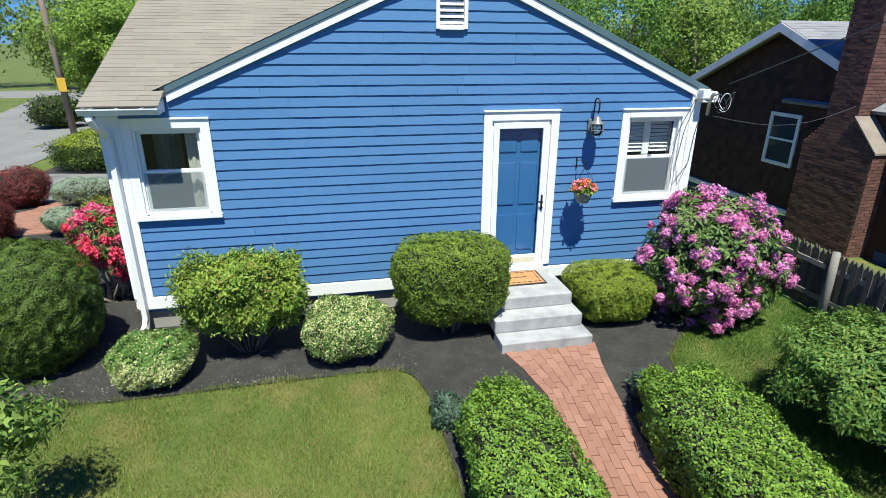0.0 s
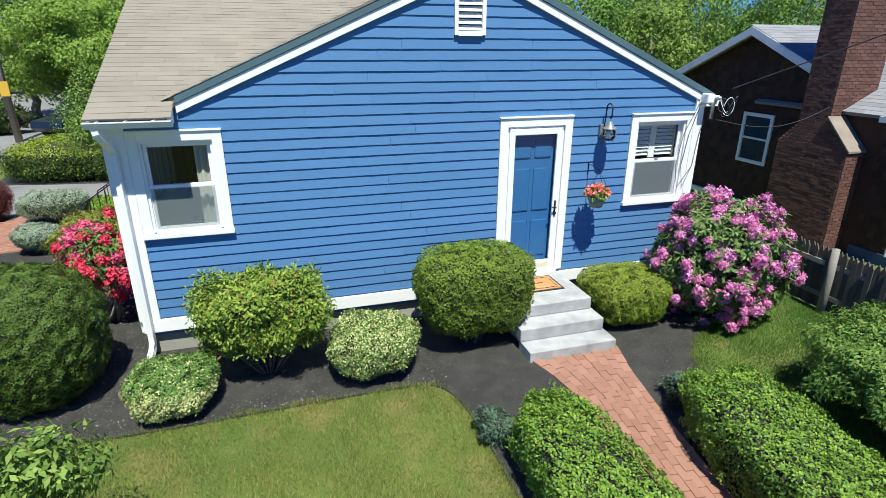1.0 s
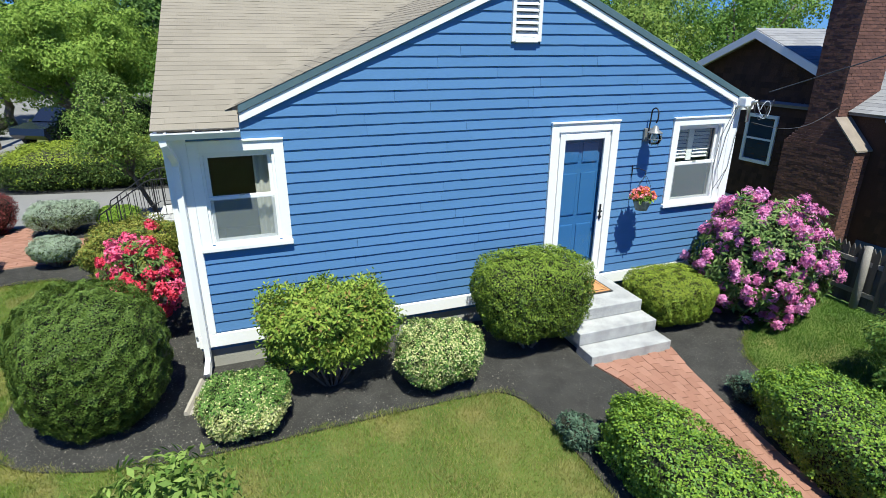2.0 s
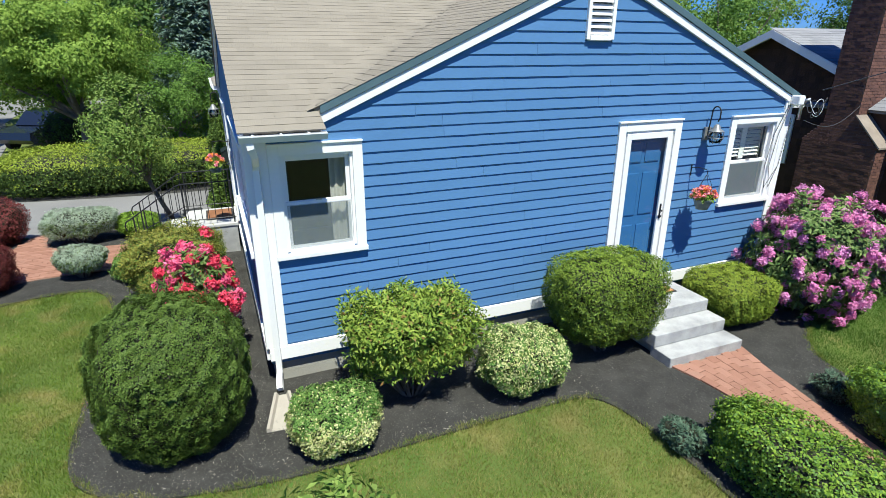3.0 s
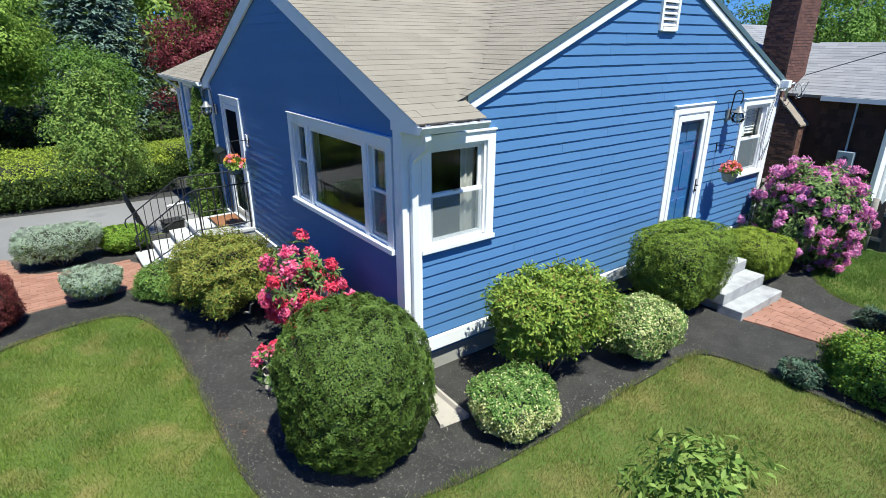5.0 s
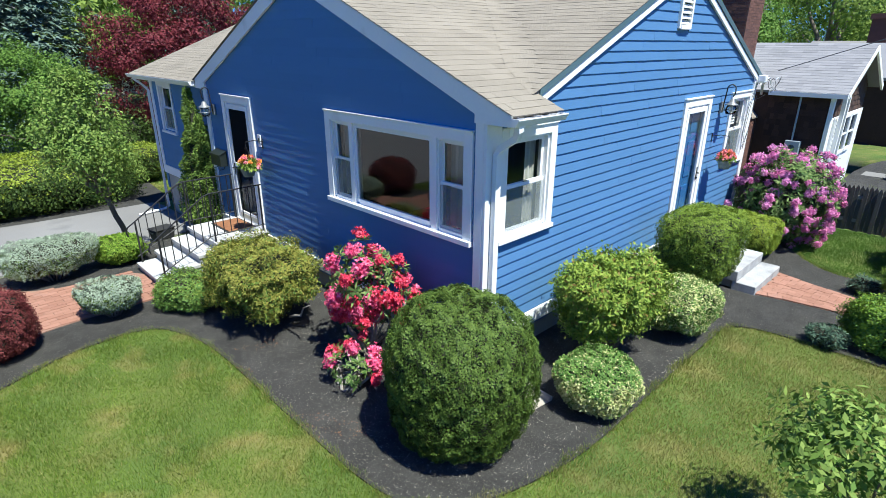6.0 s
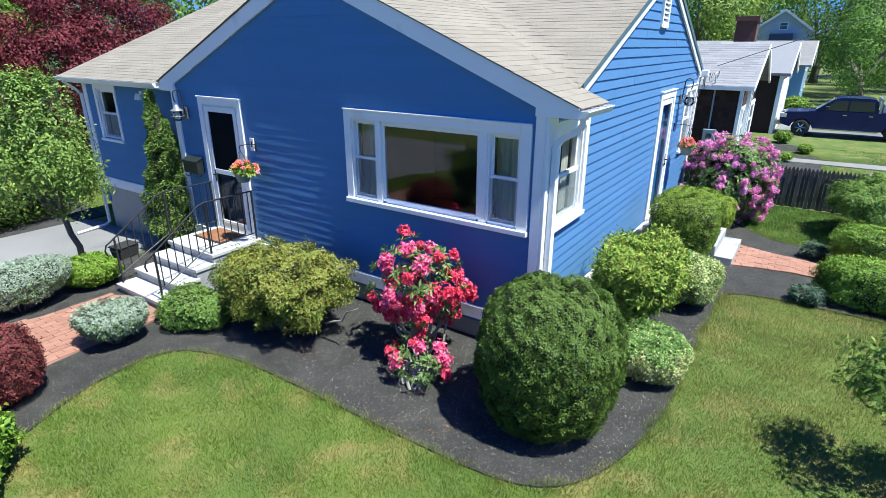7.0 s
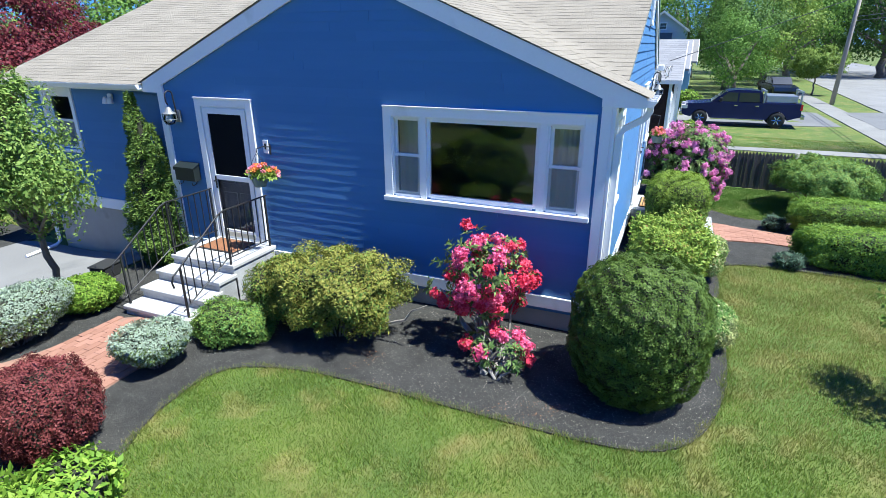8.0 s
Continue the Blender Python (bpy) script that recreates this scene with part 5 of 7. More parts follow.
shrub("barberry_shrub", on(-4.68, 7.35), 0.57, 0.56, 0.94, M["leaf_red"], "larger dark red barberry shrub between walk and drive", n=14000, leaf=(0.034, 0.02), e=2.5, belly=3.0, lump=0.07, lsize=0.4, seed=28, fuzz=0.03, base=0.02, group="barberries")
shrub("juniper_shrub", on(3.74, -2.78), 0.17, 0.22, 0.27, M["leaf_juniper"], "small grey-green juniper at the hedge end", n=2600, leaf=(0.05, 0.014), e=2.1, lump=0.2, lsize=0.2, seed=23, base=0.0, depth=0.4, group="junipers")
shrub("juniper_shrub", on(6.05, -2.82), 0.20, 0.21, 0.28, M["leaf_juniper"], "small grey-green juniper at the far hedge end", n=2600, leaf=(0.05, 0.014), e=2.1, lump=0.2, lsize=0.2, seed=24, base=0.0, depth=0.4, group="junipers")
shrub("light_green_shrub", on(-5.80, 3.70), 0.72, 1.25, 1.50, M["leaf_hedge"], "tall loose bright green shrub with broad leaves at the lawn's end", n=15000, leaf=(0.08, 0.038), e=2.2, lump=0.16, lsize=0.45, seed=25, base=0.05, depth=0.3, group="light green shrubs")
shrub("light_green_shrub", on(-4.92, 3.30), 0.54, 0.48, 0.60, M["leaf_hedge"], "low bright light-green shrub with broad leaves", n=6500, leaf=(0.075, 0.036), e=2.2, lump=0.18, lsize=0.35, seed=26, base=0.03, depth=0.35, group="light green shrubs")

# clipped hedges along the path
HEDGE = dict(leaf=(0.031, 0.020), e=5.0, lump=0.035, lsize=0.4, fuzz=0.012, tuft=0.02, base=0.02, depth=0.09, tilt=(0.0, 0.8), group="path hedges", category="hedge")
shrub("hedge", on(4.08, -5.00), 0.46, 2.04, 0.70, M["leaf_hedge"], "long clipped bright green hedge on the lawn side of the path", n=78000, seed=31, turn=-3, second=(M["leaf_mound"], 0.25, 0.6, "darker leaves, denser on the flanks"), **HEDGE)
shrub("hedge", on(5.87, -5.02), 0.52, 1.90, 0.72, M["leaf_hedge"], "long clipped bright green hedge on the far side of the path", n=78000, seed=32, turn=-7, second=(M["leaf_mound"], 0.25, 0.6, "darker leaves, denser on the flanks"), **HEDGE)

# spreading shrub by the fence
shrub("spreading_shrub", on(8.05, -3.95), 1.10, 1.05, 1.20, M["leaf_tree"], "broad umbrella-shaped shrub of drooping pointed green leaves near the fence", n=32000, leaf=(0.058, 0.021), e=2.1, lump=0.12, lsize=0.5, seed=33, base=0.10, depth=0.22, droop=0.5, tilt=(0.0, 0.7),
      low=-0.15, stems=12, shrink=0.7, second=(M["leaf_mound"], 0.5, 0.7, "darker leaves"))


def rhododendron(name, at, rx, ry, h, petals, label, trusses, seed, leaf_n, low=-0.9, truss_r=0.075, open_habit=False, base=0.0, leaf=(0.105, 0.030)):
    """A flowering shrub: whorls of long leaves, stems, and round flower trusses as separate parts."""
    ob = thing(name, at, label, "flowering shrub")
    rr = np.random.default_rng(seed)
    S = np.array([rx, ry, (h - base) / 2])
    mid = base + S[2]
    q, g = super_dirs(leaf_n // 9, 2.2, seed, low)
    wild = 0.26 if open_habit else 0.14
    k = 1 + wild * waves(q * S, 0.5, seed)
    inset = 1 - 0.45 * rr.uniform(0, 1, len(q)) ** 1.6
    C = q * S * (k * inset)[:, None] + [0, 0, mid]
    Nn = unit(g / S + [0, 0, 0.3])
    P, Nr = np.repeat(C, 9, 0), np.repeat(Nn, 9, 0)
    V = leaf_quads(P + rr.normal(size=P.shape) * 0.008, Nr, *leaf, (0.0, 0.75), 0.12, seed=seed)
    part("foliage", quad_mesh("foliage", V, M["leaf_rhodo"]), None, ob)
    for i in range(16 if open_habit else 12):
        p = C[rr.integers(0, len(C))]
        foot = Vector((rr.normal() * 0.06, rr.normal() * 0.06, -0.05))
        bm = bmesh.new()
        tube(bm, limb_points(foot, p * [0.9, 0.9, 0.92], 0.06, seed + i), [0.024, 0.021, 0.018, 0.014, 0.010, 0.006], 6)
        part("stem", bm, M["bark_pale"], ob, smooth=True)
    # dark body in the middle, coloured as shade inside the shrub
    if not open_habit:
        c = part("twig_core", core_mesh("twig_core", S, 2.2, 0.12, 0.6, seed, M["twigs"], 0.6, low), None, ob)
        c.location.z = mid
    shapes = []
    for j in range(6):
        # each floret is a starry cup of narrow petals on a loose dome
        d = unit(rr.normal(size=(40, 3)))
        d[:, 2] = np.where(d[:, 2] < -0.3, -d[:, 2], d[:, 2])
        hub = d * truss_r * rr.uniform(0.35, 0.95, (40, 1))
        Pp, Dd = np.repeat(hub, 6, 0), np.repeat(d, 6, 0)
        petal_v = leaf_quads(Pp, Dd, truss_r * 0.36, truss_r * 0.19, (0.05, 0.9), 0, seed=seed + j)
        h = truss_r * 0.38
        boss = [[[sx * h, sy * h, sz * h] if ax == 0 else [sz * h, sx * h, sy * h] if ax == 1 else [sy * h, sz * h, sx * h] for sx, sy in ((-1, -1), (1, -1), (1, 1), (-1, 1))] for ax in range(3) for sz in (-1, 1)]
        shapes.append(quad_mesh("flower_truss", np.concatenate([petal_v, np.array(boss)]), petals[j % len(petals)]))
    q, g = super_dirs(trusses * 7, 2.2, seed + 77, low)
    keep = []
    thick = waves(q * S, 0.35, seed + 40)
    for a in range(len(q)):
        p = q[a] * S
        if thick[a] < (-0.15 if open_habit else -0.75):
            continue
        if all(np.linalg.norm(p - b[0]) > truss_r * (1.25 if a % 3 else 0.85) for b in keep):
            keep.append((p, g[a] / S))
        if len(keep) == trusses:
            break
    for a, (p, n) in enumerate(keep):
        kk = 1 + wild * waves(p[None], 0.5, seed)[0] + rr.uniform(-0.14, 0.06)
        o = part("flower_truss", shapes[a % 6], None, ob)
        s = rr.uniform(0.75, 1.35)
        o.matrix_basis = Matrix.Translation(Vector(p * kk) + Vector((0, 0, mid))) @ Vector(n).to_track_quat("Z", "Y").to_matrix().to_4x4() @ Matrix.Rotation(a * 1.7, 4, "Z") @ Matrix.Scale(s, 4)
    return ob


rhododendron("rhododendron", on(8.0, -1.05), 0.90, 0.86, 1.80, [M["petal_pink"], M["petal_mauve_pale"], M["petal_pink"]], "tall rhododendron covered in mauve-pink blooms", 190, 51, 12500, truss_r=0.088)
rhododendron("rhododendron", on(-0.70, 1.26), 0.43, 0.56, 1.46, [M["petal_red"], M["petal_cerise"], M["petal_red"]], "open crimson-flowered rhododendron with bare lower stems", 54, 52, 2300, low=-0.85, truss_r=0.105, open_habit=True, base=0.36, leaf=(0.095, 0.026))
rhododendron("rhododendron", on(-1.26, 0.92), 0.26, 0.42, 0.44, [M["petal_red"], M["petal_cerise"]], "low sprawling crimson rhododendron branch clump", 11, 53, 420, low=-0.2, truss_r=0.095, open_habit=True, leaf=(0.09, 0.026))
for k, (p, q_) in enumerate((((-0.72, 1.2, -0.1), (-1.05, 1.35, 0.62)), ((-0.72, 1.1, -0.1), (-1.20, 0.85, 0.42)), ((-0.70, 1.3, -0.1), (-0.95, 1.75, 0.75)))):
    bm = bmesh.new()
    tube(bm, limb_points(p, q_, 0.03, 430 + k), [0.024, 0.022, 0.019, 0.016, 0.012, 0.007], 6)
    solid("dead_branch", bm, M["bark_pale"], "pale bare branch rising from the mulch under the red blooms", "branch", smooth=True)

# upright conifer at the wing corner
arb = thing("arborvitae", on(-0.12, 7.55), "narrow pointed green arborvitae against the house", "conifer")
def spire(n, hgt, wide, seed, cx, cy):
    """Leaf sprays on one pointed spire."""
    rr = np.random.default_rng(seed)
    zz = hgt * (1 - np.sqrt(rr.uniform(0, 1, n)))
    zz = np.where(rr.uniform(0, 1, n) < 0.3, rr.uniform(0, hgt, n), zz)
    ang = rr.uniform(0, 2 * math.pi, n)
    P0 = np.stack([np.cos(ang), np.sin(ang), zz], 1)
    Rr = wide * np.minimum(1, (hgt - zz) / hgt * 1.25 + 0.05) ** 0.8 * np.minimum(1, 0.55 + zz / 0.7)
    Rr = Rr * (1 + 0.30 * waves(P0 * [0.4, 0.4, 1], 0.35, seed + 1)) * (1 - 0.45 * rr.uniform(0, 1, n) ** 2)
    P = np.stack([cx + np.cos(ang) * Rr, cy + np.sin(ang) * Rr, zz], 1)
    Nn = unit(np.stack([np.cos(ang), np.sin(ang), np.full(n, 0.35)], 1))
    return leaf_quads(P, Nn, 0.065, 0.020, (0.5, 1.3), 0, seed=seed + 2)


V = np.concatenate([spire(19000, 2.95, 0.34, 61, -0.02, 0.06), spire(12500, 2.45, 0.34, 66, 0.02, -0.22)])
part("foliage", quad_mesh("foliage", V, M["leaf_arb"]), None, arb)
bm = bmesh.new()
tube(bm, [(0, 0, -0.05), (0.01, 0, 1.2), (0, 0.01, 2.8)], [0.05, 0.04, 0.008], 8)
part("trunk", bm, M["bark"], arb)
# dark filling of the spire; inner shade is in its colour
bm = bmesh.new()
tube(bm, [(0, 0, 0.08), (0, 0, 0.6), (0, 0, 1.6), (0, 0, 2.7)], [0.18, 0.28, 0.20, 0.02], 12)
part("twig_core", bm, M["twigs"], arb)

# young trees
M["leaf_small"] = mat("leaf_ornamental", (0.090, 0.165, 0.022), (0.30, 0.395, 0.085), rough=0.6, var=0.2, per="island", spec=0.15, translucent=0.3)
tree("small_tree", on(-1.45, 8.45), 1.15, 0.055, (-0.55, -0.80, 2.36), (0.80, 0.76, 1.08), M["leaf_small"], "small leafy ornamental tree with leaning trunk and upright shoots", clumps=150, per=95, leaf=(0.066, 0.031), clump_r=0.19, seed=71, lean=(-0.34, -0.45), droop=0.2, taper=0.38, tall=1.4, limbs=16, fill=0.3)
tree("young_tree", on(-0.05, -3.75), 0.6, 0.03, (0.02, 0.15, 1.02), (0.62, 0.52, 0.28), M["leaf_small"], "young tree with long pointed leaves on the lawn", clumps=26, per=105, leaf=(0.085, 0.034), clump_r=0.22, seed=72, droop=0.35)

# ---- neighbours, fence, street and distance ----
def pale_roof(pts, thick, parent, label, material):
    bm = bmesh.new()
    top = [bm.verts.new(p) for p in pts]
    bot = [bm.verts.new((p[0], p[1], p[2] - thick)) for p in pts]
    bm.faces.new(top)
    bm.faces.new(bot[::-1])
    for i in range(len(pts)):
        j = (i + 1) % len(pts)
        bm.faces.new((top[i], bot[i], bot[j], top[j]))
    return part("roof", bm, material, parent, label)


def far_window(parent, axis, at, u0, u1, v0, v1, out=-1):
    w = new("window")
    w.parent = parent

    def bx(a0, a1, b0, b1, c0, c1):
        d0, d1 = sorted((at + out * a0, at + out * a1))
        return (b0, b1, d0, d1, c0, c1) if axis == "y" else (d0, d1, b0, b1, c0, c1)

    t, ym = 0.09, (v0 + v1) / 2
    part("frame", boxes(bx(0.0, 0.05, u0, u0 + t, v0, v1), bx(0.0, 0.05, u1 - t, u1, v0, v1), bx(0, 0.05, u0 + t, u1 - t, v1 - t, v1), bx(0, 0.06, u0 + t, u1 - t, v0, v0 + t),
                        bx(0, 0.04, u0 + t, u1 - t, ym - 0.025, ym + 0.025), bevel=0.004), M["white"], w)
    part("pane", boxes(bx(0.008, 0.014, u0 + t, u1 - t, v0 + t, v1 - t)), M["far_glass"], w)
    return w


M["far_glass"] = mat("dark_pane", (0.03, 0.04, 0.05), rough=0.08, var=0.1, spec=0.8)
M["drive_grey"] = mat("grey_drive", (0.12, 0.12, 0.122), (0.155, 0.155, 0.155), rough=0.95, var=0.15, scale=0.8, fine=90, bump=0.3)
M["pavement"] = mat("grey_pavement", (0.17, 0.165, 0.155), (0.21, 0.205, 0.19), rough=0.95, var=0.15, scale=1.2, fine=80, bump=0.3)
M["roof_dark"] = mat("dark_roof", (0.17, 0.165, 0.16), (0.22, 0.21, 0.20), rough=0.95, var=0.15, scale=2, fine=90)
M["wall_pale"] = mat("pale_clapboard", (0.50, 0.55, 0.62), (0.56, 0.60, 0.66), rough=0.7, var=0.06, stretch=(1, 1, 8))
M["wall_cream"] = mat("cream_clapboard", (0.62, 0.57, 0.42), rough=0.7, var=0.06, stretch=(1, 1, 8))
M["wall_blue"] = mat("grey_blue_clapboard", (0.20, 0.33, 0.45), rough=0.7, var=0.06, stretch=(1, 1, 8))


def shake_courses(axis, at, u0, u1, v0, v1, top, out, seed, h=0.16):
    """Rows of split shingles on a wall, each its own piece, below a sloping top."""
    r = np.random.default_rng(seed)
    Q = []
    v = v0
    while v < v1:
        u = u0 - r.uniform(0, 0.1)
        while u < u1:
            w = r.uniform(0.10, 0.24)
            a, b = max(u, u0), min(u + w - 0.006, u1)
            if b - a > 0.03 and min(top(a), top(b)) > v + 0.02:
                t0, t1 = 0.018 + r.uniform(0, 0.012), 0.004
                zt_ = min(v + h, top((a + b) / 2))
                lo, hi = v - r.uniform(0, 0.012), zt_
                c = [(a, t0, lo), (b, t0, lo), (b, t1, hi), (a, t1, hi), (a, 0, lo), (b, 0, lo)]
                pt = [((p[0], at + out * p[1], p[2]) if axis == "y" else (at + out * p[1], p[0], p[2])) for p in c]
                Q.append([pt[0], pt[1], pt[2], pt[3]])
                Q.append([pt[0], pt[1], pt[5], pt[4]])
            u += w
        v += h
    return quad_mesh("shingles", np.array(Q), M["shake"])


# brown shingled house to the east
nb = thing("neighbour_house", (0, 0, 0), "brown shingled house with white trim, pale roof and brick chimney", "house")
G1 = -0.75
bm = boxes((14.05, 18.6, -0.25, 8.2, G1 - 0.2, 2.45))
prism(bm, [(3.2, 2.45), (8.2, 2.45), (8.2, 2.62), (4.85, 4.12), (3.2, 3.39)], "x", 14.05, 18.5)
prism(bm, [(14.05, 2.45), (18.6, 2.45), (16.4, 3.5)], "y", -0.25, 3.2)
part("wall", bm, M["shake"], nb, "dark brown shingle walls")
o = part("wall_shingles", shake_courses("x", 14.05, 3.2, 8.2, -0.25, 4.0, lambda u: 4.10 - 0.45 * abs(u - 4.85), -1, 5), None, nb)
tagged(o, kind="stuff")
o = part("wall_shingles", shake_courses("x", 14.05, -0.2, 1.3, -0.45, 2.4, lambda u: 9, -1, 6), None, nb)
tagged(o, kind="stuff")
o = part("wall_shingles", shake_courses("y", -0.25, 14.05, 18.6, 1.75, 3.4, lambda u: 3.5 - 0.47 * abs(u - 16.4), -1, 7), None, nb)
tagged(o, kind="stuff")
part("foundation", boxes((14.0, 14.049, 3.2, 8.2, G1 - 0.1, -0.36), (14.0, 14.049, -0.25, 1.3, G1 - 0.1, -0.40)), M["navy"], nb, "dark blue painted base")
part("water_table", boxes((13.95, 14.048, 3.15, 8.2, -0.36, -0.22)), M["white"], nb)
part("front_wall", boxes((14.04, 18.6, -0.30, -0.251, G1 - 0.1, 1.72)), M["white"], nb, "white panelled front under the gable")
PK = 4.85
pale_roof([(13.7, 8.6, 2.56), (13.7, PK, 4.24), (18.9, PK, 4.24), (18.9, 8.6, 2.56)], 0.10, nb, "pale grey shingle roof", M["roof_pale"])
nroof = pale_roof([(13.7, PK, 4.24), (13.7, 2.9, 3.37), (18.9, 2.9, 3.37), (18.9, PK, 4.24)], 0.10, nb, "pale grey shingle roof", M["roof_pale"])
nroof2 = pale_roof([(13.95, -0.6, 2.44), (16.4, -0.6, 3.66), (16.4, 4.6, 3.66), (13.95, 4.6, 2.44)], 0.08, nb, "pale grey shingle roof", M["roof_pale"])
pale_roof([(18.9, -0.6, 2.44), (18.9, 4.6, 2.44), (16.4, 4.6, 3.66), (16.4, -0.6, 3.66)], 0.08, nb, "pale grey shingle roof", M["roof_pale"])
bm = bmesh.new()
for a, b, za, zb in ((2.9, PK, 3.36, 4.23), (8.6, PK, 2.55, 4.23)):
    prism(bm, [(a, za), (b, zb), (b, zb - 0.20), (a, za - 0.20)], "x", 13.66, 13.72)
part("rake_board", bm, M["white"], nb)
bm = bmesh.new()
for a, b in ((13.95, 16.4), (18.9, 16.4)):
    prism(bm, [(a, 2.43), (b, 3.65), (b, 3.50), (a, 2.28)], "y", -0.64, -0.58)
part("rake_board", bm, M["white"], nb)
part("gutter", boxes((13.86, 13.96, -0.62, 1.3, 2.30, 2.42)), M["vinyl"], nb)
part("corner_board", boxes((13.98, 14.14, -0.34, -0.24, G1, 2.35), (14.55, 14.62, -0.36, -0.31, G1, 1.7)), M["white"], nb)
far_window(nb, "x", 14.04, 3.95, 4.92, 0.82, 2.12)
for u in (14.75, 15.75, 16.75):
    far_window(nb, "y", -0.302, u, u + 0.95, 0.50, 1.70)
part("entry_post", boxes((14.6, 14.7, -0.5, -0.4, G1, 2.3), (15.0, 15.1, -0.5, -0.4, G1, 2.3)), M["white"], nb)

M["cap_stone"] = mat("weathered_cap", (0.20, 0.165, 0.135), (0.26, 0.22, 0.18), rough=0.9, var=0.2, scale=5, fine=80, bump=0.3)
chim = new("chimney")
chim.parent = nb
tagged(chim, "stepped red-brown brick chimney")


def brick_shell(x0, x1, y0, y1, z0, z1, seed):
    """Courses of single bricks round a square shaft."""
    r = np.random.default_rng(seed)
    Q = []
    c, z = 0, z0
    bl, bh, j, d = 0.205, 0.062, 0.010, 0.010

    def face(p0, p1, nx, ny):
        L = math.hypot(p1[0] - p0[0], p1[1] - p0[1])
        ux, uy = (p1[0] - p0[0]) / L, (p1[1] - p0[1]) / L
        s = -(bl / 2 if c % 2 else 0)
        while s < L:
            a, b = max(0, s), min(L, s + bl - j)
            if b - a > 0.02:
                dd = d + r.uniform(-0.003, 0.003)
                co = [(p0[0] + ux * t + nx * dd, p0[1] + uy * t + ny * dd, zz_) for t, zz_ in ((a, z), (b, z), (b, z + bh), (a, z + bh))]
                Q.append(co)
                Q.append([co[3], co[2], (co[2][0] - nx * dd, co[2][1] - ny * dd, co[2][2]), (co[3][0] - nx * dd, co[3][1] - ny * dd, co[3][2])])
            s += bl

    while z < z1 - 0.02:
        face((x0, y1), (x0, y0), -1, 0)
        face((x0, y0), (x1, y0), 0, -1)
        face((x1, y1), (x0, y1), 0, 1)
        z += bh + j
        c += 1
    return Q


CH = [(13.55, 14.049, 1.55, 3.30, G1 - 0.1, 1.62), (13.60, 14.8, 2.17, 2.90, 2.27, 5.8)]
for i in range(9):
    # the shoulder draws in course by course
    f = (i + 0.5) / 9
    CH.append((13.55 + 0.05 * f, 14.049, 1.55 + 0.62 * f, 3.30 - 0.40 * min(1, f * 1.4), 1.62 + 0.072 * i, 1.62 + 0.072 * (i + 1) + (0.001 if i < 8 else 0.0)))
Q = []
bm = bmesh.new()
for k, d in enumerate(CH):
    Q += brick_shell(*d, 20 + k)
    part("brick_course_core", boxes(d), M["mortar_dark"], chim)
part("chimney_cap", boxes((13.53, 14.86, 2.11, 2.96, 5.801, 5.95), bevel=0.02), M["brick_wall"], chim)
o = part("brickwork", quad_mesh("brickwork", np.array(Q), M["brick_wall"]), None, chim)
tagged(o, kind="stuff")
bm = bmesh.new()
prism(bm, [(1.50, 1.62), (1.50, 1.66), (2.165, 2.33), (2.165, 2.29)], "x", 13.53, 14.045)
part("shoulder_cap", bm, M["cap_stone"], chim, "pale stone shoulder cap")
meter = thing("electric_meter", (14.0, 0.42, 0.80), "grey electric meter box on the neighbour's wall", "meter")
part("cabinet", boxes((-0.16, 0.0, -0.19, 0.19, -0.30, 0.28), bevel=0.015), M["steel_paint"], meter)
bm = bmesh.new()
tube(bm, [(-0.16, 0.0, 0.08), (-0.24, 0.0, 0.08)], 0.09, 16)
part("dial", bm, M["lampglass"], meter)
bm = bmesh.new()
tube(bm, [(-0.05, 0.05, 0.28), (-0.05, 0.05, 1.5), (-0.05, 0.2, 1.62)], 0.025, 8)
tube(bm, [(-0.05, 0.05, -0.3), (-0.05, 0.05, -1.2)], 0.025, 8)
part("conduit", bm, M["steel_paint"], meter)
bm = bmesh.new()
pts = [Vector((8.40, -0.30, 3.18)).lerp(Vector((9.8, -28.0, 14.6)), f) - Vector((0, 0, 0.35 * math.sin(math.pi * f))) for f in np.linspace(0, 1, 20)]
tube(bm, pts, 0.008, 5)
solid("overhead_cable", bm, M["cable"], "black overhead service cable sagging to the street", "cable")
bm = bmesh.new()
pts = [Vector((8.3, -0.18, 2.72)).lerp(Vector((13.3, 2.0, 2.55)), f) - Vector((0, 0, 0.25 * math.sin(math.pi * f))) for f in np.linspace(0, 1, 9)]
tube(bm, pts, 0.005, 5)
solid("overhead_cable", bm, M["cable"], "thin cable slung between the two houses", "cable")

# picket fence between the gardens
fence = thing("picket_fence", (0, 0, 0), "weathered grey wooden picket fence", "fence")
FX = 9.75
pk = bmesh.new()
prism(pk, [(-0.038, 0), (0.038, 0), (0.038, 0.90), (0.0, 0.98), (-0.038, 0.90)], "x", -0.011, 0.011)
bmesh.ops.rotate(pk, verts=list(pk.verts), matrix=Matrix.Identity(3))
pk_me = mesh_of("picket", pk, M["wood_grey"])
y = -7.2
i = 0
while y < 3.0:
    o = part("picket", pk_me, None, fence)
    o.location = (FX + 0.12 * math.sin(y * 0.2), y, gz(FX, y) + 0.03 + 0.01 * math.sin(i * 1.9))
    o.rotation_euler = (0, 0.015 * math.sin(i * 2.3), 0)
    y += 0.079
    i += 1
# lighter copy of the picket wood, with sunlight in its colour
M["wood_lit"] = mat("lit_rail_wood", (0.20, 0.185, 0.16), (0.29, 0.27, 0.24), rough=0.9, var=0.2, scale=3, fine=60, bump=0.5, bscale=40, per="object")
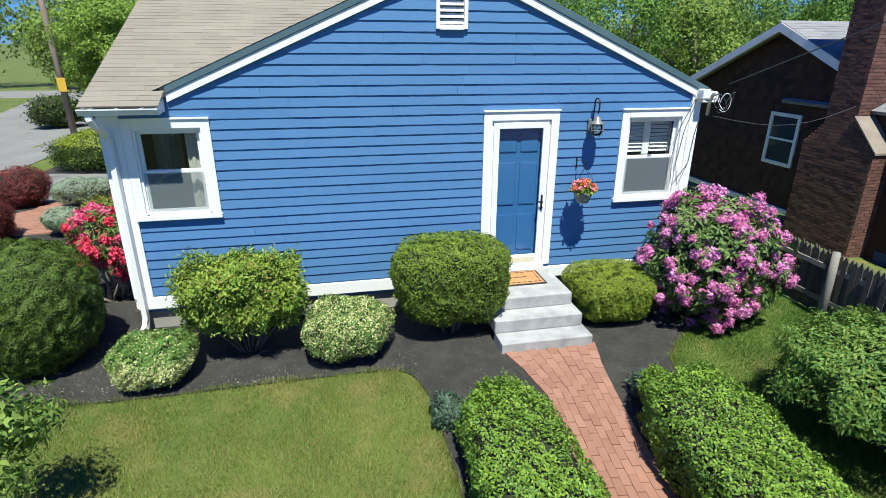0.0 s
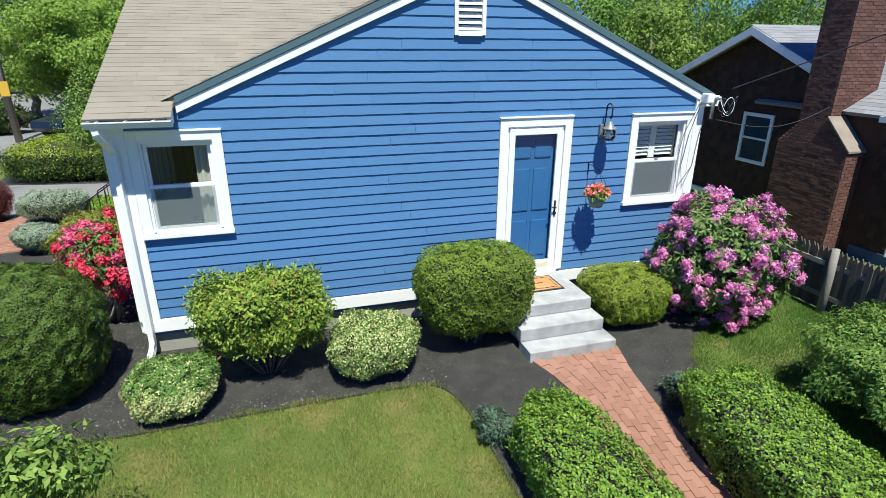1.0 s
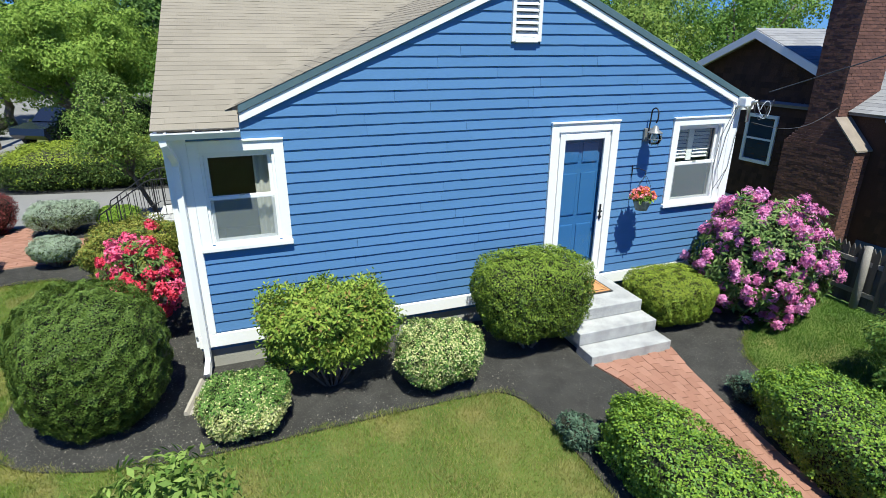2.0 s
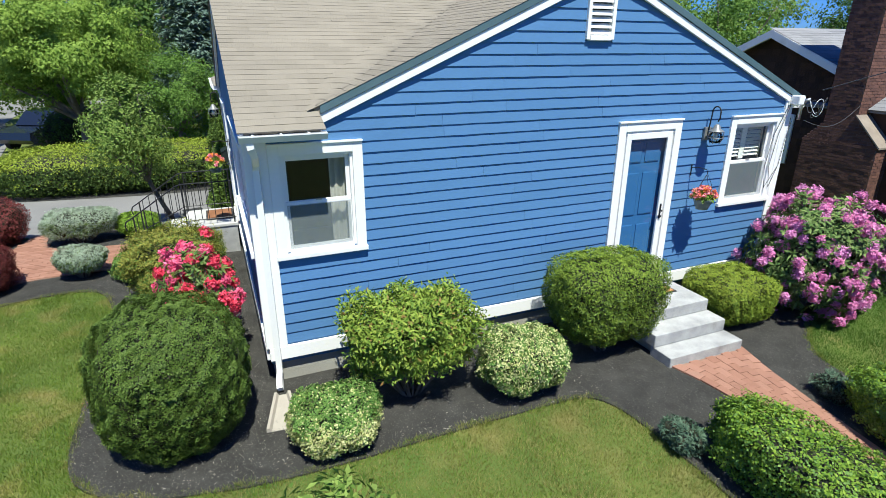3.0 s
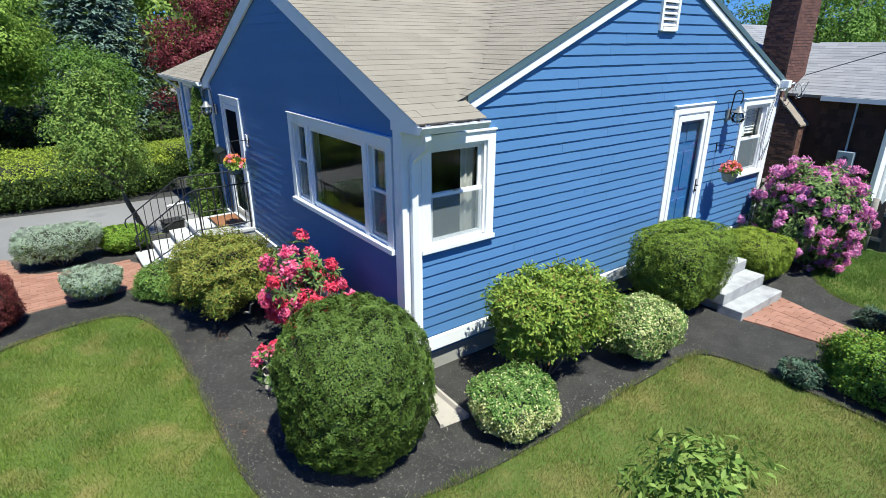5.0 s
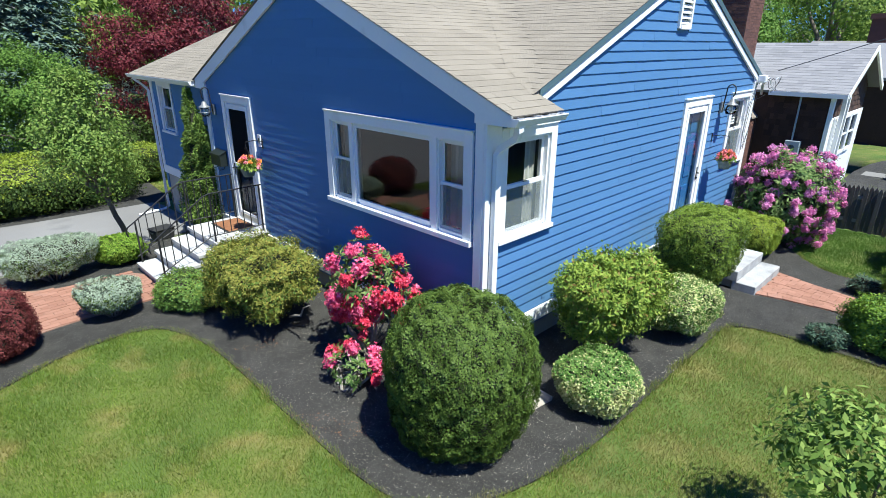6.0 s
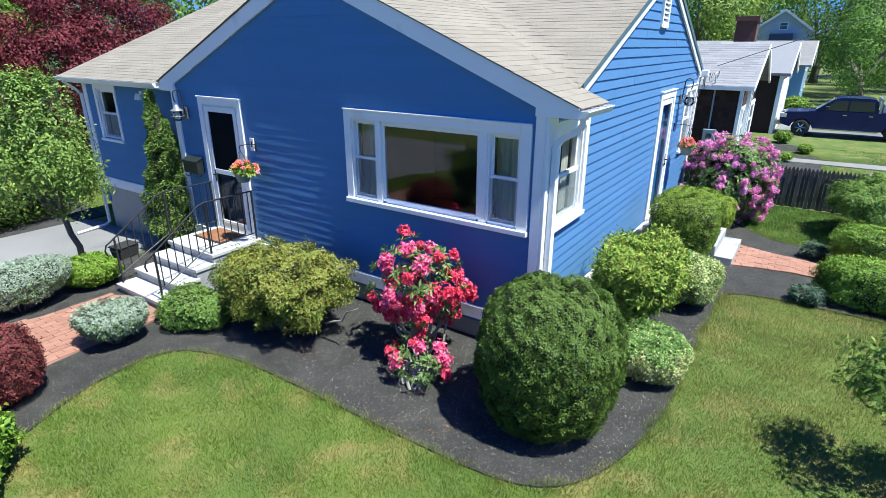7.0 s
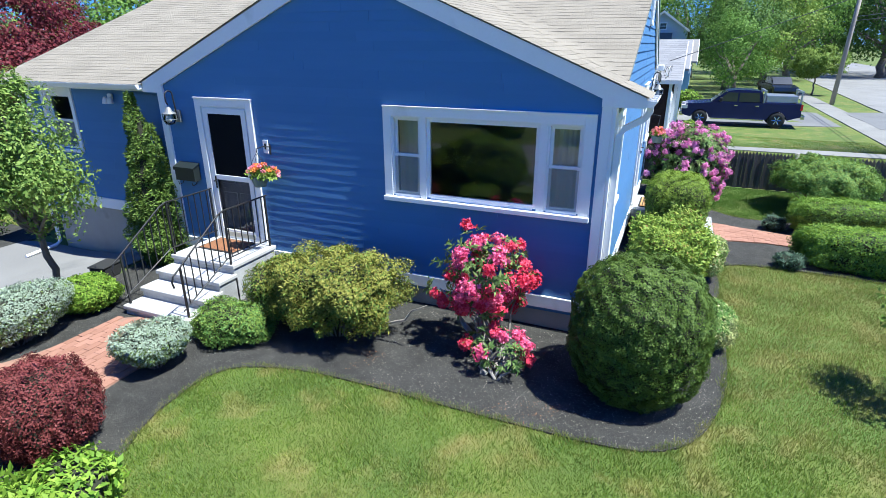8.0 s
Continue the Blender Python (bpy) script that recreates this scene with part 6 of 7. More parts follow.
for y in np.arange(-7.7, 3.1, 2.05):
    bm = bmesh.new()
    tube(bm, [(FX - 0.10, y, gz(FX, y) - 0.2), (FX - 0.10, y, gz(FX, y) + 0.6), (FX - 0.10, y + 0.01, gz(FX, y) + 1.04)], [0.062, 0.058, 0.052], 10)
    part("post", bm, M["wood_lit"], fence, "round post in sunlit-toned wood", smooth=True)
for z in (0.22, 0.72):
    part("rail", boxes((FX - 0.055, FX - 0.013, -7.2, 3.0, gz(FX, 0) + z, gz(FX, 0) + z + 0.08), bevel=0.006), M["wood_lit"], fence, "rail in sunlit-toned wood")


def plain_house(name, x0, x1, y0, y1, g, eave, ridge, along, wall_m, roof_m, label, windows=()):
    """A simple gabled house in the distance: walls, two roof slopes, rake boards, windows."""
    h = thing(name, (0, 0, 0), label, "house")
    bm = boxes((x0, x1, y0, y1, g - 0.3, eave))
    xm, ym = (x0 + x1) / 2, (y0 + y1) / 2
    o = 0.35
    if along == "y":
        prism(bm, [(x0, eave), (x1, eave), (xm, ridge - 0.1)], "y", y0, y1)
        R = [[(x0 - o, y0 - o, eave - 0.05), (xm, y0 - o, ridge), (xm, y1 + o, ridge), (x0 - o, y1 + o, eave - 0.05)], [(x1 + o, y0 - o, eave - 0.05), (x1 + o, y1 + o, eave - 0.05), (xm, y1 + o, ridge), (xm, y0 - o, ridge)]]
    else:
        prism(bm, [(y0, eave), (y1, eave), (ym, ridge - 0.1)], "x", x0, x1)
        R = [[(x0 - o, y0 - o, eave - 0.05), (x1 + o, y0 - o, eave - 0.05), (x1 + o, ym, ridge), (x0 - o, ym, ridge)], [(x0 - o, y1 + o, eave - 0.05), (x0 - o, ym, ridge), (x1 + o, ym, ridge), (x1 + o, y1 + o, eave - 0.05)]]
    part("wall", bm, wall_m, h)
    for r in R:
        pale_roof(r, 0.12, h, "", roof_m)
    bm = bmesh.new()
    if along == "y":
        for a in (x0 - o, x1 + o):
            prism(bm, [(a, eave - 0.06), (xm, ridge - 0.01), (xm, ridge - 0.25), (a, eave - 0.3)], "y", y0 - o - 0.04, y0 - o + 0.02)
    else:
        for a in (y0 - o, y1 + o):
            prism(bm, [(a, eave - 0.06), (ym, ridge - 0.01), (ym, ridge - 0.25), (a, eave - 0.3)], "x", x0 - o - 0.04, x0 - o + 0.02)
    part("rake_board", bm, M["white"], h)
    for w in windows:
        far_window(h, *w)
    return h


h2 = plain_house("neighbour_house", 27.6, 33.6, -0.5, 7.5, -0.7, 2.35, 3.75, "y", M["shake"], M["roof_pale"], "brown house with white porch and pale grey roof", [("y", -0.5, 29.5, 32.0, 0.4, 1.8)])
part("porch_wall", boxes((27.5, 33.6, -0.56, -0.51, -0.8, 1.9), (27.45, 27.6, -0.58, -0.4, -0.8, 2.3)), M["white"], h2)
h3 = plain_house("neighbour_house", 40, 47, -1.0, 7, -0.7, 2.4, 3.9, "y", M["wall_blue"], M["roof_dark"], "grey-blue house with a dark roof", [("y", -1.0, 41.0, 42.2, 0.6, 2.0), ("y", -1.0, 44.5, 45.7, 0.6, 2.0)])
h4 = plain_house("neighbour_house", 62, 72, -0.3, 4.9, -0.7, 4.9, 6.95, "x", M["wall_pale"], M["roof_dark"], "pale blue-grey two-storey house with a gable window", [("x", 62, 1.85, 2.65, 5.0, 5.75)])
part("awning", boxes((61.3, 61.95, 1.2, 3.3, 3.6, 4.7), bevel=0.03), M["navy"], h4, "dark navy awning")
plain_house("neighbour_house", -3.5, 6.5, 62, 70, -0.9, 6.6, 9.6, "x", M["wall_pale"], M["roof_dark"], "pale blue two-storey house far up the street", [("y", 62, -2.5, -1.2, 4.2, 5.9), ("y", 62, 0.4, 1.8, 4.2, 5.9), ("y", 62, 3.2, 4.6, 4.2, 5.9), ("y", 62, -2.5, -1.2, 1.2, 2.9), ("y", 62, 3.2, 4.6, 1.2, 2.9)])
plain_house("neighbour_house", 10, 19, 50, 58, -0.9, 5.2, 8.0, "x", M["wall_cream"], M["roof_dark"], "cream clapboard house behind trees", [("y", 50, 11, 12.4, 2.8, 4.4), ("y", 50, 14.5, 16, 2.8, 4.4)])
part("chimney", boxes((41.2, 42.4, 2.45, 3.8, 2.5, 5.2), (41.1, 42.5, 2.35, 3.9, 5.2, 5.5)), M["brick_wall"], h3, "square brick chimney")

# far side garden, drive and street to the east
solid("road", drape([(10, -26), (150, -36), (150, -21), (75, -14.6), (40, -12.9), (10, -12.2)], 0.05, 4), M["asphalt"], "pale asphalt side street beyond the gardens", "road", "structure")
solid("driveway", drape([(27.0, -0.6), (29.4, -8.9), (36.5, -8.9), (36.0, -0.6)], 0.02, 2), M["drive_grey"], "grey driveway under the parked truck", "driveway", "structure")
solid("driveway", drape([(29.0, -10.5), (28.4, -12.7), (37.8, -12.95), (37.0, -10.5)], 0.05, 2), M["drive_grey"], "grey driveway apron to the street", "driveway", "structure")
solid("pavement", drape([(19.6, -0.6), (20.5, -0.6), (20.7, -8.9), (19.7, -8.9)], 0.03, 2), M["pavement"], "narrow concrete garden path", "pavement", "structure")
solid("pavement", drape([(8, -9.1), (60, -9.6), (60, -11.0), (8, -10.5)], 0.04, 3), M["pavement"], "pale concrete pavement along the street", "pavement", "structure")
# power lines on the street poles
for dy, dz in ((0.0, 0.0), (0.32, 0.25)):
    bm = bmesh.new()
    tube(bm, [Vector((43.7, -11.4 + dy * 0.2, 5.1 + dz)).lerp(Vector((-45, -9.4 + dy, 5.6 + dz)), f) - Vector((0, 0, 0.5 * math.sin(math.pi * f))) for f in np.linspace(0, 1, 24)], 0.02, 5)
    solid("power_line", bm, M["cable"], "black power line strung along the side street", "cable")

solid("mulch_bed", drape(rounded([(14.0, -0.3), (14.0, -2.6), (18, -3.0), (24, -2.4), (24, -0.3)]), 0.02, 1.5), M["mulch"], "dark mulch bed before the neighbour's house", "mulch bed", "structure")


def wheel(parent, x, y, z, r, side):
    w = new("wheel")
    w.parent = parent
    w.matrix_basis = pose(x, y, z, 0, 90, 0)
    bm = bmesh.new()
    lathe(bm, [(r * 0.62, -0.12), (r * 0.92, -0.125), (r, -0.09), (r, 0.09), (r * 0.92, 0.125), (r * 0.62, 0.12)], sides=28)
    part("tyre", bm, M["rubber"], w, smooth=True)
    bm = bmesh.new()
    lathe(bm, [(r * 0.60, -0.10), (r * 0.61, 0.10), (r * 0.5, 0.06), (r * 0.18, 0.07), (0.04, 0.09)], sides=24)
    for k in range(6):
        a = k * math.pi / 3
        c, s = math.cos(a), math.sin(a)
        tube(bm, [(0.05 * c, 0.05 * s, 0.10 * side), (r * 0.56 * c, r * 0.56 * s, 0.115 * side)], 0.035, 6)
    part("rim", bm, M["chrome"], w)


truck = thing("pickup_truck", (28.4, -0.75, gz(28, -4) + 0.03), "dark blue crew-cab pickup truck with a ladder rack", "truck", turn=-90)
# truck runs along its own x, nose at x = 0; near side at y = -1
def body_prism(name, prof, y0, y1, material, label="", bevel=0.04):
    bm = bmesh.new()
    prism(bm, prof, "y", y0, y1)
    bmesh.ops.bevel(bm, geom=list(bm.edges), offset=bevel, segments=2, affect="EDGES")
    return part(name, bm, material, truck, label, smooth=False)


def arch(cx, r, n=9):
    return [(cx + r * math.cos(a), 0.42 + r * math.sin(a)) for a in np.linspace(math.pi, 0, n)]


prof = [(0.05, 0.55), (0.02, 0.95), (0.25, 1.14), (1.55, 1.22), (1.62, 1.25), (3.95, 1.25), (4.0, 1.28), (5.75, 1.28), (5.80, 0.60), (5.2, 0.45)] + arch(4.72, 0.46)[::-1] + [(4.2, 0.42), (1.5, 0.42)] + arch(0.98, 0.46)[::-1] + [(0.4, 0.45)]
body_prism("body", prof, -0.98, 0.98, M["truck_blue"], bevel=0.03)
body_prism("cab", [(1.45, 1.22), (2.15, 1.82), (2.5, 1.90), (3.6, 1.90), (3.85, 1.84), (3.98, 1.24)], -0.86, 0.86, M["truck_blue"], bevel=0.06)
for s in (-1, 1):
    for x0, x1, t0, t1 in ((1.80, 2.72, 2.22, 2.72), (2.80, 3.80, 2.80, 3.72)):
        bm = bmesh.new()
        prism(bm, [(x0, 1.30), (x1, 1.30), (t1, 1.77), (t0, 1.77)], "y", s * 0.862, s * 0.875)
        part("side_window", bm, M["far_glass"], truck)
    part("mirror", boxes((1.85, 2.0, s * 0.98, s * 1.18, 1.30, 1.50), bevel=0.03) if s > 0 else boxes((1.85, 2.0, -1.18, -0.98, 1.30, 1.50), bevel=0.03), M["rubber"], truck)
    for x in (2.70, 3.72):
        part("door_handle", boxes((x - 0.10, x + 0.06, min(s * 0.981, s * 1.0), max(s * 0.981, s * 1.0), 1.09, 1.13)), M["chrome"], truck)
    part("sill_step", boxes((1.5, 4.1, min(s * 0.9, s * 1.05), max(s * 0.9, s * 1.05), 0.36, 0.42)), M["chrome"], truck)
    part("tail_light", boxes((5.70, 5.81, min(s * 0.80, s * 0.985), max(s * 0.80, s * 0.985), 0.95, 1.25), bevel=0.01), M["lamp_red"], truck)
    part("headlight", boxes((0.0, 0.30, min(s * 0.60, s * 0.985), max(s * 0.60, s * 0.985), 0.86, 1.06), bevel=0.02), M["lampglass_solid"], truck)
bm = bmesh.new()
prism(bm, [(1.50, 1.26), (2.16, 1.80), (2.14, 1.815), (1.47, 1.28)], "y", -0.74, 0.74)
part("windscreen", bm, M["far_glass"], truck)
part("front_bumper", boxes((-0.10, 0.12, -0.95, 0.95, 0.48, 0.72), bevel=0.03), M["chrome"], truck)
part("rear_bumper", boxes((5.78, 5.98, -0.95, 0.95, 0.50, 0.70), bevel=0.03), M["chrome"], truck)
part("grille", boxes((-0.02, 0.06, -0.58, 0.58, 0.76, 1.08), bevel=0.015), M["chrome"], truck)
part("tool_box", boxes((4.1, 5.55, -0.80, 0.80, 1.29, 1.66), bevel=0.03), M["steel"], truck, "grey metal box in the bed")
for x in (4.0, 5.68):
    bm = boxes((x - 0.04, x + 0.04, -0.92, -0.84, 1.28, 1.84), (x - 0.04, x + 0.04, 0.84, 0.92, 1.28, 1.84), (x - 0.05, x + 0.05, -0.95, 0.95, 1.84, 1.92))
    part("ladder_rack", bm, M["steel"], truck)
for x in (0.98, 4.72):
    for s in (-1, 1):
        w = new("wheel")
        w.parent = truck
        w.matrix_basis = pose(x, s * 0.86, 0.40, -90 * s, 0, 0)
        bm = bmesh.new()
        lathe(bm, [(0.25, -0.12), (0.37, -0.125), (0.40, -0.09), (0.40, 0.09), (0.37, 0.125), (0.25, 0.12)], sides=28)
        part("tyre", bm, M["rubber"], w, smooth=True)
        bm = bmesh.new()
        lathe(bm, [(0.245, -0.10), (0.25, 0.10), (0.20, 0.07), (0.07, 0.08), (0.03, 0.10)], sides=24)
        for k in range(6):
            c, sn = math.cos(k * math.pi / 3), math.sin(k * math.pi / 3)
            tube(bm, [(0.04 * c, 0.04 * sn, 0.105), (0.23 * c, 0.23 * sn, 0.118)], 0.028, 6)
        part("rim", bm, M["chrome"], w)


def car(at, turn, paint, label):
    """A plain saloon or SUV in the distance, nose at x = 0."""
    c = thing("car", at, label, "car", turn=turn)
    bm = bmesh.new()
    pf = [(0.0, 0.55), (0.05, 0.85), (1.1, 1.0), (4.4, 1.02), (4.55, 0.6), (4.3, 0.35)] + [(3.6 + 0.38 * math.cos(a), 0.33 + 0.38 * math.sin(a)) for a in np.linspace(0, math.pi, 7)] + \
         [(0.85 + 0.38 * math.cos(a), 0.33 + 0.38 * math.sin(a)) for a in np.linspace(0, math.pi, 7)] + [(0.2, 0.35)]
    prism(bm, pf, "y", -0.9, 0.9)
    part("body", bm, paint, c)
    bm = bmesh.new()
    prism(bm, [(1.05, 1.0), (1.75, 1.58), (3.9, 1.62), (4.4, 1.02)], "y", -0.78, 0.78)
    bmesh.ops.bevel(bm, geom=list(bm.edges), offset=0.06, segments=2, affect="EDGES")
    part("cabin", bm, paint, c)
    for s in (-1, 1):
        for x0, x1, t0, t1 in ((1.35, 2.35, 1.85, 2.35), (2.45, 3.5, 2.45, 3.5)):
            bm = bmesh.new()
            prism(bm, [(x0, 1.08), (x1, 1.08), (t1, 1.52), (t0, 1.52)], "y", s * 0.782, s * 0.79)
            part("side_window", bm, M["far_glass"], c)
        for x in (0.85, 3.6):
            bm = bmesh.new()
            tube(bm, [(x, s * 0.70, 0.33), (x, s * 0.92, 0.33)], 0.33, 20)
            part("wheel", bm, M["rubber"], c)
        part("lamp", boxes((4.42, 4.56, min(s * 0.55, s * 0.88), max(s * 0.55, s * 0.88), 0.72, 0.92)), M["lamp_red"], c)
    bm = bmesh.new()
    prism(bm, [(4.02, 1.52), (4.40, 1.08), (4.43, 1.09), (4.05, 1.54)], "y", -0.68, 0.68)
    part("rear_window", bm, M["far_glass"], c)
    return c


car((-8.2, 22.6, gz(-8.2, 22) + 0.03), 60, M["car_dark"], "dark SUV parked at the roadside behind the hedge")
car((47, -8.5, gz(47, -9) + 0.03), 10, M["car_dark"], "dark car parked under the far trees")


M["pole_grey"] = mat("silvered_pole", (0.29, 0.25, 0.205), (0.38, 0.335, 0.285), rough=0.9, var=0.2, fine=50, bump=0.4, stretch=(5, 5, 0.4))


def pole(name, at, h, lean, label):
    p = thing(name, at, label, "utility pole")
    bm = bmesh.new()
    tube(bm, [(0, 0, -0.3), (lean[0] * 0.5, lean[1] * 0.5, h * 0.5), (lean[0], lean[1], h)], [0.16, 0.14, 0.11], 12)
    part("shaft", bm, M["pole"], p, smooth=True)
    return p


p1 = pole("utility_pole", (-9.6, 23.2, gz(-9.6, 23.2)), 10, (-0.3, 0.3), "brown wooden utility pole with a yellow marker")
part("marker", boxes((-0.18, 0.20, -0.20, -0.15, 2.1, 2.75), bevel=0.02), M["yellow"], p1, "yellow marker tag")
part("bracket", boxes((0.1, 0.7, -0.05, 0.05, 2.2, 2.3)), M["iron"], p1)
p2 = pole("utility_pole", (43, -11.0, gz(43, -11)), 11, (0.8, -0.42), "leaning weathered grey wooden utility pole by the street")
for ch in p2.children:
    ch.data.materials[0] = M["pole_grey"]
tree("young_street_tree", on(52, -11.2), 1.4, 0.07, (0, 0, 2.6), (1.9, 2.0, 1.3), M["leaf_tree"], "young street tree beside the pole", clumps=60, per=180, leaf=(0.20, 0.08), clump_r=0.5, seed=97)

# clipped hedge across the drive; flank shade is in the leaf colour
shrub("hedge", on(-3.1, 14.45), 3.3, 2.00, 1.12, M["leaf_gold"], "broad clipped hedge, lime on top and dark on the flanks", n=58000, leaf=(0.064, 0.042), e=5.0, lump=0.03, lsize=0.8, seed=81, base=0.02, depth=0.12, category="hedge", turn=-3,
      second=(M["leaf_shade"], 0.04, 0.97, "dark leaves with flank shade in their colour"))
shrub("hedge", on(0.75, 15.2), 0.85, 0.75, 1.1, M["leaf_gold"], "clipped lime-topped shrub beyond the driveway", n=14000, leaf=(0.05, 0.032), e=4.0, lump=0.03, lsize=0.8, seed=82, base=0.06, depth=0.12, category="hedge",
      second=(M["leaf_shade"], 0.05, 0.9, "dark leaves with flank shade in their colour"))
# dark strip along the hedge foot, in the mulch material
solid("mulch_bed", drape([(-6.9, 12.35), (-2.5, 12.18), (0.6, 11.95), (0.9, 15.2), (-6.8, 16.6)], 0.026, 0.8), M["mulch"], "dark strip under the clipped hedge", "mulch bed", "structure")

# added dark shrubs; the shade under the trees is in their leaf colour
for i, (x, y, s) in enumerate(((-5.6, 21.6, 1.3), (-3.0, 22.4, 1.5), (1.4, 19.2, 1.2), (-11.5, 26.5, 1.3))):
    shrub("garden_shrub", on(x, y), s, s * 0.8, s * 1.3, M["leaf_shade"], "added dark green shrub, tree shade in its leaf colour", n=5000, leaf=(0.10 * s, 0.05 * s), e=2.1, lump=0.15, lsize=s * 0.6, seed=320 + i, base=0.05, depth=0.3, group="shaded shrubs")

# trees, nearer ones leafier
tree("shade_tree", on(-4.7, 18.5), 1.6, 0.16, (0.0, 0, 4.05), (2.7, 2.4, 1.9), M["leaf_sunny"], "wide bright green shade tree behind the hedge", clumps=130, per=420, leaf=(0.13, 0.055), clump_r=0.62, seed=91, droop=0.5)
tree("shade_tree", on(-1.4, 17.5), 1.2, 0.10, (0.2, 0, 2.4), (1.3, 1.2, 1.7), M["leaf_far"], "dark leafy tree beyond the drive", clumps=60, per=300, leaf=(0.10, 0.04), clump_r=0.55, seed=92)
tree("red_maple", on(4.3, 19.6), 1.2, 0.16, (0, 0, 3.6), (3.3, 2.6, 3.1), M["leaf_maple"], "dark purple-red maple behind the wing", clumps=120, per=420, leaf=(0.12, 0.055), clump_r=0.70, seed=93, droop=0.3)


def spruce(name, at, h, r, label, seed, n=26000):
    t = thing(name, at, label, "conifer")
    rr = np.random.default_rng(seed)
    bm = bmesh.new()
    tube(bm, [(0, 0, -0.1), (0, 0, h * 0.95)], [0.18, 0.02], 8)
    part("trunk", bm, M["bark"], t)
    tiers = 26
    ti = rr.integers(0, tiers, n)
    zf = (ti + 0.5) / tiers
    nb_ = 9
    az = (rr.integers(0, nb_, n) + 0.37 * ti) * 2 * math.pi / nb_ + rr.normal(size=n) * 0.13
    f = rr.uniform(0.1, 1, n) ** 0.7
    rad = r * (1 - zf) ** 0.85 * f + 0.05
    P = np.stack([np.cos(az) * rad, np.sin(az) * rad, h * (0.06 + 0.94 * zf) - 0.28 * rad + rr.normal(size=n) * 0.07], 1)
    Nn = unit(np.stack([np.cos(az) * 0.4, np.sin(az) * 0.4, np.ones(n)], 1))
    part("crown", quad_mesh("crown", leaf_quads(P, Nn, 0.24, 0.07, (-0.2, 0.6), 0.1, seed=seed), M["leaf_spruce"]), None, t)
    return t


spruce("blue_spruce", on(-0.3, 21.2), 10.0, 2.9, "blue-green spruce beside the maple", 95, 34000)
spruce("blue_spruce", on(7.5, 26.0), 9.0, 2.8, "blue-green spruce behind the maple", 96, 18000)

far = [(88, -26, 13), (97, -20, 13), (58, 9.5, 9), (76, 9, 11), (-3, 30, 5.5), (2, 33, 6.5), (6.5, 38, 7), (-12, 33, 5), (-7, 31, 4.6), (-16, 58, 9), (-24, 60, 9), (-33, 58, 10), (-42, 50, 10), (-9, 56, 8), (-4, 42, 6), (12, 34, 6.5), (18, 33, 6.5), (24, 35, 7), (30, 33, 7), (36, 35, 7), (43, 30, 7), (20, 25, 5.5),
       (27, 26, 6), (34, 24, 6), (50, 24, 7), (58, 18, 7.5), (66, 16, 8), (13, 46, 8), (48, -4.6, 4.6), (56, -4.5, 6.5), (64, -8.5, 7.5), (74, -12, 8.5), (84, -24, 10), (76, -1, 9), (92, -8, 11), (100, -34, 11),
       (108, -20, 11), (84, 8, 10), (46, 14, 6.5), (-28, 40, 7), (-26, 22, 6.5), (-24, 6, 6), (-23, -8, 6), (-14, -26, 6), (2, -28, 6), (16, -30, 6), (-26, -20, 6)]
for i, (x, y, s) in enumerate(far):
    k = 0.76 if (x > 10 and y < 37) or x > 45 else 1.0
    # trees beyond the side street get the dark leaf as under-tree shade
    tree("street_tree", on(x, y), s * 0.35, 0.05 * s, (0, 0, s * 0.85), (s * 0.62, s * 0.6, s * 0.62), M["leaf_far_dark"] if x > 80 and y < -15 else (M["leaf_tree"], M["leaf_far"], M["leaf_tree"], M["leaf_far"], M["leaf_far_dark"])[i % 5], "full green deciduous tree in the distance",
         clumps=60, per=(40 if x < -20 or y < -25 else 190 if (x > 10 and y < 37) or x > 45 else 135), leaf=(0.066 * s * k, 0.040 * s * k), clump_r=0.22 * s, seed=200 + i, limbs=7, group="distant trees", far_off=True)
for i, (x, y, s) in enumerate(((-17.5, 2, 1.4), (-17.8, -2.5, 1.2), (-17.2, 6.5, 1.3), (24.5, -1.2, 0.4), (19.5, -1.6, 0.28), (22, -2.2, 0.3), (36.2, -1.0, 0.9))):
    shrub("garden_shrub", on(x, y), s, s * 0.9, s * 1.3, M["leaf_hedge"], "loose green garden shrub in the distance", n=2500, leaf=(0.16 * s, 0.09 * s), e=2.1, lump=0.15, lsize=s * 0.6, seed=300 + i, base=0.05, depth=0.3, group="far shrubs")

# ---- boards, shingles, bricks, grass and bark: the small pieces ----
def board_mesh(axis, out, u0b, u1b, u0t, u1t, z0, z1, butt, head, bow):
    """A clapboard, thick at its lower edge and a little wavy; the ends may slant under a rake."""
    n = max(1, int((u1b - u0b) / 0.12))
    bm = bmesh.new()
    rows = []
    for i in range(n + 1):
        f = i / n
        ub, ut = u0b + (u1b - u0b) * f, u0t + (u1t - u0t) * f
        k = bow * math.sin(ub * 7.3 + z0 * 40) * math.sin(ub * 2.9 + z0 * 17)
        dz = 0.0011 * math.sin(ub * 13.7 + z0 * 61) + 0.0008 * math.sin(ub * 31 + z0 * 23)
        prof = ((ub, 0.0, z0 + dz), (ub, butt + k, z0 + dz), (ut, head, z1), (ut, 0.0, z1))
        rows.append([bm.verts.new((u, out * d, z) if axis == "y" else (out * d, u, z)) for u, d, z in prof])
    for a, b in zip(rows, rows[1:]):
        for j in range(3):
            bm.faces.new((a[j], a[j + 1], b[j + 1], b[j]))
    bm.faces.new(rows[0])
    bm.faces.new(rows[-1][::-1])
    return mesh_of("clapboard", bm, M["siding"])


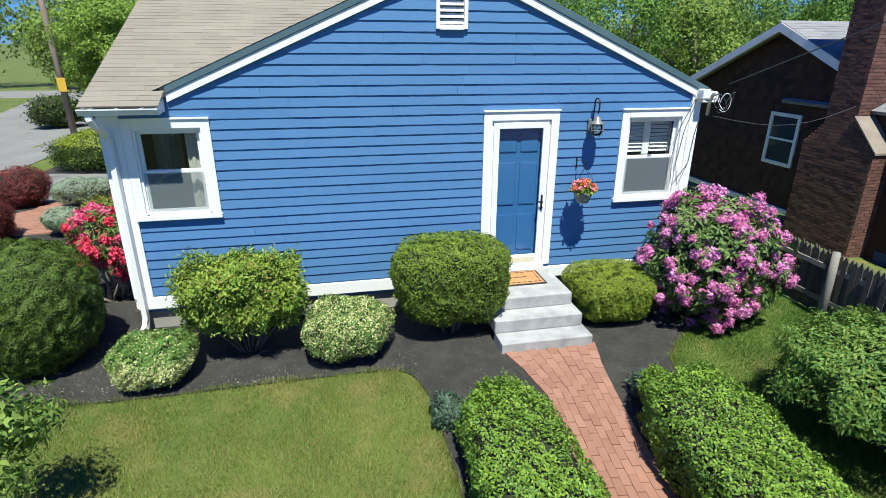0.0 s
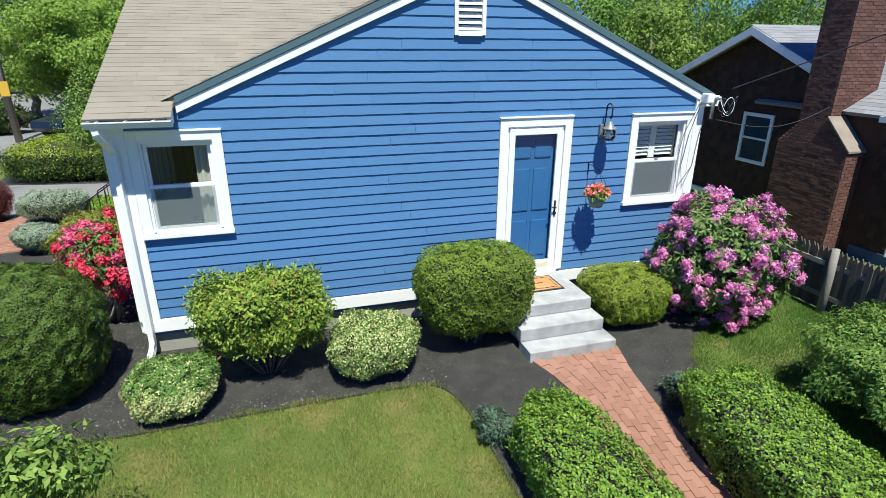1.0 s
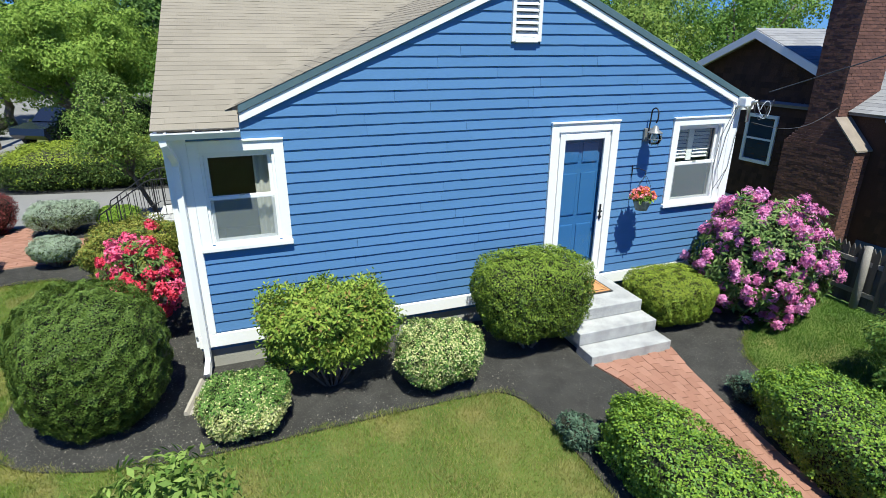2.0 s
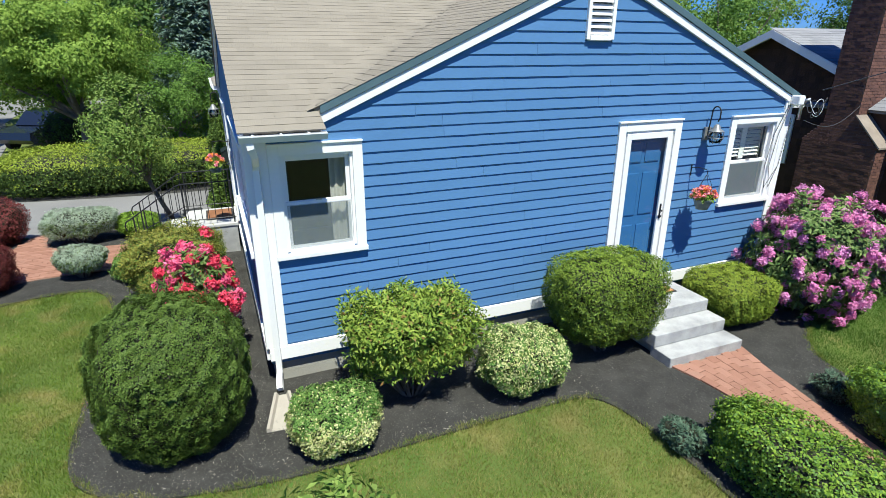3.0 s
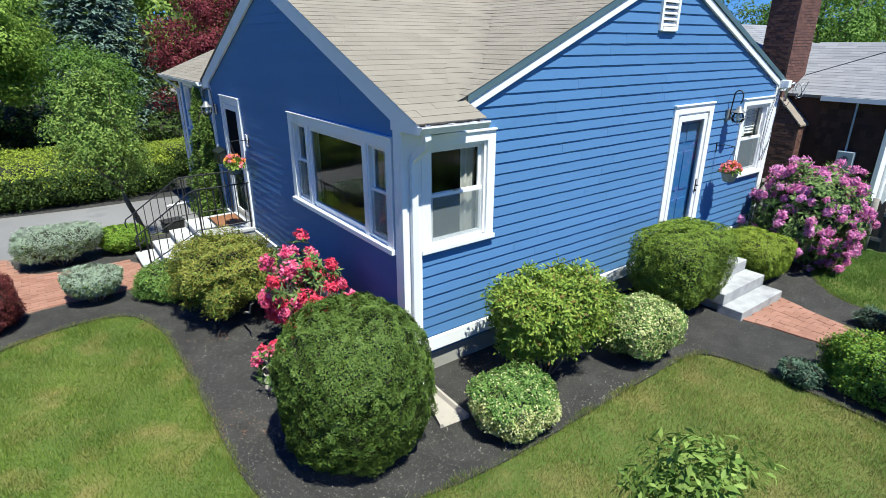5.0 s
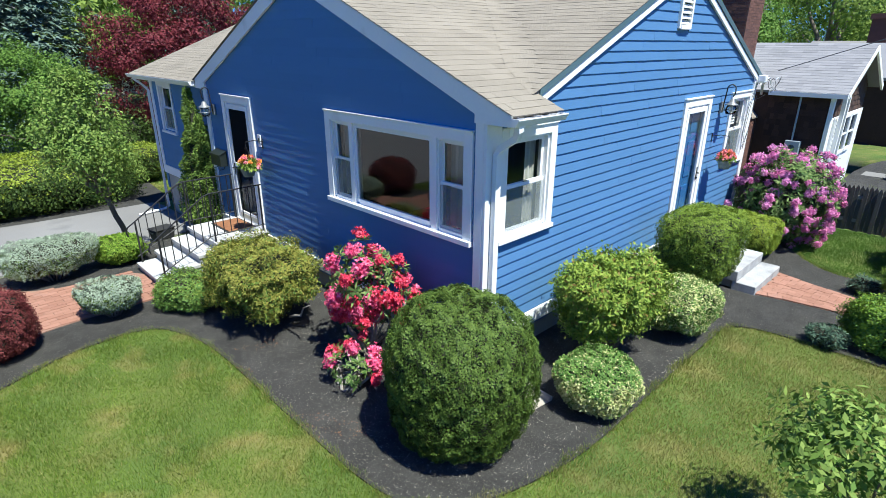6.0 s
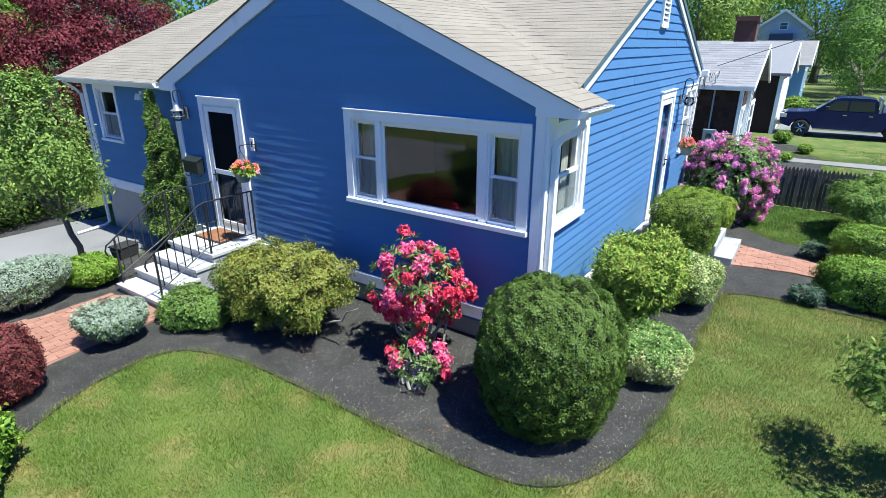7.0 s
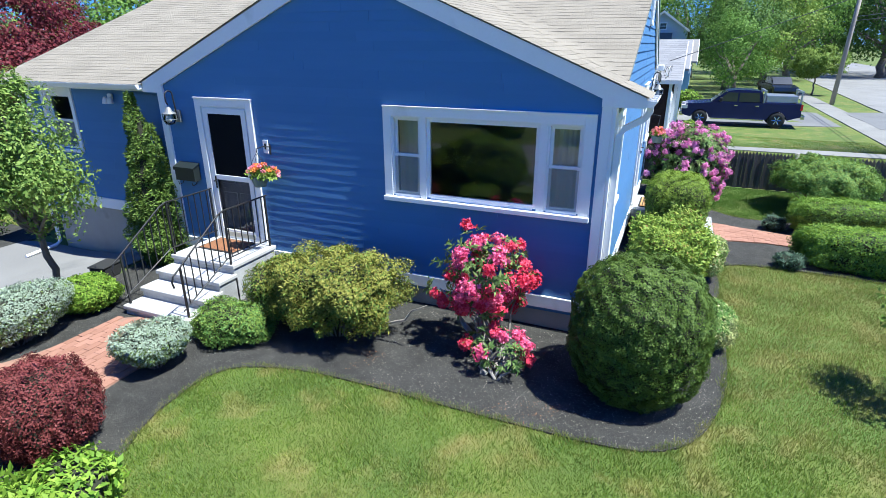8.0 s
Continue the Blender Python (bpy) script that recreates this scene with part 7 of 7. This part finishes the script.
def clapboards(parent, axis, at, out, u0, u1, z0, course, span, blocks, butt, head, seed):
    """Courses of boards from z0 up; span(z) gives the run of the wall at a height, blocks are openings with their casings."""
    r = np.random.default_rng(seed)
    z, c = z0, 0
    while True:
        zb, zt_ = z, z + course + 0.012
        sb, st = span(zb), span(zt_)
        if sb is None or sb[1] - sb[0] < 0.3:
            break
        if st is None or st[1] - st[0] < 0.02:
            st = ((sb[0] + sb[1]) / 2 - 0.01, (sb[0] + sb[1]) / 2 + 0.01)
        cuts = [(b[0], b[1]) for b in blocks if b[2] < zb + course * 0.6 and b[3] > zb + course * 0.4]
        free = [(sb[0], sb[1])]
        for c0, c1 in sorted(cuts):
            a, b = free.pop()
            if c0 - a > 0.02:
                free.append((a, c0))
            free.append((c1, b))
        for a, b in free:
            if b - a < 0.03:
                continue
            joints = [a]
            while b - joints[-1] > 2.6:
                joints.append(joints[-1] + r.uniform(1.1, 2.4))
            joints.append(b)
            for j0, j1 in zip(joints, joints[1:]):
                e0, e1 = (0 if j0 == sb[0] else 0.0012), (0 if j1 == sb[1] else 0.0012)
                t0 = st[0] if j0 == sb[0] else j0
                t1 = st[1] if j1 == sb[1] else j1
                dz = r.uniform(-0.0015, 0.0015)
                me = board_mesh(axis, out, j0 + e0, j1 - e1, max(t0, j0) + e0, min(t1, j1) - e1, zb + dz, zt_ + dz, butt + r.uniform(-0.001, 0.0015), head, 0.0012 if axis == "y" else 0.0020)
                o = part("clapboard", me, None, parent)
                o.location = (0, at, 0) if axis == "y" else (at, 0, 0)
        z += course
        c += 1


def span_s(z):
    a, b = 0.03, XE - 0.03
    if z > 2.9:
        h = (RZ - 0.16 - z) / SL
        a, b = max(a, RX - h), min(b, RX + h)
    return (a, b) if b > a else None


def span_w(z):
    a, b = 0.03, 7.06
    if z > 2.9:
        h = (CZ - 0.10 - z) / CS
        a, b = max(a, CY - h), min(b, CY + h)
    return (a, b) if b > a else None


BS = [(0.03, 1.245, 1.52, 2.83), (4.83, 5.95, 0.3, 2.85), (6.935, 8.035, 1.42, 2.83), (4.15, 4.57, 3.87, 4.50)]
BW = [(0.17, 2.98, 1.51, 2.81), (5.21, 6.33, 0.3, 2.81)]
clapboards(wall_s, "y", 0.011, -1, 0.03, XE - 0.03, 0.3235, 0.1305, span_s, BS, 0.019, 0.004, 5)
clapboards(wall_w, "x", 0.011, -1, 0.03, 7.06, 0.336, 0.1213, span_w, BW, 0.014, 0.008, 6)
clapboards(wall_g, "x", WING_X - 0.001, -1, 7.1, YN, 0.80, 0.1213, lambda z: (7.1, YN - 0.12) if z < 2.85 else None, [(9.60, 10.52, 1.63, 2.85)], 0.012, 0.004, 7)


def shingled(parent, O, U, V, vmax, span, seed, singles=0, tab=0.46, course=0.125, lift=0.0, material=None, thick=0.008):
    """Courses of asphalt tabs on a slope. O: eave corner, U along the eave, V up the slope; span(v) is the run at a height."""
    r = np.random.default_rng(seed)
    O, U, V = Vector(O), Vector(U).normalized(), Vector(V).normalized()
    N = U.cross(V).normalized()
    if N.z < 0:
        N = -N
    proto = bmesh.new()
    box(proto, 0, tab - 0.0015, 0, course + 0.03, 0, 0.004)
    for v in proto.verts:
        v.co.z += 0.004 * (1 - v.co.y / (course + 0.03))
    proto_me = mesh_of("shingle", proto, M["shingle_piece"])
    base = Matrix((U, V, N)).transposed().to_4x4()
    Q = []
    v, c, made = 0.0, 0, 0
    while v < vmax:
        s = span(v + course * 0.5)
        if s is None or s[1] - s[0] < 0.05:
            v += course
            continue
        u = s[0] - (tab * 0.5 if c % 2 else 0) - r.uniform(0, 0.10) - tab
        while u < s[1]:
            w = tab
            a, b = max(u, s[0]), min(u + w - 0.0015, s[1])
            if b - a > 0.02:
                k = r.uniform(0, 0.0025)
                sag = 0.004 * math.sin(a * 2.1 + c * 0.9) * math.sin(a * 0.8 + c * 0.31) + r.uniform(-0.0015, 0.0015)
                if made < singles and a == u and b < s[1]:
                    o = part("shingle", proto_me, None, parent)
                    o.matrix_basis = Matrix.Translation(O + U * a + V * (v - 0.01 + sag) + N * (k + lift)) @ base
                    made += 1
                else:
                    def at(x, y, z):
                        return tuple(O + U * x + V * y + N * z)
                    lo, hi = v - 0.01 + sag, v + course + 0.02
                    z0, z1 = thick + k + lift, thick * 0.5 + lift
                    Q.append([at(a, lo, z0), at(b, lo, z0), at(b, hi, z1), at(a, hi, z1)])
                    Q.append([at(a, lo, -0.004), at(b, lo, -0.004), at(b, lo, z0), at(a, lo, z0)])
                    Q.append([at(b, lo, -0.004), at(b, hi, -0.004), at(b, hi, z1), at(b, lo, z0)])
            u += w
        v += course
        c += 1
    if Q:
        o = part("shingle_rest", quad_mesh("shingle_rest", np.array(Q), material or M["shingle"]), None, parent)
        tagged(o, kind="stuff")


def slope_len(run, s):
    return run * math.sqrt(1 + s * s)


kc = math.sqrt(1 + CS * CS)
ks = math.sqrt(1 + SL * SL)
kw = math.sqrt(1 + wing_slope ** 2)
COURSE = 0.125
RISE = COURSE * CS / kc                     # climb of one course on the cross roof
EAVE_Z = zc(-0.375) - 0.02
BACK = 0.30                                 # how far the woven valley reaches out on each side


def valley_x(y):
    return 0.7073 + 0.9545 * y


def reach(y):
    return min(BACK, max(0.02, 0.04 + 0.45 * y))


# cross roof, south slope: run from the west rake to the valley
shingled(roof_cross, (-0.070, -0.375, EAVE_Z), (1, 0, 0), (0, 1, CS), slope_len(CY + 0.375, CS),
         lambda v: (0.0, 0.86 if v / kc < 0.36 else valley_x(v / kc - 0.375) + 0.07 - reach(v / kc - 0.375) + 0.02), 11, 150)
# south gable, west slope: from the rake back to the valley, its courses level with those of the cross roof
gx = RX - (RZ - 0.02 - EAVE_Z - 3 * RISE) / SL
shingled(roof_gable, (gx, -0.068, zs(gx) - 0.02), (0, 1, 0), (1, 0, SL), slope_len(RX - gx, SL),
         lambda v: (0.0, (gx + v / ks - 0.7073) / 0.9545 + 0.068 - reach((gx + v / ks - 0.7073) / 0.9545) + 0.02), 12, 140, course=RISE * ks / SL)
# woven valley: each course bends round from one slope to the other
Q = []
yv, c = 0.02, 0
zk = EAVE_Z + 3 * RISE
while True:
    rows = []
    for z, lift in ((zk - 0.004, 0.012), (zk + RISE + 0.006, 0.006)):
        y = (z + 0.02 - CZ + CS * CY) / CS
        x, d = valley_x(y), reach(y)
        rows.append([(x - d * (1 - f) ** 2, y - d * f ** 2, z + lift + 0.003 * math.sin(c * 2.3 + f * 5)) for f in np.linspace(0, 1, 13)])
    if rows[1][0][1] > CY - 0.05:
        break
    for i in range(12):
        Q.append([rows[0][i], rows[0][i + 1], rows[1][i + 1], rows[1][i]])
        Q.append([(*rows[0][i][:2], rows[0][i][2] - 0.018), (*rows[0][i + 1][:2], rows[0][i + 1][2] - 0.018), rows[0][i + 1], rows[0][i]])
    zk += RISE
    c += 1
o = part("woven_valley", quad_mesh("woven_valley", np.array(Q), M["shingle_piece"]), None, roof_cross, "shingles bent through the roof valley")
tagged(o, kind="stuff")
shingled(roof_wing, (-0.10, 3.6, 2.97), (0, 1, 0), (1, 0, wing_slope), slope_len(RX + 0.1, wing_slope), lambda v: (max(0.0, 3.80 - (v / kw) * 0.88), 7.63), 13, 0, thick=0.005)
shingled(roof_cross_n, (-0.070, 7.43, zc(7.43) - 0.02), (1, 0, 0), (0, -1, CN), slope_len(7.43 - CY, CN), lambda v: (0.0, 0.12 + v * 1.0), 14, 0)
# pale shingles on the neighbour's roof
shingled(nroof, (13.68, 2.86, 3.35), (1, 0, 0), (0, 1, 0.448), slope_len(1.97, 0.448), lambda v: (0.0, 5.2), 15, 0, tab=0.4, course=0.15, material=M["roof_pale"])
shingled(nroof2, (13.92, -0.62, 2.43), (0, 1, 0), (1, 0, 0.498), slope_len(2.45, 0.498), lambda v: (0.0, 5.2), 16, 0, tab=0.4, course=0.15, material=M["roof_pale"])

# paving bricks
pb = boxes((-0.098, 0.098, -0.047, 0.047, -0.03, 0.012), bevel=0.004)
pave_me = mesh_of("brick", pb, M["brick_red"])
LE = [(-1.55, 4.72), (-2.0, 4.84), (-2.6, 4.93), (-3.6, 4.80), (-4.6, 4.63), (-9.2, 4.46)]
RI = [(-1.55, 6.03), (-2.1, 5.86), (-2.7, 5.73), (-3.6, 5.58), (-4.6, 5.46), (-9.2, 5.39)]


def along(edge, y):
    return float(np.interp(-y, [-e[0] for e in edge], [e[1] for e in edge]))


r = np.random.default_rng(21)
cols = 9
for c in range(cols):
    y = -1.66 - (0.1 if c % 2 else 0.0)
    while y > -7.2:
        f = (c + 0.5) / cols
        l, rt = along(LE, y), along(RI, y)
        x = l + (rt - l) * f
        l2, r2 = along(LE, y - 0.1), along(RI, y - 0.1)
        ang = math.atan2(-0.1, (l2 + (r2 - l2) * f) - x)
        o = part("brick", pave_me, None, path_s)
        o.matrix_basis = Matrix.Translation((x, y, gz(x, y) + 0.034 + r.uniform(-0.003, 0.004))) @ Matrix.Rotation(ang + r.normal() * 0.012, 4, "Z") @ Matrix.Diagonal((1, (rt - l) / cols / 0.098, 1, 1))
        y -= 0.203
xs_, ys_ = np.meshgrid(np.arange(-6.4, -1.8, 0.203), np.arange(4.6, 8.0, 0.1))
count = 0
for i in range(xs_.shape[0]):
    for j in range(xs_.shape[1]):
        x, y = xs_[i, j] + (0.1 if i % 2 else 0), ys_[i, j]
        if count < 300 and inside(np.array([x - 0.07, x + 0.07]), np.array([y, y]), WALK_W).all():
            o = part("brick", pave_me, None, path_w)
            o.matrix_basis = Matrix.Translation((x, y, gz(x, y) + 0.034 + r.uniform(-0.003, 0.004))) @ Matrix.Rotation(r.normal() * 0.012, 4, "Z")
            count += 1


def scatter(x0, x1, y0, y1, n, seed, ok):
    g = np.random.default_rng(seed)
    x, y = g.uniform(x0, x1, n), g.uniform(y0, y1, n)
    k = ok(x, y)
    return x[k], y[k]


def ragged(x, y):
    """Inside the lawn, with an uneven edge."""
    return in_lawn(x + 0.03 * np.sin(x * 31 + y * 47) + 0.02 * np.sin(x * 83 - y * 71), y + 0.03 * np.sin(x * 43 - y * 37) + 0.02 * np.sin(x * 61 + y * 97))


def grass_mesh(x, y, seed, h=(0.022, 0.05), w=0.0075, material="grass"):
    g = np.random.default_rng(seed)
    n = len(x)
    z = ground_z(x, y)
    a = g.uniform(0, 2 * math.pi, n)
    ln = g.uniform(*h, n) * (1 + 0.35 * np.sin(x * 5.1 + 2 * np.sin(y * 2.3)) * np.sin(y * 4.3 + 1.7 * np.sin(x * 1.9)))
    b = g.uniform(0, 2 * math.pi, n)
    t = g.uniform(0.1, 0.9, n) * ln
    dx, dy = np.cos(a) * w / 2, np.sin(a) * w / 2
    V = np.stack([np.stack([x - dx, y - dy, z], 1), np.stack([x + dx, y + dy, z], 1), np.stack([x + np.cos(b) * t, y + np.sin(b) * t, z + ln], 1)], 1)
    return quad_mesh("grass", V, M[material], 3)


for nm, (x0, x1, y0, y1, dens) in (("lawn by the front walk", (-7.0, 3.7, -5.2, 4.2, 6000)), ("lawn by the fence", (6.4, 9.7, -7.5, 0.5, 6500)), ("verge beyond", (-8.0, -4.0, 4.0, 7.8, 3500)), ("grass beyond the drive", (0.6, 5.0, 12.2, 18.0, 1500)), ("neighbour lawn", (10.0, 24.0, -9.0, -1.0, 700))):
    n = int((x1 - x0) * (y1 - y0) * dens)
    x, y = scatter(x0, x1, y0, y1, n, 33, ragged)
    far_off = x0 > 9 or y0 > 12
    if dens == 6000:
        # the sunny south side is drier: straw blades mixed in more and more towards it
        g = np.random.default_rng(35)
        dry = smooth_step((x + 2.2) / 2.6) * smooth_step((-0.6 - y) / 1.2) * 0.55 + 0.04
        pick = g.uniform(0, 1, len(x)) < dry
        o = new("dry_grass", grass_mesh(x[pick], y[pick], 36, h=(0.02, 0.045), material="grass_dry"))
        tagged(o, "dry straw-coloured grass blades on the sunny side lawn", "grass", kind="stuff")
        x, y = x[~pick], y[~pick]
    o = new("grass", grass_mesh(x, y, 34, h=(0.015, 0.03) if far_off else (0.02, 0.045), w=0.02 if far_off else 0.0075, material="grass_deep" if dens == 6500 else "grass"))
    tagged(o, "short green grass blades with dry straw tips, " + nm, "grass", kind="stuff")


def chips(x, y, seed, material, size, lift, name, label):
    g = np.random.default_rng(seed)
    n = len(x)
    P = np.stack([x, y, ground_z(x, y) + 0.022 + lift * g.uniform(0, 1, n)], 1)
    Nn = unit(g.normal(size=(n, 3)) * 0.35 + [0, 0, 1])
    V = leaf_quads(P, Nn, size, size * 0.45, (-0.15, 0.35), 0, fold=0.1, seed=seed)
    o = new(name, quad_mesh(name, V[:, :3], material, 3))
    tagged(o, label, "mulch", kind="stuff")


def edge_tufts(n, seed):
    """Longer blades that lean over the cut edge of the lawn."""
    g = np.random.default_rng(seed)
    pts = np.array(BED)
    a, b = pts, np.roll(pts, -1, 0)
    ln = np.linalg.norm(b - a, axis=1)
    i = g.choice(len(a), n, p=ln / ln.sum())
    p = a[i] + (b[i] - a[i]) * g.uniform(0, 1, (n, 1))
    t = (b[i] - a[i]) / ln[i][:, None]
    p = p + np.stack([t[:, 1], -t[:, 0]], 1) * g.normal(-0.01, 0.028, (n, 1)) + 0.02 * np.stack([np.sin(p[:, 0] * 9 + p[:, 1] * 13), np.cos(p[:, 0] * 11 - p[:, 1] * 7)], 1)
    x, y = p[:, 0], p[:, 1]
    k = (x < 9.3) & (y < 4.2) & (y > -5) & ~((x > 3.66) & (x < 6.6)) & ~inside(x, y, WALK_S)
    return x[k], y[k]


for n, seed, m_, nm in ((26000, 51, "grass", "grass blades leaning over the cut lawn edge"), (14000, 53, "grass_dry", "straw-coloured blades along the cut lawn edge")):
    x, y = edge_tufts(n, seed)
    o = new("edge_grass", grass_mesh(x, y, seed + 1, h=(0.03, 0.062), w=0.008, material=m_))
    tagged(o, nm, "grass", kind="stuff")


def in_bed(x, y):
    return inside(x, y, BED) & ~inside(x, y, WALK_S) & ~inside(x, y, WALK_W) & ~((x > 0) & (y > 0))


x, y = scatter(-5.0, 9.3, -4.5, 7.8, 380000, 41, in_bed)
chips(x, y, 42, M["chip"], 0.022, 0.014, "bark_chips", "loose dark bark chips over the mulch bed")
x, y = scatter(-5.0, 9.3, -3.5, 5.0, 11000, 43, in_bed)
chips(x, y, 44, M["chip_pale"], 0.0125, 0.016, "pale_litter", "scattered pale petals and stone chips on the mulch")
x, y = scatter(-2.1, -0.1, -1.4, 2.4, 2600, 49, in_bed)
chips(x, y, 50, M["chip_pale"], 0.020, 0.016, "pale_litter", "pale wood slivers strewn over the corner of the bed")
x, y = scatter(-2.2, 3.6, -1.75, -1.3, 420, 45, in_bed)
chips(x, y, 46, M["chip_pale"], 0.030, 0.016, "pale_litter", "pale fallen petals along the bed edge")
x, y = scatter(-2.15, -1.2, -0.4, 2.6, 1500, 47, lambda x, y: in_bed(x, y) & (np.sin(x * 7 + y * 5) + np.sin(y * 3.1) - (x + 2.05) * 2.5 > 0.1))
chips(x, y, 48, M["litter_brown"], 0.030, 0.018, "brown_litter", "withered brown petals along the lawn edge")
